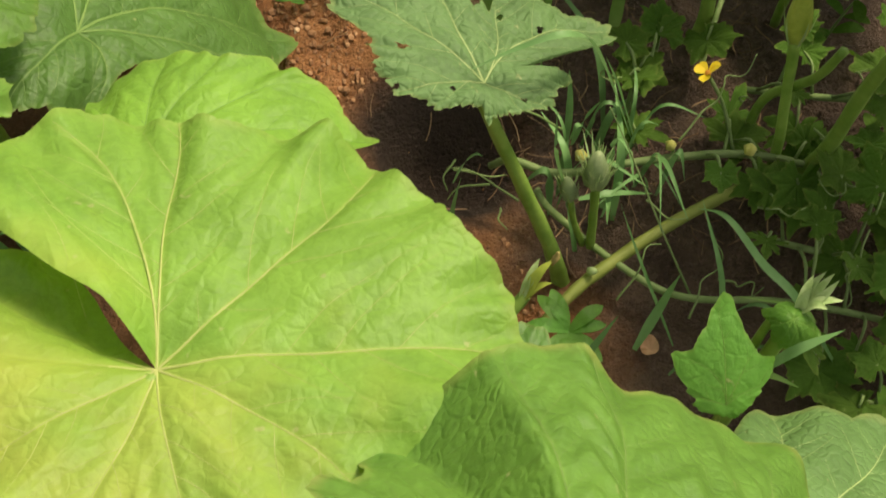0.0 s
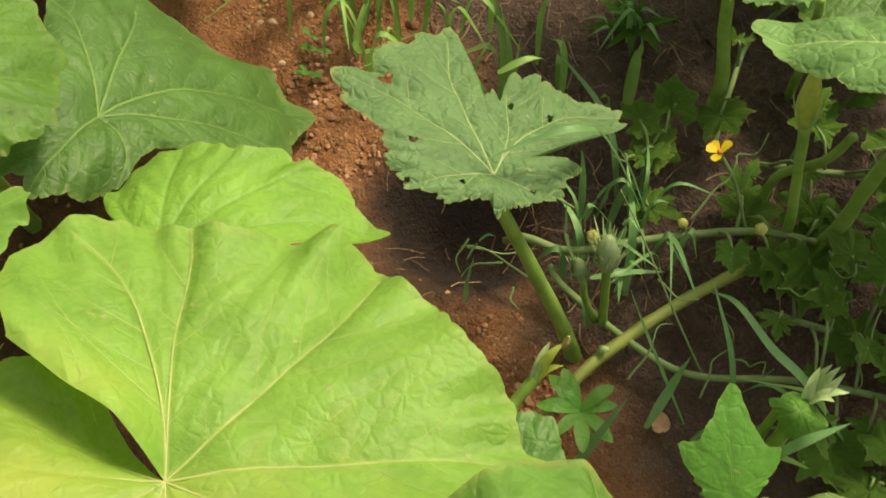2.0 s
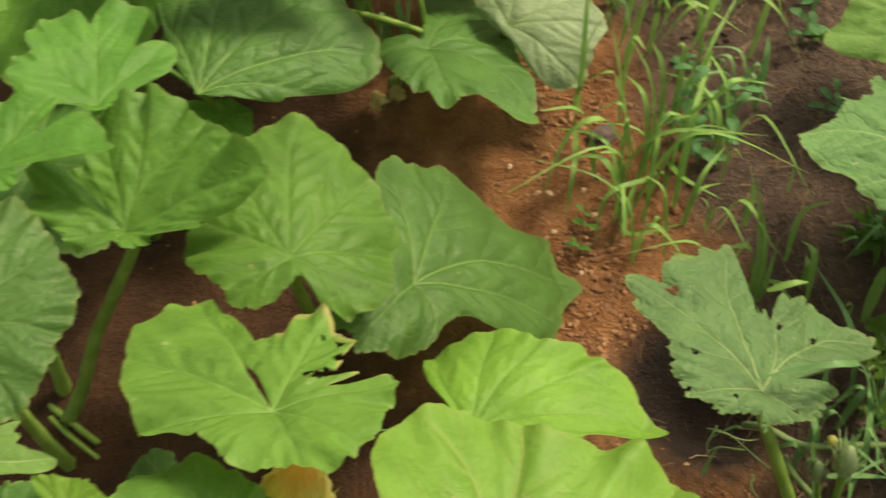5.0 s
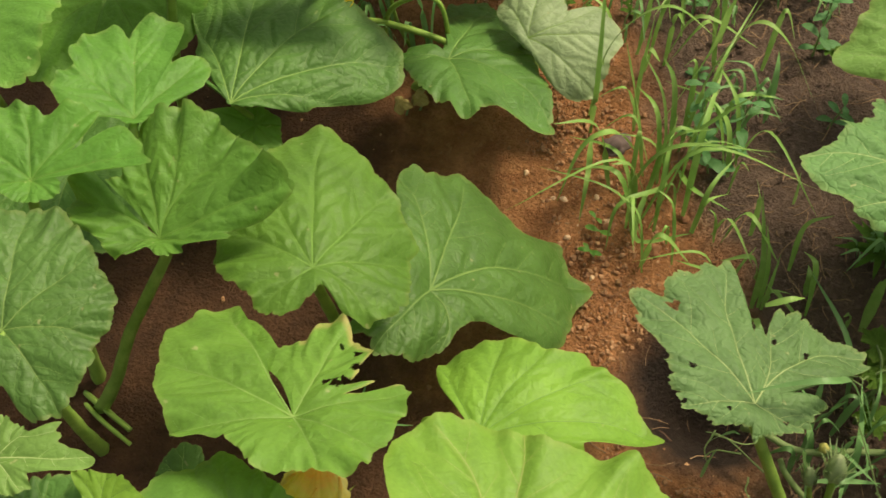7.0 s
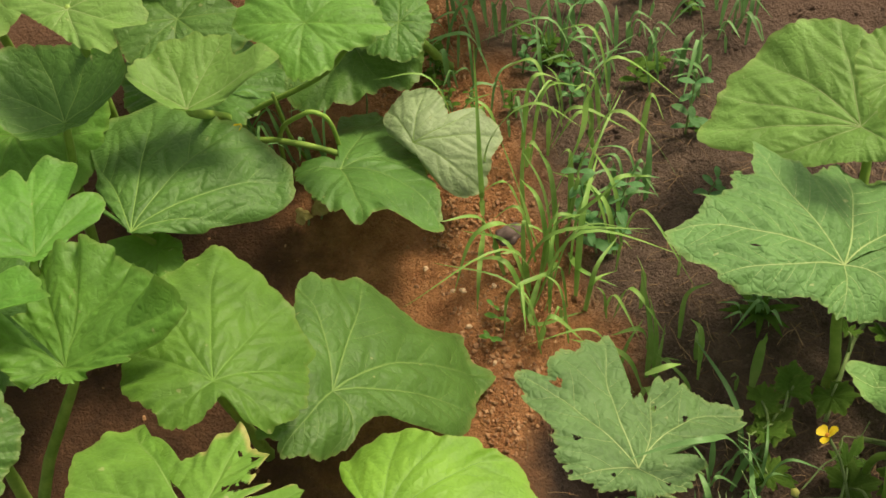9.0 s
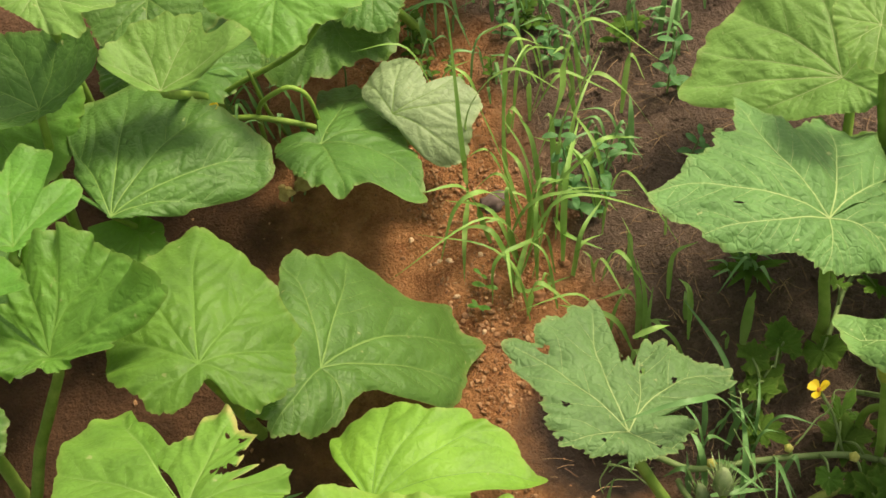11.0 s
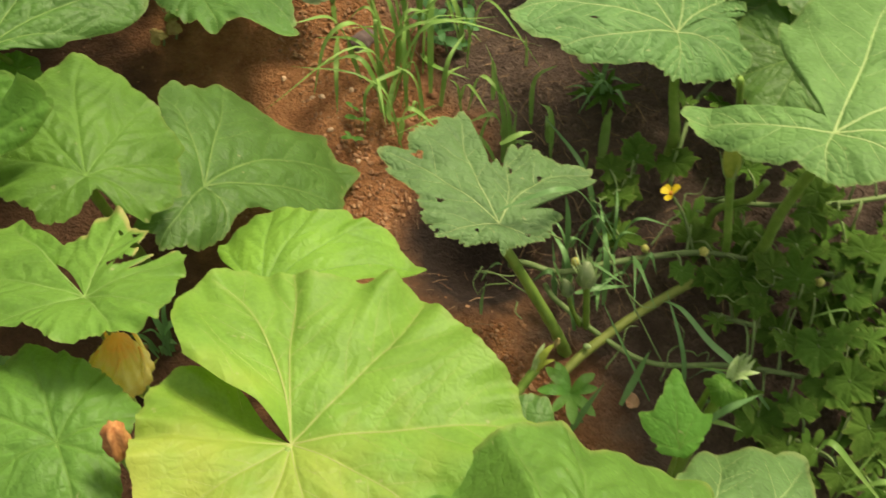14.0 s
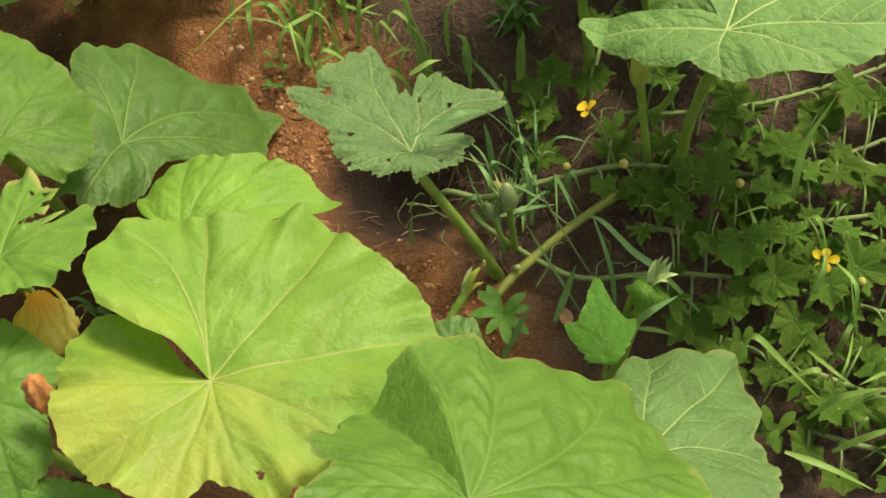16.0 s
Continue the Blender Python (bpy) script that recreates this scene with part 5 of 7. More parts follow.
LEAF["fill_g"] = pumpkin_leaf(at=(-0.240, 0.680, 0.240), slope=(0.06, 0.07), rib=-90,
    reach=(12.7, 13.1, 12.3, 10.7, 12.6, 12.2, 11.2, 10.7, 11.2, 9.6, 10.0, 7.3, 2.2, 6.8, 9.7, 10.2, 11.0, 11.9, 10.6, 10.8, 12.5, 10.6, 12.2, 11.9), mat=M_LUSH, foot=(-0.26, 0.72), label="added lush green pumpkin leaf behind the grass")
LEAF["fill_h"] = pumpkin_leaf(at=(-0.580, -0.050, 0.280), slope=(0.12, 0.11), rib=0,
    reach=(12.5, 11.5, 11.2, 10.0, 11.1, 10.3, 10.5, 10.7, 9.8, 9.3, 8.2, 6.2, 2.2, 6.5, 9.1, 9.4, 9.4, 10.2, 10.3, 10.6, 10.2, 10.8, 11.1, 10.9), mat=M_LUSH, foot=(-0.58, -0.05), label="added lush green pumpkin leaf at the side of the bed")
LEAF["fill_i"] = pumpkin_leaf(at=(-0.620, 0.200, 0.300), slope=(0.02, -0.05), rib=-30,
    reach=(14.7, 13.2, 12.2, 12.2, 13.6, 11.9, 11.3, 12.4, 12.1, 11.0, 10.2, 8.1, 2.7, 7.3, 10.8, 10.5, 11.3, 12.7, 11.7, 12.9, 12.4, 12.8, 12.1, 12.9), mat=M_MID, foot=(-0.64, 0.22), label="added mid green pumpkin leaf at the side of the bed")
LEAF["fill_j"] = pumpkin_leaf(at=(-0.050, 0.740, 0.180), slope=(-0.00, -0.06), rib=-110,
    reach=(12.0, 12.0, 10.9, 9.7, 10.6, 10.6, 10.0, 10.6, 9.8, 8.8, 8.4, 6.8, 2.1, 6.7, 9.2, 9.4, 10.0, 10.5, 9.8, 11.1, 10.8, 10.9, 10.4, 11.9), mat=M_PALE, foot=(-0.06, 0.78), label="added pale pumpkin leaf beyond the grass")
# M_DEEP's dark green stands in for the shade on these low leaves
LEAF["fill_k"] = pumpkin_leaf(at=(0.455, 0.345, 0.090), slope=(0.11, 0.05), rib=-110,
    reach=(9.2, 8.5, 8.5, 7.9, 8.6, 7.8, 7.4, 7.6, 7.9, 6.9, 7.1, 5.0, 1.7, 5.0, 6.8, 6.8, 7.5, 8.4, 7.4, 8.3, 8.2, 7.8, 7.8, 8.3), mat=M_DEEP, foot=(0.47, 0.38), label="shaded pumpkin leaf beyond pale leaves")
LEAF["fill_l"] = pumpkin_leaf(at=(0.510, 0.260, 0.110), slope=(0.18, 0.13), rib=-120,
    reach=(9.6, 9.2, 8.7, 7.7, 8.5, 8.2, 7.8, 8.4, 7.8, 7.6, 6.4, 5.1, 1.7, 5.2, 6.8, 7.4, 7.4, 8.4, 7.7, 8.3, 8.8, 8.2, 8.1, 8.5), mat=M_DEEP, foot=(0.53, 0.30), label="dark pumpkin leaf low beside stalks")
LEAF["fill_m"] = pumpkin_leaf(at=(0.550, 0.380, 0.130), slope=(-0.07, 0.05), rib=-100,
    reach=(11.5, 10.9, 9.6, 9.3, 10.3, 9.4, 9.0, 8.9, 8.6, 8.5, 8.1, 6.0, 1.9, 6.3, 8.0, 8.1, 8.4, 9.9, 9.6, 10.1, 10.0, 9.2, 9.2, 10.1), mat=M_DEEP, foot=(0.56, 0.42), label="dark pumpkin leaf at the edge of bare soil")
# ---- pumpkin vine, stalks and flowers ----
UP = Vector((0, 0, 1))


def lathe(name, profile, material, sides=12, ribs=0, rib=0.0, seed=0, twist=0.0):
    """A body of revolution about z from (radius, height) pairs, with ribs and slight unevenness."""
    rng = random.Random(seed)
    verts, faces = [], []
    for i, (r, z) in enumerate(profile):
        for j in range(sides):
            a = 2 * math.pi * j / sides
            k = 1 + (rib * math.cos(ribs * (a + twist * i)) if ribs else 0) + rng.uniform(-0.04, 0.04)
            verts.append((r * k * math.cos(a), r * k * math.sin(a), z))
    for i in range(len(profile) - 1):
        for j in range(sides):
            k = (j + 1) % sides
            faces.append((i * sides + j, i * sides + k, (i + 1) * sides + k, (i + 1) * sides + j))
    faces.append(tuple(range(sides - 1, -1, -1)))
    faces.append(tuple((len(profile) - 1) * sides + j for j in range(sides)))
    return mesh_from(name, verts, faces, material)


def aim(at, way):
    """A pose at a place with z along the given way."""
    return Matrix.Translation(at) @ Vector(way).to_track_quat("Z", "Y").to_matrix().to_4x4()


vine = thing("pumpkin_vine", (0.187, -0.127, 0.0), "thick green pumpkin vine lying on soil, tan at one end", "vine")
v0 = (0.187, -0.127, 0.0)
part("stem", tube("stem", [(0.231, -0.096, 0.026), (0.249, -0.076, 0.03), (0.272, -0.054, 0.03), (0.323, -0.015, 0.03), (0.375, 0.015, 0.036),
                           (0.425, 0.042, 0.03)], (0.0042, 0.0046, 0.0050, 0.0048, 0.0047, 0.0046), M_VINE, v0, sides=12, ridge=0.06), vine)
part("old_stem", tube("old_stem", [(0.180, -0.150, 0.006), (0.212, -0.116, 0.018), (0.232, -0.095, 0.026)], (0.0040, 0.0044, 0.0047), M_VINE_TAN, v0,
                      sides=10, ridge=0.05), vine, "tan withered length of stem")
part("root_scar", tube("root_scar", [(0.266, -0.056, 0.038), (0.270, -0.058, 0.043)], (0.0035, 0.0025), M_SHOOT, v0, n=2), vine, "pale root scar")

cut = thing("cut_stalk", (0.168, -0.137, 0.0), "broken pumpkin leaf stalk with a dried torn end", "stalk")
c0 = (0.168, -0.137, 0.0)
part("stalk", tube("stalk", [(0.150, -0.165, 0.01), (0.178, -0.137, 0.05), (0.200, -0.114, 0.078), (0.212, -0.102, 0.090)],
                   (0.0038, 0.0042, 0.0045, 0.0050), M_STALK, c0, sides=12, ridge=0.08), cut)
for k, (dx, dy, dz, w) in enumerate(((0.020, 0.016, 0.030, 0.009), (0.010, 0.020, 0.022, 0.008), (0.020, 0.004, 0.016, 0.007), (0.004, 0.010, 0.020, 0.006))):
    part("torn_flap", strip("torn_flap", [(0.209, -0.105, 0.088), (0.211 + dx * 0.5, -0.103 + dy * 0.5, 0.090 + dz * 0.7), (0.211 + dx, -0.103 + dy, 0.090 + dz)], w, M_SHOOT if k % 2 else M_BUD,
                            c0, n=5, twist=0.8, fold=0.7), cut, "pale torn skin of the stalk")
part("dry_tip", tube("dry_tip", [(0.229, -0.089, 0.116), (0.232, -0.087, 0.121), (0.233, -0.085, 0.127)], (0.0020, 0.0028, 0.0010), M_BROWNEDGE, c0, sides=6, ridge=0.2), cut, "dry tan tip")

# closed pumpkin flower bud on its stalk
pb = thing("pumpkin_flower_bud", (0.419, 0.041, 0.0), "closed pointed yellow-green pumpkin flower bud on thick stalk", "flower bud")
p0 = (0.419, 0.041, 0.0)
part("stalk", tube("stalk", [(0.419, 0.041, 0.0), (0.417, 0.052, 0.06), (0.410, 0.064, 0.12), (0.404, 0.072, 0.17)], (0.0048, 0.0044, 0.0041, 0.0046),
                   M_STALK, p0, sides=10, ridge=0.07), pb)
bud_pose = aim((0.404, 0.072, 0.168), (-0.10, 0.14, 1))
bud = part("bud", lathe("bud", [(0.004, 0), (0.0074, 0.006), (0.0090, 0.016), (0.0084, 0.028), (0.0060, 0.043), (0.0034, 0.057), (0.0010, 0.068)], M_BUD,
                        15, 5, 0.10), pb, m=bud_pose)
for j in range(5):
    a = 2 * math.pi * j / 5
    w = Vector((math.cos(a), math.sin(a), 0))
    part("sepal", strip("sepal", [w * 0.006, w * 0.0105 + UP * 0.014, w * 0.0135 + UP * 0.032], 0.0026, M_SHOOT, n=4), bud, m=bud_pose)

# spent pumpkin flower under the chewed leaf
wf = thing("withered_flower", (-0.150, -0.180, 0.0), "withered yellow and orange pumpkin flower hanging under a leaf", "flower")
part("stalk", tube("stalk", [(-0.150, -0.180, 0.0), (-0.150, -0.184, 0.14), (-0.143, -0.186, 0.262)], (0.0045, 0.004, 0.0045), M_STALK, (-0.150, -0.180, 0)), wf)
wpose = aim((-0.143, -0.186, 0.264), (0.16, 0.30, 1))
part("corolla", lathe("corolla", [(0.003, -0.003), (0.0150, 0.000), (0.0225, 0.006), (0.0260, 0.014), (0.0255, 0.023), (0.0220, 0.030), (0.0176, 0.037), (0.0140, 0.044),
                                  (0.0120, 0.050), (0.0100, 0.055), (0.0040, 0.060)], M_WILT, 84, 14, 0.06, 3, 0.05), wf, "crumpled pale yellow petals turning orange", m=wpose)
for j in range(5):
    a = j * 1.257 + 0.4
    w, s = Vector((math.cos(a), math.sin(a), 0)), Vector((-math.sin(a), math.cos(a), 0))
    part("petal_fold", tube("petal_fold", [w * 0.017 + UP * 0.004, w * 0.0232 + s * 0.004 + UP * 0.020, w * 0.0190 + s * 0.009 + UP * 0.040, w * 0.0135 + s * 0.010 + UP * 0.052],
                            (0.0008, 0.0018, 0.0020, 0.0010), M_WILT, sides=6), wf, m=wpose)
for j, a in enumerate((0.2, 1.5, 3.1, 4.4)):
    w = Vector((math.cos(a), math.sin(a), 0))
    part("sepal", strip("sepal", [w * 0.012, w * 0.028 - UP * 0.002, w * 0.038 + UP * 0.006], 0.0022, M_VINE, n=4), wf, m=wpose)

dry = thing("dried_flower_bud", (-0.101, -0.281, 0.362), "shrivelled orange-brown dried flower between two leaves", "flower bud")
part("husk", lathe("husk", [(0.003, 0), (0.0075, 0.005), (0.0088, 0.014), (0.0070, 0.022), (0.0078, 0.028), (0.0045, 0.034)], M_DRY, 25, 5, 0.30, 7), dry,
     m=aim((-0.103, -0.284, 0.366), (-0.1, 0.45, 1)))
part("stalk", tube("stalk", [(-0.105, -0.275, 0.0), (-0.110, -0.280, 0.2), (-0.103, -0.284, 0.368)], (0.0035, 0.003, 0.003), M_STALK, (-0.101, -0.281, 0.362)), dry)

# young shoot tip
sh = thing("pumpkin_shoot", (0.345, -0.192, 0.0), "pale downy pumpkin shoot tip standing above soil", "shoot")
s0 = (0.345, -0.192, 0.0)
part("stem", tube("stem", [(0.345, -0.192, 0.0), (0.356, -0.180, 0.07), (0.370, -0.163, 0.14), (0.381, -0.150, 0.178)], (0.0066, 0.0062, 0.0055, 0.0045),
                  M_STALK, s0, sides=10, ridge=0.06), sh)
for j in range(7):
    a = j * 2.4
    w = Vector((math.cos(a), math.sin(a), 0))
    p = Vector((0.381, -0.149, 0.176))
    top = p + Vector((0.014, 0.010, 0.030))
    part("leaflet", strip("leaflet", [p, p.lerp(top, 0.5) + w * 0.006, top + w * (0.006 + 0.004 * (j % 3)) - UP * 0.007 * (j % 3)], 0.0075, M_SHOOT, s0, n=4, fold=0.6), sh)

for pts, r, lab in (
        (((-0.340, 0.400, 0.06), (-0.302, 0.419, 0.12), (-0.196, 0.420, 0.20), (-0.150, 0.415, 0.262)), 0.0048, "long pale green pumpkin leaf stalk leaning over soil"),
        (((-0.300, 0.412, 0.09), (-0.251, 0.406, 0.10), (-0.189, 0.400, 0.092), (-0.172, 0.384, 0.088)), 0.0055, "pale green pumpkin leaf stalk running level"),
        (((-0.275, 0.440, 0.00), (-0.254, 0.412, 0.11), (-0.222, 0.408, 0.148), (-0.204, 0.411, 0.150), (-0.190, 0.414, 0.12), (-0.188, 0.42, 0.0)), 0.0042, "arched pumpkin leaf stalk in shade"),
        (((-0.245, 0.450, 0.0), (-0.252, 0.43, 0.08), (-0.246, 0.403, 0.19)), 0.0034, "thin upright green stalk in shade"),
        (((0.444, 0.215, 0.0), (0.438, 0.200, 0.09), (0.417, 0.164, 0.20)), 0.0060, "upright pumpkin leaf stalk in shade"),
        (((-0.474, -0.044, 0.0), (-0.440, -0.062, 0.012), (-0.405, -0.078, 0.010)), 0.0048, "pale broken pumpkin stalk lying on soil"),
        (((-0.470, -0.055, 0.0), (-0.432, -0.078, 0.016), (-0.400, -0.092, 0.008)), 0.0036, "pale broken pumpkin stalk lying on soil"),
        (((0.400, 0.075, 0.0), (0.405, 0.085, 0.07), (0.428, 0.066, 0.13), (0.437, 0.060, 0.175)), 0.0058, "short brown-tipped pumpkin stalk beside a bud")):
    st = thing("leaf_stalk", pts[0], lab, "stalk")
    part("stem", tube("stem", pts, (r * 0.72, r * 0.66, r * 0.6), M_STALK, pts[0], sides=10, ridge=0.07), st)

# ---- melon vines ----


def lobes(size, cuts, depth, seed):
    """Radii of a cut leaf at 90 even angles from its tip: rounded lobes at the angles in cuts, each notched once or twice."""
    rng = random.Random(seed)
    ways = [(a * sgn + rng.uniform(-4, 4), reach * rng.uniform(0.88, 1.08), wide) for a, reach, wide in cuts for sgn in ((1, -1) if a else (1,))]
    got = []
    for k in range(90):
        a = (k * 4 + 180) % 360 - 180
        r = 1 - depth
        for at, reach, wide in ways:
            f = abs(a - at) / wide
            if f < 1:
                r = max(r, reach * (1 - f ** 3) * (1 - 0.10 * (1 - math.cos(f * 9.0)) * (f < 0.75)))
        if abs(a) > 160:
            r *= 0.45
        got.append(size * r * rng.uniform(0.97, 1.03))
    return got


CUT = ((0, 1.2, 24), (46, 1.0, 21), (92, 0.95, 22), (138, 0.7, 22))
BROAD = ((0, 1.1, 34), (58, 1.0, 32), (118, 0.9, 36))
MELON = [blade_meshes(lobes(0.042, c, d, i), M_WEED, M_VEIN, 300 + i, angles=120, rings=7, wave=0.10, waves=4, cup=0.12, droop=0.06, pucker=1.4,
                      branches=3, teeth=0.03, ribs=((0, 0), (40, 40), (-40, -40), (80, 80), (-80, -80), (122, 122), (-122, -122)), vein_width=0.0008)
         for i, (c, d) in enumerate(((CUT, 0.55), (CUT, 0.48), (CUT, 0.60), (BROAD, 0.40), (BROAD, 0.34), (BROAD, 0.26), (CUT, 0.42), (BROAD, 0.30)))]
mrng = random.Random(11)


def melon_vine(path, radius, label, from_x, every=0.018, high=0.085, spread=0.055):
    base = path[0]
    ob = thing("melon_vine", (base[0], base[1], 0.0), label, "vine", "melon vines")
    origin = (base[0], base[1], 0.0)
    part("stem", tube("stem", path, (radius, radius, radius * 0.8), M_THIN, origin, sides=8), ob, "thin hairy green stem")
    c = spline(path, 40)
    run, side = 0.0, 1
    for i in range(1, len(c)):
        run += float(np.linalg.norm(c[i] - c[i - 1]))
        if run < every or c[i][0] < from_x:
            continue
        run, side = 0.0, -side
        foot = Vector(c[i])
        at = foot + Vector((mrng.uniform(-0.02, 0.03), side * mrng.uniform(0.01, spread), 0))
        at.z = mrng.uniform(0.03, high)
        rib = (90 if side > 0 else -90) + mrng.uniform(-70, 70)
        m = leaf_pose(at, (mrng.uniform(-0.5, 0.5), mrng.uniform(-0.6, 0.45)), rib) @ Matrix.Scale(mrng.uniform(0.34, 0.86), 4)
        me, vn = MELON[mrng.randrange(len(MELON))]
        lf = part("leaf", me, ob, m=m)
        mid = foot.lerp(at, 0.5) + Vector((0, 0, 0.012))
        part("petiole", tube("petiole", (foot, mid, at + Vector((0, 0, -0.002))), (0.0016, 0.0014, 0.0012), M_THIN, origin, sides=5, n=3), ob)
    return ob


melon_vine([(0.190, 0.050, 0.015), (0.205, 0.035, 0.050), (0.242, 0.024, 0.050), (0.301, 0.036, 0.050), (0.388, 0.047, 0.050), (0.464, 0.034, 0.050),
            (0.560, 0.020, 0.05), (0.700, 0.060, 0.04), (0.820, 0.090, 0.03)], 0.0034, "hairy melon vine with lobed leaves running across dark soil", 0.36, 0.013)
melon_vine([(0.226, 0.020, 0.03), (0.239, 0.000, 0.030), (0.292, -0.047, 0.030), (0.340, -0.072, 0.030), (0.423, -0.074, 0.030), (0.520, -0.100, 0.04),
            (0.650, -0.150, 0.04), (0.800, -0.200, 0.03)], 0.0030, "melon vine with lobed leaves beneath taller weeds", 0.42, 0.013)
melon_vine([(0.400, -0.010, 0.02), (0.480, -0.040, 0.04), (0.600, -0.040, 0.05), (0.760, -0.030, 0.04)], 0.003, "leafy melon vine on dark soil", 0.40, 0.0117, 0.10)
melon_vine([(0.455, -0.140, 0.02), (0.540, -0.190, 0.03), (0.640, -0.240, 0.03), (0.780, -0.270, 0.03)], 0.003, "leafy melon vine at the edge of the bed", 0.44, 0.013, 0.07)
melon_vine([(0.400, 0.130, 0.02), (0.500, 0.110, 0.04), (0.620, 0.120, 0.05), (0.800, 0.180, 0.04)], 0.003, "melon vine running under pumpkin leaves", 0.40, 0.0143, 0.10)
melon_vine([(0.295, 0.080, 0.01), (0.303, 0.100, 0.04), (0.318, 0.125, 0.05), (0.330, 0.160, 0.04)], 0.0026, "short melon vine with a cluster of lobed leaves", 0.29, 0.0117, 0.075, 0.03)
melon_vine([(0.500, -0.090, 0.02), (0.560, -0.075, 0.04), (0.640, -0.090, 0.05), (0.760, -0.100, 0.04)], 0.003, "dense melon vine with overlapping leaves", 0.50, 0.013, 0.09)
melon_vine([(0.520, -0.240, 0.02), (0.580, -0.275, 0.03), (0.680, -0.300, 0.03), (0.800, -0.330, 0.03)], 0.003, "melon vine beside long grass", 0.50, 0.0156, 0.07)
melon_vine([(0.520, 0.060, 0.02), (0.600, 0.050, 0.04), (0.700, 0.000, 0.05), (0.800, 0.020, 0.04)], 0.003, "melon vine spreading over damp soil", 0.50, 0.0156, 0.09)
melon_vine([(0.370, 0.150, 0.01), (0.385, 0.200, 0.03), (0.410, 0.260, 0.03), (0.47, 0.32, 0.03)], 0.0026, "melon vine creeping behind a closed flower bud", 0.36, 0.039, 0.07, 0.04)


def ball_bud(at, r, mat, label, foot):
    ob = thing("melon_bud", foot, label, "flower bud", "melon buds")
    part("bud", lathe("bud", [(r * 0.3, -r), (r * 0.85, -r * 0.5), (r, 0), (r * 0.8, r * 0.6), (r * 0.3, r)], mat, 10, 5, 0.10), ob, m=Matrix.Translation(at))
    part("stalk", tube("stalk", (foot, Vector(foot).lerp(Vector(at), 0.5) + Vector((0.003, 0, 0)), at), (0.0016, 0.0014, 0.0014), M_THIN, foot, sides=5, n=3), ob)


ball_bud((0.254, 0.011, 0.100), 0.0050, M_BUD_YELLOW, "small round yellow bud on a thin stalk", (0.262, 0.022, 0.05))
ball_bud((0.331, 0.047, 0.060), 0.0045, M_BUD_YELLOW, "small round yellow bud beside a thin vine", (0.331, 0.042, 0.05))
ball_bud((0.389, 0.034, 0.078), 0.0052, M_BUD_YELLOW, "round yellow bud on a crossing vine", (0.388, 0.044, 0.05))
ball_bud((0.600, -0.128, 0.090), 0.0045, M_BUD_YELLOW, "pale yellow melon bud on an upright stalk", (0.596, -0.130, 0.03))
ball_bud((0.505, 0.000, 0.075), 0.0050, M_BUD_YELLOW, "small dull yellow bud among leaves", (0.505, 0.004, 0.04))

hb = thing("downy_flower_bud", (0.268, -0.030, 0.03), "pale downy pumpkin flower bud with pointed sepals", "flower bud")
part("stalk", tube("stalk", [(0.268, -0.030, 0.03), (0.266, -0.024, 0.07), (0.264, -0.016, 0.105)], (0.0038, 0.0034, 0.0036), M_STALK, (0.268, -0.030, 0.03)), hb)
hpose = aim((0.264, -0.017, 0.100), (-0.05, 0.2, 1))
part("bud", lathe("bud", [(0.003, 0), (0.0080, 0.006), (0.0095, 0.014), (0.0075, 0.026), (0.0030, 0.038)], M_BUD_PALE, 14, 7, 0.12), hb, m=hpose)
def down(ob, m, r, h, count, seed):
    """Long soft sepals and hairs standing off a bud all round."""
    rnd = random.Random(seed)
    for j in range(count):
        a = 2.4 * j
        w = Vector((math.cos(a), math.sin(a), 0))
        z = h * (0.08 + 0.55 * rnd.random())
        out, up = r * rnd.uniform(0.35, 1.05), h * rnd.uniform(0.30, 0.75)
        part("sepal", strip("sepal", [w * r * 0.85 + UP * z, w * (r + out * 0.45) + UP * (z + up * 0.6), w * (r * 0.9 + out) + UP * (z + up)], rnd.uniform(0.0010, 0.0020),
                            M_SHOOT if j % 3 else M_BUD_PALE, n=4), ob, m=m)


down(hb, hpose, 0.0088, 0.038, 44, 5)
small = thing("downy_flower_bud", (0.262, -0.028, 0.03), "small pale downy bud beside a larger one", "flower bud")
part("bud", lathe("bud", [(0.002, 0), (0.006, 0.006), (0.0065, 0.014), (0.002, 0.026)], M_BUD_PALE, 12, 6, 0.12), small, m=aim((0.247, -0.020, 0.085), (-0.2, 0.2, 1)))
down(small, aim((0.247, -0.020, 0.085), (-0.2, 0.2, 1)), 0.0060, 0.026, 24, 8)
part("stalk", tube("stalk", [(0.262, -0.028, 0.03), (0.252, -0.024, 0.06), (0.247, -0.020, 0.087)], (0.003, 0.0026, 0.0024), M_STALK, (0.262, -0.028, 0.03)), small)


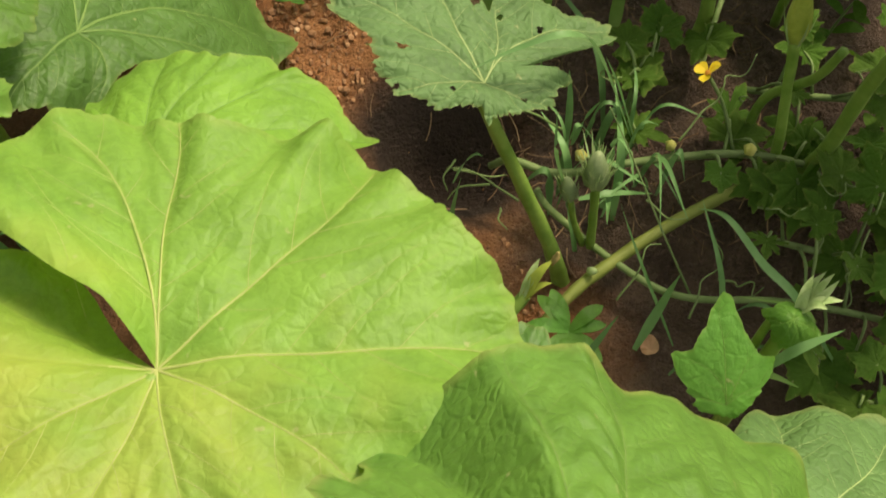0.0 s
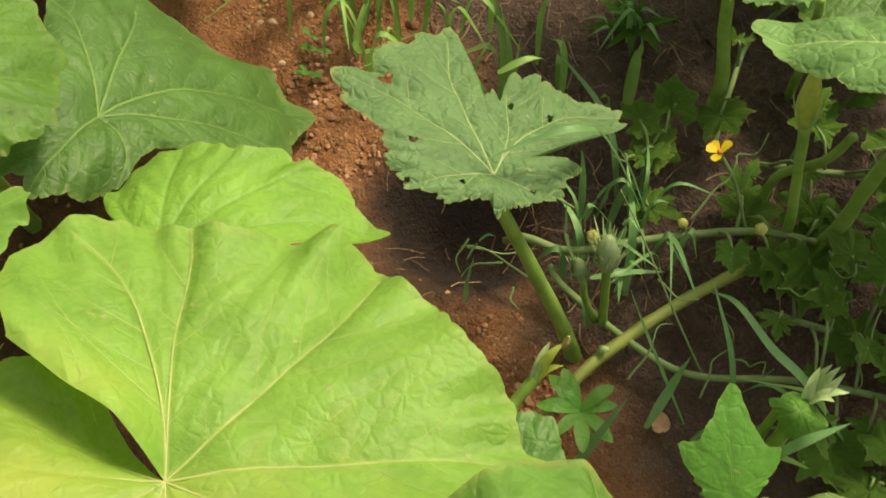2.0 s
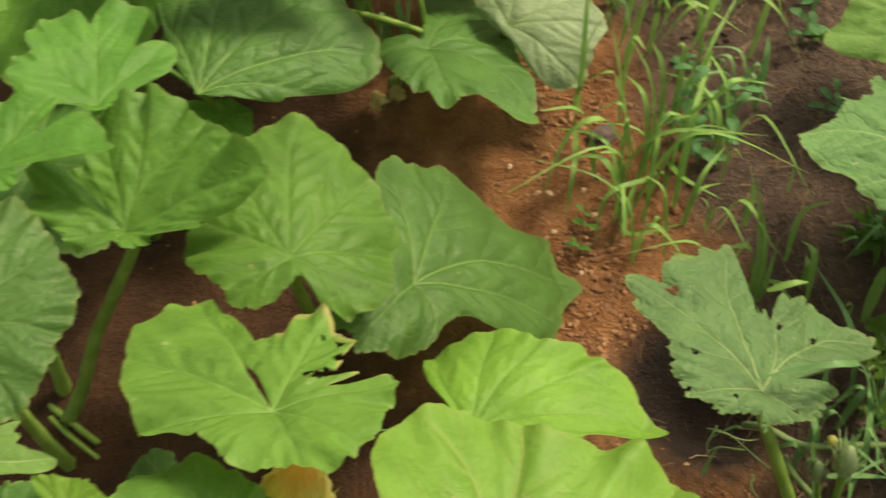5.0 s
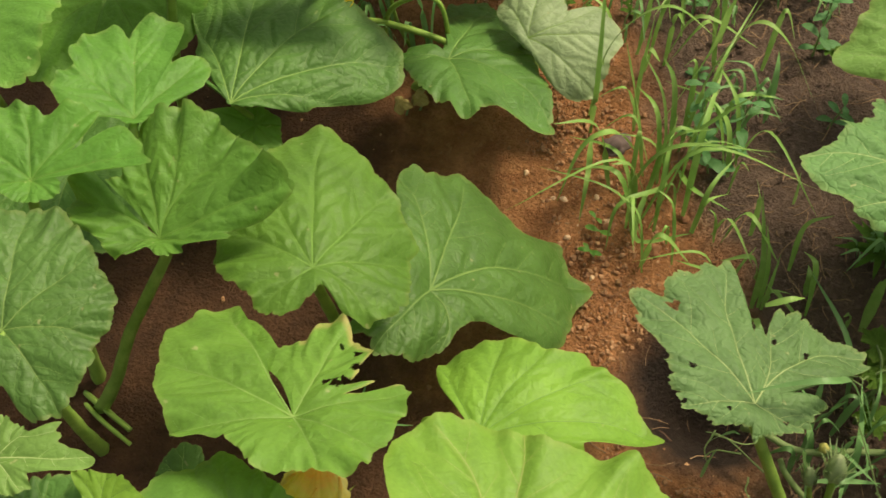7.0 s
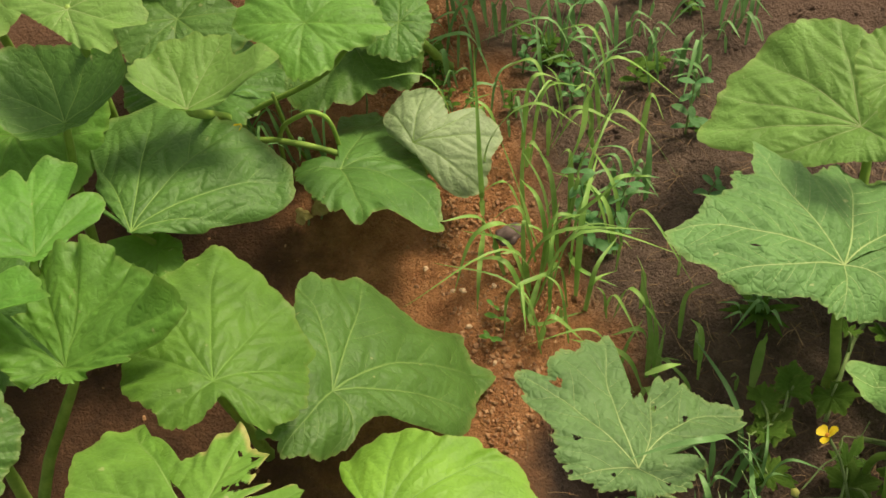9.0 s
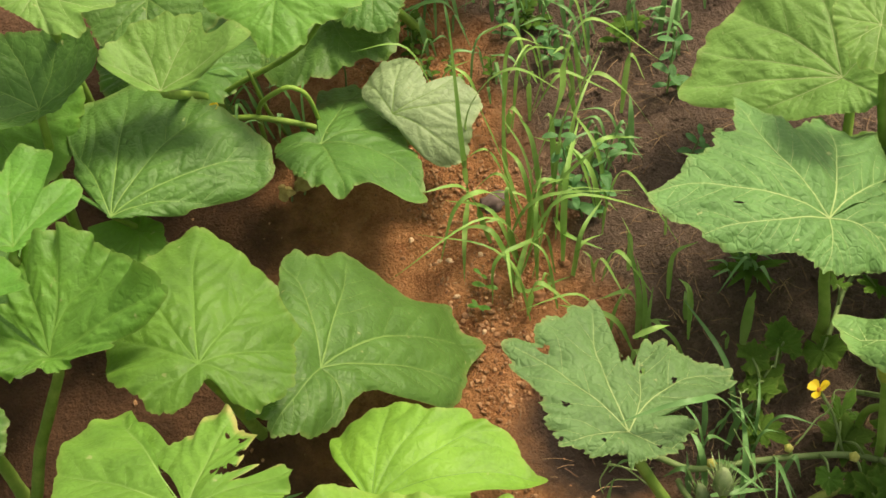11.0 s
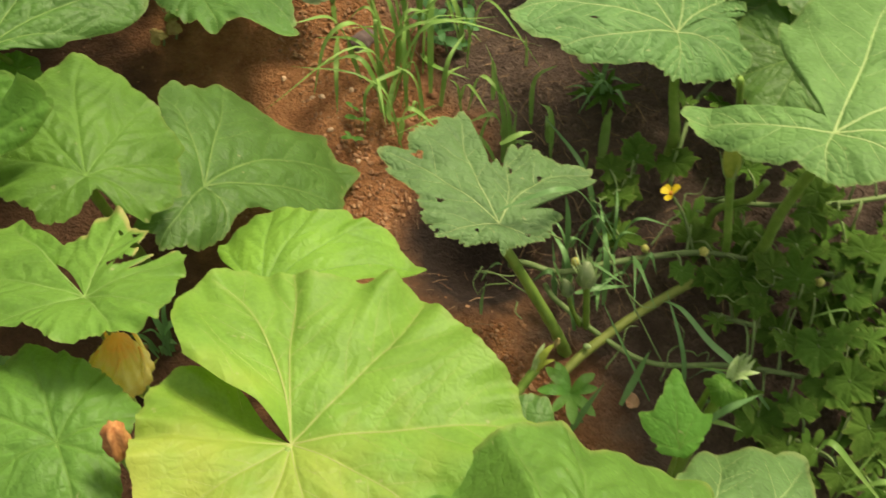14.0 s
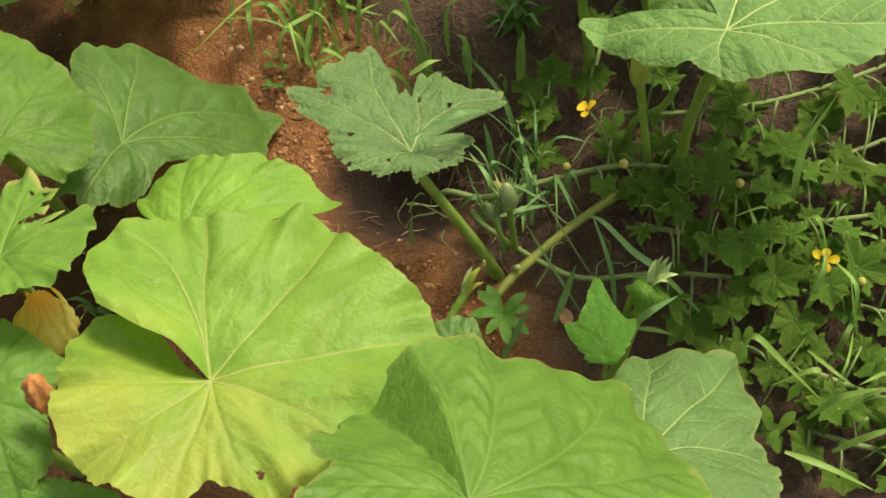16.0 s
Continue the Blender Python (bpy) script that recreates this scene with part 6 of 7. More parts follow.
def melon_flower(at, way, size, opening, label, foot):
    """Five rounded petals round a small centre; opening 0 closed, 1 flat."""
    ob = thing("melon_flower", foot, label, "flower", "melon flowers")
    pose_ = aim(at, way)
    for j in range(5):
        a = 2 * math.pi * j / 5 + 0.3 + 0.22 * math.sin(j * 2.7)
        w = Vector((math.cos(a), math.sin(a), 0))
        s = w.cross(UP)
        open_ = min(1.0, max(0.1, opening + 0.16 * math.sin(j * 3.9 + 1.0)))
        rows = []
        for f, wd in ((0.05, 0.10), (0.35, 0.42), (0.65, 0.58), (0.88, 0.46), (1.0, 0.18)):
            c = w * (size * f * (0.35 + 0.65 * open_)) + UP * (size * f * (1 - open_) * 0.9 + 0.12 * size * math.sin(f * 3))
            rows.append([c - s * wd * size * 0.56 + UP * size * 0.08, c, c + s * wd * size * 0.56 + UP * size * 0.08])
        verts = [v for r in rows for v in r]
        faces = [(3 * i + k, 3 * i + k + 1, 3 * i + k + 4, 3 * i + k + 3) for i in range(4) for k in (0, 1)]
        part("petal", mesh_from("petal", verts, faces, M_PETAL), ob, m=pose_)
    part("centre", lathe("centre", [(0.10 * size, 0), (0.20 * size, 0.15 * size), (0.1 * size, 0.3 * size)], M_WILT_ORANGE, 8), ob, m=pose_)
    part("stalk", tube("stalk", (foot, Vector(foot).lerp(Vector(at), 0.6) + Vector((0.004, 0.002, 0)), at), (0.0018, 0.0016, 0.0018), M_THIN, foot, sides=5, n=4), ob)


melon_flower((0.359, 0.096, 0.088), (-0.35, 0.25, 0.8), 0.0150, 0.60, "half-open yellow melon flower on a leaning stalk", (0.385, 0.048, 0.045))
melon_flower((0.571, -0.099, 0.085), (-0.2, -0.6, 0.8), 0.0145, 0.95, "open five-petalled bright yellow melon flower", (0.575, -0.090, 0.03))
melon_flower((-0.264, 0.334, 0.215), (0.2, -0.5, 0.8), 0.0080, 0.3, "small orange-yellow flower peeping over a leaf", (-0.262, 0.345, 0.12))

# ---- grass and small weeds ----
GRASS_A = (
    (((-0.018, 0.373, -0.000), (-0.013, 0.362, 0.130), (-0.019, 0.419, 0.270)), 0.0090),
    (((0.081, 0.364, 0.000), (0.099, 0.348, 0.170), (0.126, 0.335, 0.270), (0.158, 0.324, 0.270), (0.202, 0.334, 0.170)), 0.0100),
    (((-0.024, 0.396, 0.000), (-0.004, 0.385, 0.150), (0.047, 0.368, 0.240), (0.101, 0.370, 0.200)), 0.0090),
    (((0.043, 0.363, 0.000), (0.027, 0.363, 0.100), (0.013, 0.352, 0.200)), 0.0100),
    (((0.049, 0.381, 0.000), (0.096, 0.354, 0.200), (0.106, 0.330, 0.300), (0.132, 0.321, 0.370), (0.196, 0.331, 0.300)), 0.0090),
    (((0.029, 0.384, 0.000), (0.028, 0.395, 0.080), (0.035, 0.406, 0.180)), 0.0080),
    (((0.038, 0.345, 0.020), (0.016, 0.298, 0.120), (-0.014, 0.281, 0.110), (-0.033, 0.248, 0.050)), 0.0100),
)
GRASS_A_LOW = (
    (((0.077, 0.336, 0.050), (0.099, 0.317, 0.120), (0.146, 0.327, 0.180)), 0.0120),
    (((0.084, 0.372, 0.020), (0.085, 0.379, 0.080), (0.083, 0.385, 0.140), (0.072, 0.386, 0.130)), 0.0100),
    (((0.059, 0.329, 0.000), (0.054, 0.231, 0.030), (0.110, 0.237, 0.050)), 0.0090),
    (((0.074, 0.317, 0.020), (0.070, 0.271, 0.070), (0.032, 0.237, 0.080), (0.025, 0.215, 0.020)), 0.0090),
    (((-0.014, 0.353, 0.020), (-0.005, 0.268, 0.080), (-0.007, 0.237, 0.030)), 0.0090),
    (((0.085, 0.346, 0.000), (0.103, 0.291, 0.050), (0.146, 0.278, 0.040)), 0.0090),
    (((0.052, 0.345, 0.000), (0.031, 0.339, 0.100), (0.018, 0.325, 0.160), (-0.015, 0.323, 0.130)), 0.0080),
    (((0.090, 0.370, 0.000), (0.111, 0.381, 0.150), (0.137, 0.356, 0.300)), 0.0060),
)
GRASS_B = (
    (((0.172, 0.273, 0.000), (0.173, 0.287, 0.050), (0.163, 0.284, 0.100)), 0.0090),
    (((0.183, 0.187, 0.000), (0.184, 0.210, 0.060), (0.168, 0.251, 0.130)), 0.0100),
    (((0.190, 0.188, -0.000), (0.190, 0.216, 0.050), (0.179, 0.235, 0.100)), 0.0080),
    (((0.193, 0.188, 0.000), (0.194, 0.189, 0.050), (0.198, 0.213, 0.080)), 0.0070),
    (((0.177, 0.089, 0.200), (0.197, 0.094, 0.210), (0.210, 0.103, 0.200)), 0.0090),
)
GRASS_C = (
    (((0.216, 0.239, 0.000), (0.219, 0.255, 0.070), (0.244, 0.262, 0.090)), 0.0080),
    (((0.238, 0.190, 0.000), (0.237, 0.205, 0.050), (0.233, 0.209, 0.090)), 0.0060),
    (((0.212, 0.320, 0.000), (0.212, 0.324, 0.030), (0.210, 0.327, 0.060)), 0.0050),
    (((0.295, 0.186, 0.000), (0.298, 0.202, 0.060), (0.301, 0.206, 0.090)), 0.0160),
)
GRASS_D = (
    (((0.309, 0.067, 0.020), (0.257, 0.029, 0.200), (0.230, -0.003, 0.270), (0.196, -0.011, 0.265), (0.163, -0.020, 0.250)), 0.0100),
    (((0.257, -0.030, 0.020), (0.251, -0.005, 0.050), (0.242, -0.011, 0.090), (0.230, -0.019, 0.150), (0.224, -0.027, 0.220)), 0.0100),
    (((0.255, -0.010, 0.070), (0.282, -0.004, 0.070), (0.317, 0.008, 0.050)), 0.0090),
    (((0.331, -0.109, 0.020), (0.293, -0.070, 0.100), (0.274, -0.056, 0.150)), 0.0040),
    (((0.280, 0.064, 0.020), (0.254, 0.038, 0.100), (0.247, 0.034, 0.080)), 0.0080),
)
GRASS_D_LOW = (
    (((0.257, 0.069, 0.020), (0.261, 0.061, 0.070), (0.271, 0.061, 0.100)), 0.0090),
    (((0.311, 0.065, 0.020), (0.282, 0.057, 0.120), (0.260, 0.033, 0.200)), 0.0110),
    (((0.254, 0.081, 0.000), (0.251, 0.083, 0.060), (0.247, 0.089, 0.100)), 0.0100),
    (((0.159, 0.024, 0.030), (0.166, 0.012, 0.080), (0.174, 0.009, 0.100), (0.180, 0.008, 0.100)), 0.0060),
    (((0.158, -0.002, 0.000), (0.159, -0.002, 0.040), (0.164, -0.000, 0.080)), 0.0060),
)
GRASS_E = (
    (((0.450, -0.122, 0.030), (0.405, -0.103, 0.100), (0.378, -0.086, 0.120), (0.351, -0.061, 0.140), (0.337, -0.037, 0.110)), 0.0110),
    (((0.358, -0.173, 0.100), (0.373, -0.179, 0.180), (0.403, -0.170, 0.200)), 0.0130),
    (((0.301, -0.113, 0.020), (0.317, -0.092, 0.060), (0.324, -0.086, 0.100)), 0.0110),
    (((0.242, -0.151, 0.020), (0.262, -0.132, 0.060), (0.279, -0.116, 0.090)), 0.0100),
)
GRASS_F = (
    (((0.558, -0.023, 0.050), (0.564, 0.008, 0.120), (0.584, 0.022, 0.200)), 0.0110),
    (((0.555, -0.060, 0.100), (0.560, -0.075, 0.130), (0.574, -0.090, 0.090)), 0.0090),
    (((0.545, -0.147, 0.040), (0.560, -0.123, 0.100), (0.567, -0.098, 0.110)), 0.0090),
    (((0.469, -0.192, 0.100), (0.476, -0.194, 0.140), (0.503, -0.217, 0.120), (0.552, -0.238, 0.050)), 0.0100),
    (((0.528, -0.253, 0.060), (0.547, -0.253, 0.120), (0.587, -0.253, 0.140)), 0.0100),
)
GRASS_F_LOW = (
    (((0.545, -0.287, 0.060), (0.564, -0.292, 0.120), (0.591, -0.290, 0.140)), 0.0110),
    (((0.382, -0.136, 0.040), (0.399, -0.144, 0.050), (0.419, -0.148, 0.040)), 0.0080),
    (((0.487, -0.299, 0.120), (0.524, -0.318, 0.120), (0.565, -0.337, 0.100)), 0.0090),
    (((0.610, -0.167, 0.000), (0.585, -0.144, 0.100), (0.559, -0.140, 0.200)), 0.0070),
    (((0.545, -0.180, 0.050), (0.559, -0.216, 0.080), (0.586, -0.225, 0.050)), 0.0060),
)


def grass_clump(rows, at, label, material, extra=0, spread=0.03, tall=0.12, seed=0):
    ob = thing("grass_clump", at, label, "grass", "grass clumps")
    rng = random.Random(seed)
    for pts, w in rows:
        part("blade", strip("blade", pts, w * 0.72, material, at, n=8, twist=rng.uniform(-0.7, 0.7)), ob)
    for _ in range(extra):
        a, d = rng.uniform(0, 6.283), spread * math.sqrt(rng.random())
        x, y = at[0] + d * math.cos(a), at[1] + d * math.sin(a)
        h = tall * rng.uniform(0.45, 1.1)
        lean = rng.uniform(0.15, 1.0) * h
        b = rng.uniform(0, 6.283)
        tip = h * rng.uniform(0.35, 1.0)
        z = ground_height(x, y)
        pts = ((x, y, z), (x + 0.3 * lean * math.cos(b), y + 0.3 * lean * math.sin(b), z + 0.75 * h),
               (x + lean * math.cos(b), y + lean * math.sin(b), z + tip))
        part("blade", strip("blade", pts, rng.uniform(0.0028, 0.0078), material, at, n=6, twist=rng.uniform(-1, 1)), ob)
    return ob


grass_clump(GRASS_A + GRASS_A_LOW, (0.055, 0.285, 0.0), "tall arching clump of broad-bladed grass on soil", M_GRASS, 16, 0.050, 0.19, 1)
grass_clump(GRASS_B, (0.170, 0.190, 0.0), "sparse upright grass behind a torn leaf", M_GRASS, 8, 0.035, 0.09, 2)
grass_clump(GRASS_C, (0.250, 0.230, 0.0), "single short grass blades on dark soil", M_GRASS, 4, 0.08, 0.07, 3)
grass_clump(GRASS_D + GRASS_D_LOW, (0.275, 0.045, 0.0), "tangled blue-green grass beside a pumpkin stalk", M_GRASS_BLUE, 22, 0.055, 0.12, 4)
grass_clump(GRASS_E, (0.360, -0.130, 0.0), "loose broad grass blades round a shoot", M_GRASS_BLUE, 6, 0.06, 0.09, 5)
grass_clump(GRASS_F + GRASS_F_LOW, (0.560, -0.160, 0.0), "scattered long grass blades among melon leaves", M_GRASS, 14, 0.14, 0.14, 6)
grass_clump((), (0.100, 0.250, 0.0), "short drooping grass at the edge of red soil", M_GRASS, 12, 0.055, 0.13, 7)
grass_clump((), (0.110, 0.340, 0.0), "medium grass clump on dark soil", M_GRASS, 10, 0.05, 0.17, 8)
grass_clump((), (0.150, 0.420, 0.0), "fine drooping grass clump on dark soil", M_GRASS_BLUE, 12, 0.03, 0.11, 9)
grass_clump((), (0.090, 0.500, 0.0), "tall loose grass at the back of the bed", M_GRASS, 10, 0.07, 0.17, 10)
grass_clump((), (-0.020, 0.470, 0.0), "tall grass growing beside a pale leaf", M_GRASS, 8, 0.05, 0.17, 11)
grass_clump((), (0.000, 0.600, 0.0), "dense grass behind the pumpkin patch", M_GRASS_BLUE, 22, 0.10, 0.12, 12)
grass_clump((), (0.300, 0.275, 0.0), "low leafy weed tuft on dark soil", M_GRASS_BLUE, 12, 0.02, 0.075, 13)
grass_clump((), (-0.180, -0.047, 0.0), "small pale grass tuft in shade", M_GRASS_BLUE, 10, 0.010, 0.07, 14)
grass_clump((), (0.640, -0.230, 0.0), "long grass at the edge of melon leaves", M_GRASS, 18, 0.09, 0.15, 15)
grass_clump((), (-0.280, 0.430, 0.0), "thin pale grass in the shade of leaves", M_GRASS_BLUE, 16, 0.08, 0.16, 16)


for k, (gx_, gy_) in enumerate(((0.03, 0.66), (0.09, 0.60), (0.14, 0.68), (0.20, 0.62), (-0.07, 0.66), (-0.10, 0.57), (0.26, 0.70))):
    grass_clump((), (gx_, gy_, 0.0), "dense dark grass behind the pumpkin patch", M_GRASS_BLUE, 13, 0.05, 0.10, 40 + k)


def herb(at, height, pairs, size, label, seed, rosette=False, material=None, broad=True, wide=0.42):
    rng = random.Random(seed)
    ob = thing("herb", at, label, "weed", "small weeds")
    material = material or M_HERB
    lean = Vector((rng.uniform(-0.02, 0.02), rng.uniform(-0.02, 0.02), 0))
    base = Vector(at)
    if height > 0.02:
        part("stem", tube("stem", (base, base + lean * 0.4 + UP * height * 0.5, base + lean + UP * height), (0.0016, 0.0013, 0.0008), M_THIN, at, sides=5), ob)
    for j in range(pairs):
        f = 1.0 if rosette else (j + 1) / pairs
        for k in (0, 1):
            a = j * 2.4 + k * math.pi + rng.uniform(-0.3, 0.3)
            w = Vector((math.cos(a), math.sin(a), 0))
            p = base + lean * f + UP * height * f
            ln = size * rng.uniform(0.75, 1.1) * (1.1 - 0.35 * f if not rosette else 1)
            up = rng.uniform(0.1, 0.6)
            part("leaf", strip("leaf", (p, p + w * ln * 0.5 + UP * ln * up * 0.5, p + w * ln + UP * ln * up * 0.35), ln * (wide if broad else 0.22), material, at, n=6, fold=0.2, blunt=broad), ob)


herb((0.262, -0.126, 0.005), 0.045, 6, 0.034, "small fleshy-leaved green weed rosette on red soil", 1, True, M_FRESH, True, 0.34)
herb((0.130, 0.365, 0.0), 0.09, 5, 0.030, "blue-green leafy weed beside grass", 2)
herb((0.118, 0.345, 0.0), 0.06, 4, 0.032, "blue-green leafy weed beside grass", 3)
herb((0.105, 0.375, 0.0), 0.14, 5, 0.026, "thin upright weed among grass", 4)
herb((0.213, 0.525, 0.0), 0.09, 5, 0.026, "grey-green weed sprig at the edge of a leaf", 5)
herb((0.240, 0.430, 0.0), 0.03, 3, 0.022, "tiny weed seedling on dark soil", 6)
herb((0.310, 0.285, 0.0), 0.02, 6, 0.045, "low narrow-leaved weed rosette on dark soil", 7, True, M_WEED, False)
herb((0.020, 0.235, 0.0), 0.02, 2, 0.016, "tiny seedling on red soil", 8, False, M_FRESH)
herb((0.010, 0.222, 0.0), 0.015, 2, 0.014, "tiny seedling on red soil", 9, False, M_FRESH)
for j in range(30):
    herb((mrng.uniform(-0.12, 0.24), mrng.uniform(0.46, 0.80), 0.0), mrng.uniform(0.02, 0.07), 5, mrng.uniform(0.012, 0.024), "small green weed behind the grass", 20 + j, False,
         M_HERB if j % 4 == 0 else M_WEED)
for j in range(14):
    herb((mrng.uniform(0.44, 0.78), mrng.uniform(-0.30, 0.26), 0.0), mrng.uniform(0.03, 0.09), 4, 0.030, "leafy green weed among melon vines", 50 + j, False, M_WEED)

# ---- tendrils and rootlets ----
trng = random.Random(21)


def tendril(at, way, length, label, coil=0.012, turns=2.0, droop=0.0):
    ob = thing("tendril", at, label, "tendril", "tendrils")
    pts = []
    w = Vector(way).normalized()
    s = w.cross(UP).normalized()
    for i in range(9):
        f = i / 8
        c = coil * f * f
        pts.append(Vector(at) + w * length * f - UP * droop * f * f + s * c * math.sin(turns * 6.283 * f) + UP * c * (1 - math.cos(turns * 6.283 * f)))
    part("thread", tube("thread", pts, (0.0011, 0.0008, 0.0005), M_THIN, at, sides=5, n=5), ob)


for k in range(5):
    tendril((0.176 + trng.uniform(-0.03, 0.05), 0.000 + trng.uniform(-0.02, 0.03), 0.05 + trng.uniform(0, 0.05)),
            (trng.uniform(-1, 1), trng.uniform(-0.4, 0.6), trng.uniform(-0.6, 0.4)), trng.uniform(0.03, 0.07), "pale thin hanging rootlet under a torn leaf", 0.008, 0.6, 0.03)
for k in range(14):
    tendril((trng.uniform(0.24, 0.50), trng.uniform(-0.10, 0.12), 0.035 + trng.uniform(0, 0.04)),
            (trng.uniform(-1, 1), trng.uniform(-1, 1), trng.uniform(0.0, 0.9)), trng.uniform(0.03, 0.09), "thin curling green vine tendril", 0.010, trng.uniform(0.5, 2.5), 0.01)
tendril((0.345, -0.070, 0.03), (-0.55, 0.75, 0.75), 0.16, "long thin pale stem leaning across the vine", 0.004, 0.5)

# ---- soil litter ----
ICO_V = np.array([(-0.5257, 0, 0.8507), (0.5257, 0, 0.8507), (-0.5257, 0, -0.8507), (0.5257, 0, -0.8507), (0, 0.8507, 0.5257), (0, 0.8507, -0.5257),
                  (0, -0.8507, 0.5257), (0, -0.8507, -0.5257), (0.8507, 0.5257, 0), (-0.8507, 0.5257, 0), (0.8507, -0.5257, 0), (-0.8507, -0.5257, 0)])
ICO_F = ((0, 4, 1), (0, 9, 4), (9, 5, 4), (4, 5, 8), (4, 8, 1), (8, 10, 1), (8, 3, 10), (5, 3, 8), (5, 2, 3), (2, 7, 3), (7, 10, 3), (7, 6, 10),
         (7, 11, 6), (11, 0, 6), (0, 1, 6), (6, 1, 10), (9, 0, 11), (9, 11, 2), (9, 2, 5), (7, 2, 11))


def red_side(x, y):
    return x + 0.42 * y < 0.225


def scatter_grit(name, count, lo, hi, material, label, keep, seed):
    rng = np.random.RandomState(seed)
    verts, faces = [], []
    made = 0
    while made < count:
        x, y = rng.uniform(-0.7, 0.75), rng.uniform(-0.30, 0.75)
        if not keep(x, y, rng.rand()):
            continue
        r = lo + (hi - lo) * rng.rand() ** 3
        p = ICO_V * (r * rng.uniform(0.55, 1.25, 3)) * (1 + 0.25 * rng.randn(12, 1) * 0.6)
        o = len(verts)
        z = ground_height(x, y) + r * 0.1 + 0.001
        verts += [(q[0] + x, q[1] + y, q[2] + z) for q in p]
        faces += [tuple(o + k for k in f) for f in ICO_F]
        made += 1
    tagged(new(name, mesh_from(name, verts, faces, material, smooth=False)), label, "grit", kind="stuff")


scatter_grit("grit", 7500, 0.0006, 0.0036, M_STONE, "loose red-brown grit and small stones on soil",
             lambda x, y, k: red_side(x, y) and (k < 0.012 or (abs(x + 0.42 * y - 0.13) < 0.07 and math.hypot(x - 0.148, y - 0.07) > 0.09)), 3)
scatter_grit("crumbs", 2500, 0.0012, 0.0042, M_SOIL, "dark soil crumbs", lambda x, y, k: not red_side(x, y), 4)

srng = random.Random(5)
sv, sf = [], []
for _ in range(900):
    x, y = srng.uniform(0.05, 0.46), srng.uniform(-0.02, 0.62)
    if red_side(x, y) and srng.random() < 0.75:
        continue
    a, ln, w = srng.uniform(0, 6.283), srng.uniform(0.006, 0.034), srng.uniform(0.0002, 0.0006)
    bow = srng.uniform(-0.5, 0.5)
    o = len(sv)
    for k in range(4):
        f = k / 3
        px, py = x + ln * f * math.cos(a) - bow * ln * f * (1 - f) * math.sin(a), y + ln * f * math.sin(a) + bow * ln * f * (1 - f) * math.cos(a)
        pz = ground_height(px, py) + 0.005 + srng.uniform(0, 0.004)
        sv += [(px - w * math.sin(a), py + w * math.cos(a), pz), (px, py, pz + w), (px + w * math.sin(a), py - w * math.cos(a), pz)]
    for k in range(3):
        for j in (0, 1):
            sf.append((o + 3 * k + j, o + 3 * k + j + 1, o + 3 * k + j + 4, o + 3 * k + j + 3))
tagged(new("straw", mesh_from("straw", sv, sf, M_STRAW)), "thin dry straw and rootlets on dark soil", "straw", kind="stuff")


def stone(at, size, material, label, seed):
    bm = bmesh.new()
    bmesh.ops.create_icosphere(bm, subdivisions=3, radius=1.0)
    for v in bm.verts:
        k = 1 + 0.55 * noise.noise(v.co * 1.4 + Vector((seed, 0, 0))) + 0.08 * noise.noise(v.co * 5)
        v.co = Vector((v.co.x * size[0] * k, v.co.y * size[1] * k, v.co.z * size[2] * k))
    me = bpy.data.meshes.new("stone")
    bm.to_mesh(me)
    bm.free()
    me.materials.append(material)
    me.polygons.foreach_set("use_smooth", [True] * len(me.polygons))
    ob = new("stone", me)
    ob.matrix_basis = pose(at[0], at[1], ground_height(at[0], at[1]) + size[2] * 0.4, 0, 0, seed * 37)
    tagged(ob, label, "stone")


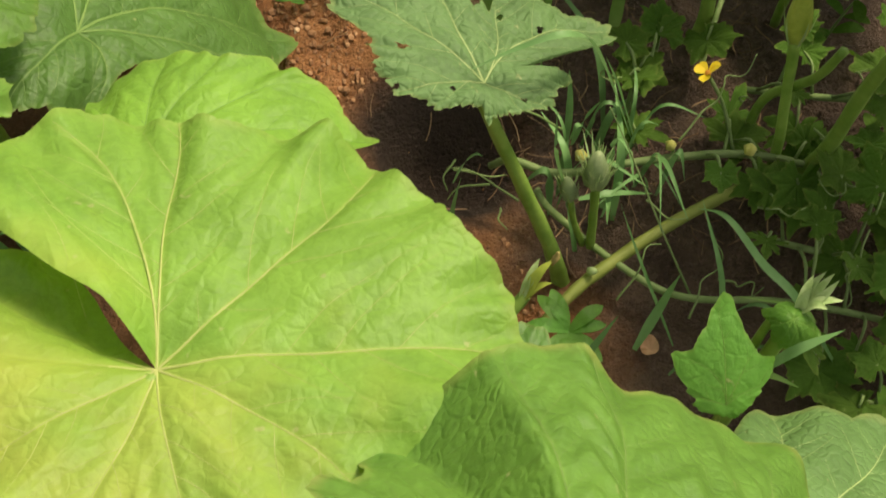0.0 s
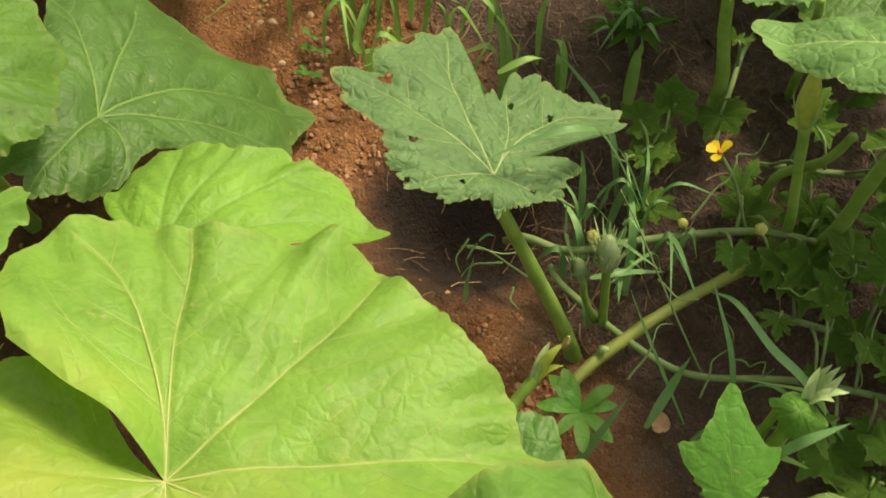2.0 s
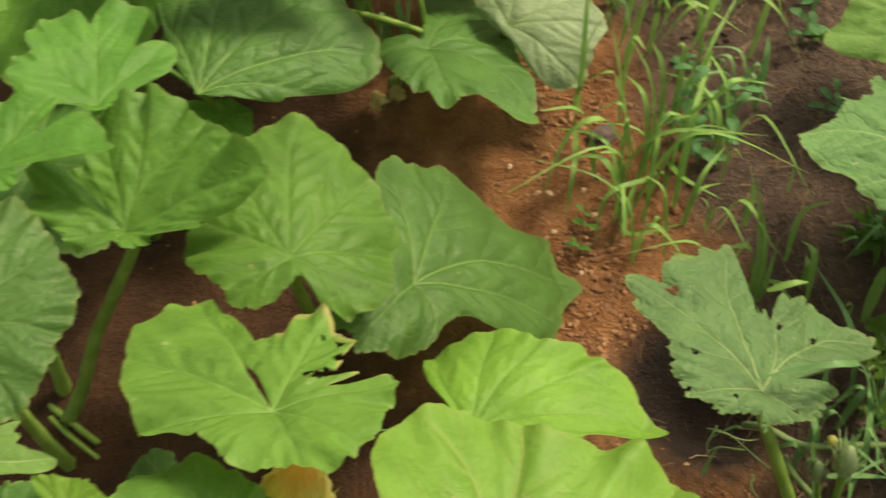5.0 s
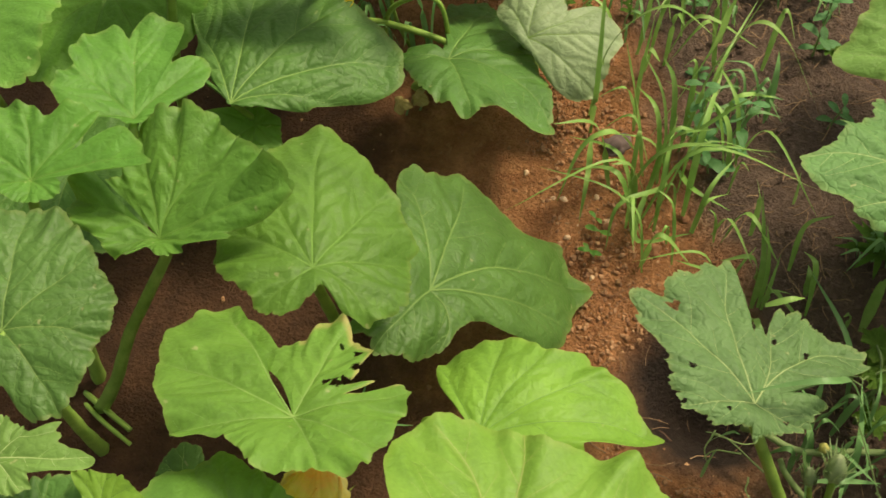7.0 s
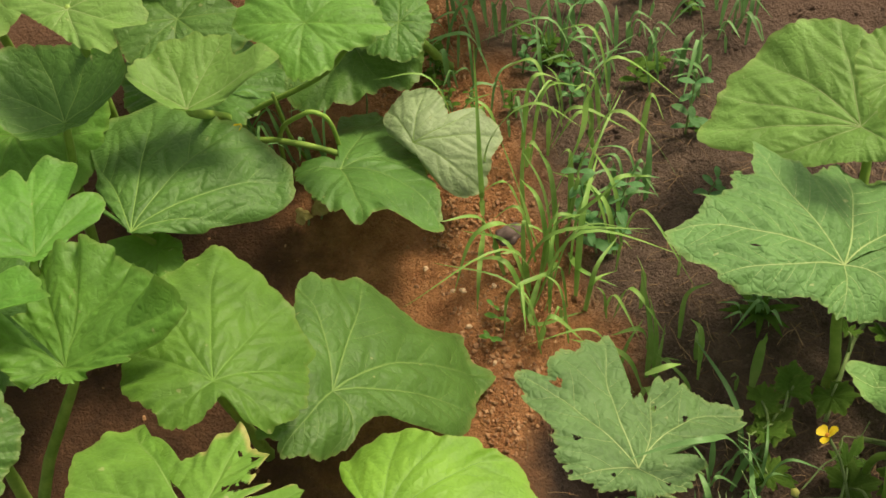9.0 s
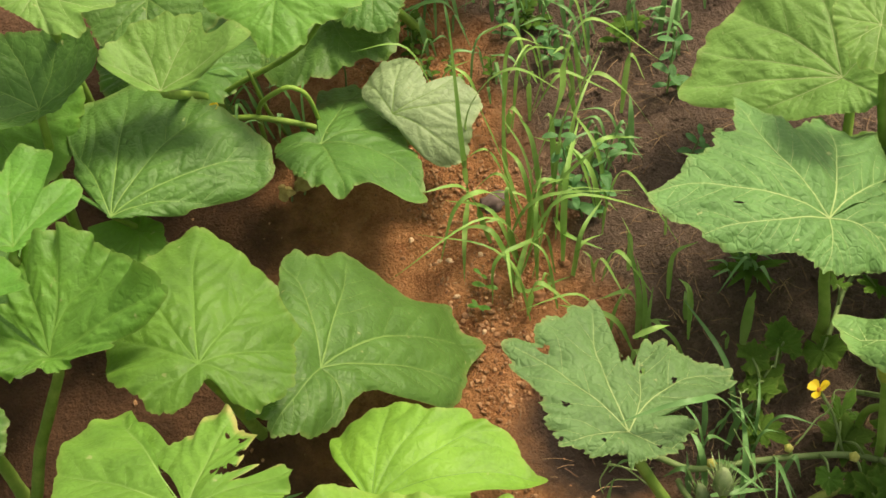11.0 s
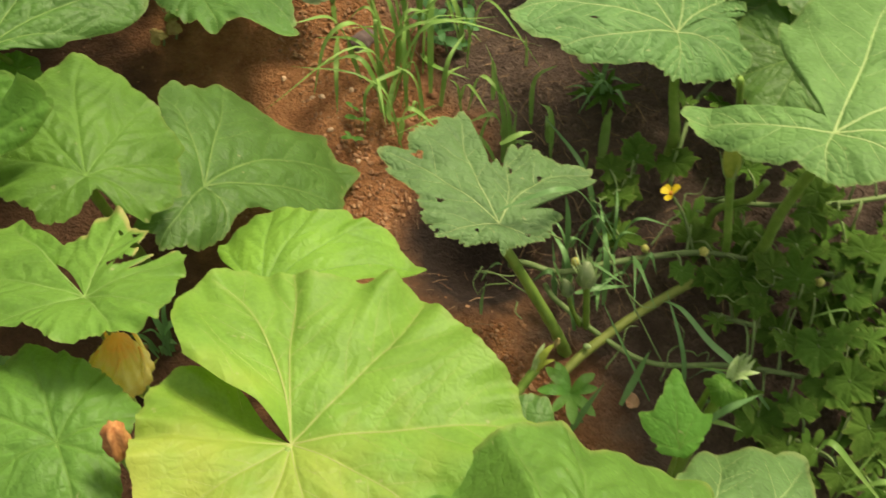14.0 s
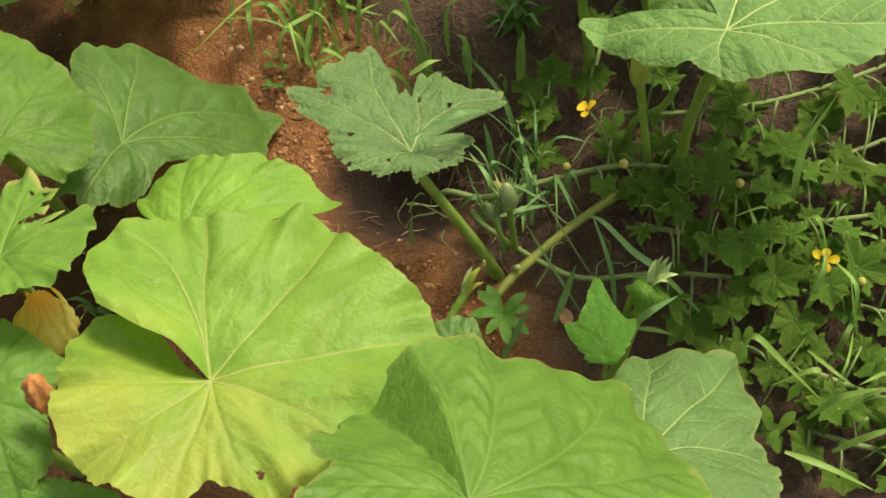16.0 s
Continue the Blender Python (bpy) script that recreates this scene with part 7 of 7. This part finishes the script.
stone((0.014, 0.358), (0.017, 0.011, 0.009), M_DARKSTONE, "dark grey stone half buried under grass", 1)
for k, (x, y, r) in enumerate(((-0.077, 0.305, 0.0050), (-0.030, 0.279, 0.0058), (-0.018, 0.235, 0.0050), (-0.042, 0.279, 0.0042), (0.017, 0.191, 0.0042),
                               (0.035, 0.025, 0.0050), (0.022, 0.045, 0.0040), (-0.010, 0.250, 0.0040), (0.020, 0.262, 0.0060), (0.004, 0.290, 0.0050))):
    stone((x, y), (r * 0.8, r * 0.62, r * 0.55), M_PEBBLE, "pale tan pebble on red soil", k + 3)
for k, (x, y, r) in enumerate(((0.035, 0.320, 0.0085), (0.025, 0.255, 0.0080), (0.075, 0.235, 0.0090), (0.10, 0.283, 0.0065))):
    stone((x, y), (r, r * 0.8, r * 0.6), M_CLOD, "reddish clod of dry earth beside grass", k + 20)

dl = thing("dead_leaf", (0.315, -0.108, 0.004), "curled pale brown dead leaf on soil", "leaf")
dm, dv = blade_meshes([0.012, 0.010, 0.008, 0.007, 0.006, 0.005, 0.004, 0.005, 0.006, 0.007, 0.008, 0.010], M_DEADLEAF, M_DEADLEAF, 77, angles=40, rings=6, cup=0.5,
                      wave=0.15, branches=1, vein_width=0.0006)
part("blade", dm, dl, m=leaf_pose((0.315, -0.108, 0.010), (0.2, 0.3), 100))
for k, (x, y, z) in enumerate(((-0.229, 0.354, 0.03), (-0.187, 0.532, 0.06), (-0.215, 0.365, 0.03))):
    wl_ = thing("wilted_leaf", (x, y, 0.0), "small yellowed wilted leaf in shade", "leaf")
    ym, yv = blade_meshes([0.015, 0.012, 0.010, 0.012, 0.008, 0.006, 0.004, 0.006, 0.009, 0.012, 0.010, 0.013], M_BROWNEDGE, M_BROWNEDGE, 90 + k, angles=60, rings=7, cup=-0.5,
                          wave=0.2, branches=2, vein_width=0.0008)
    part("blade", ym, wl_, m=leaf_pose((x, y, z), (0.3, 0.6), 250 + 40 * k))
    part("stalk", tube("stalk", ((x, y, 0), (x + 0.004, y, z * 0.6), (x, y, z)), (0.0015, 0.0012, 0.001), M_THIN, (x, y, 0), sides=5), wl_)
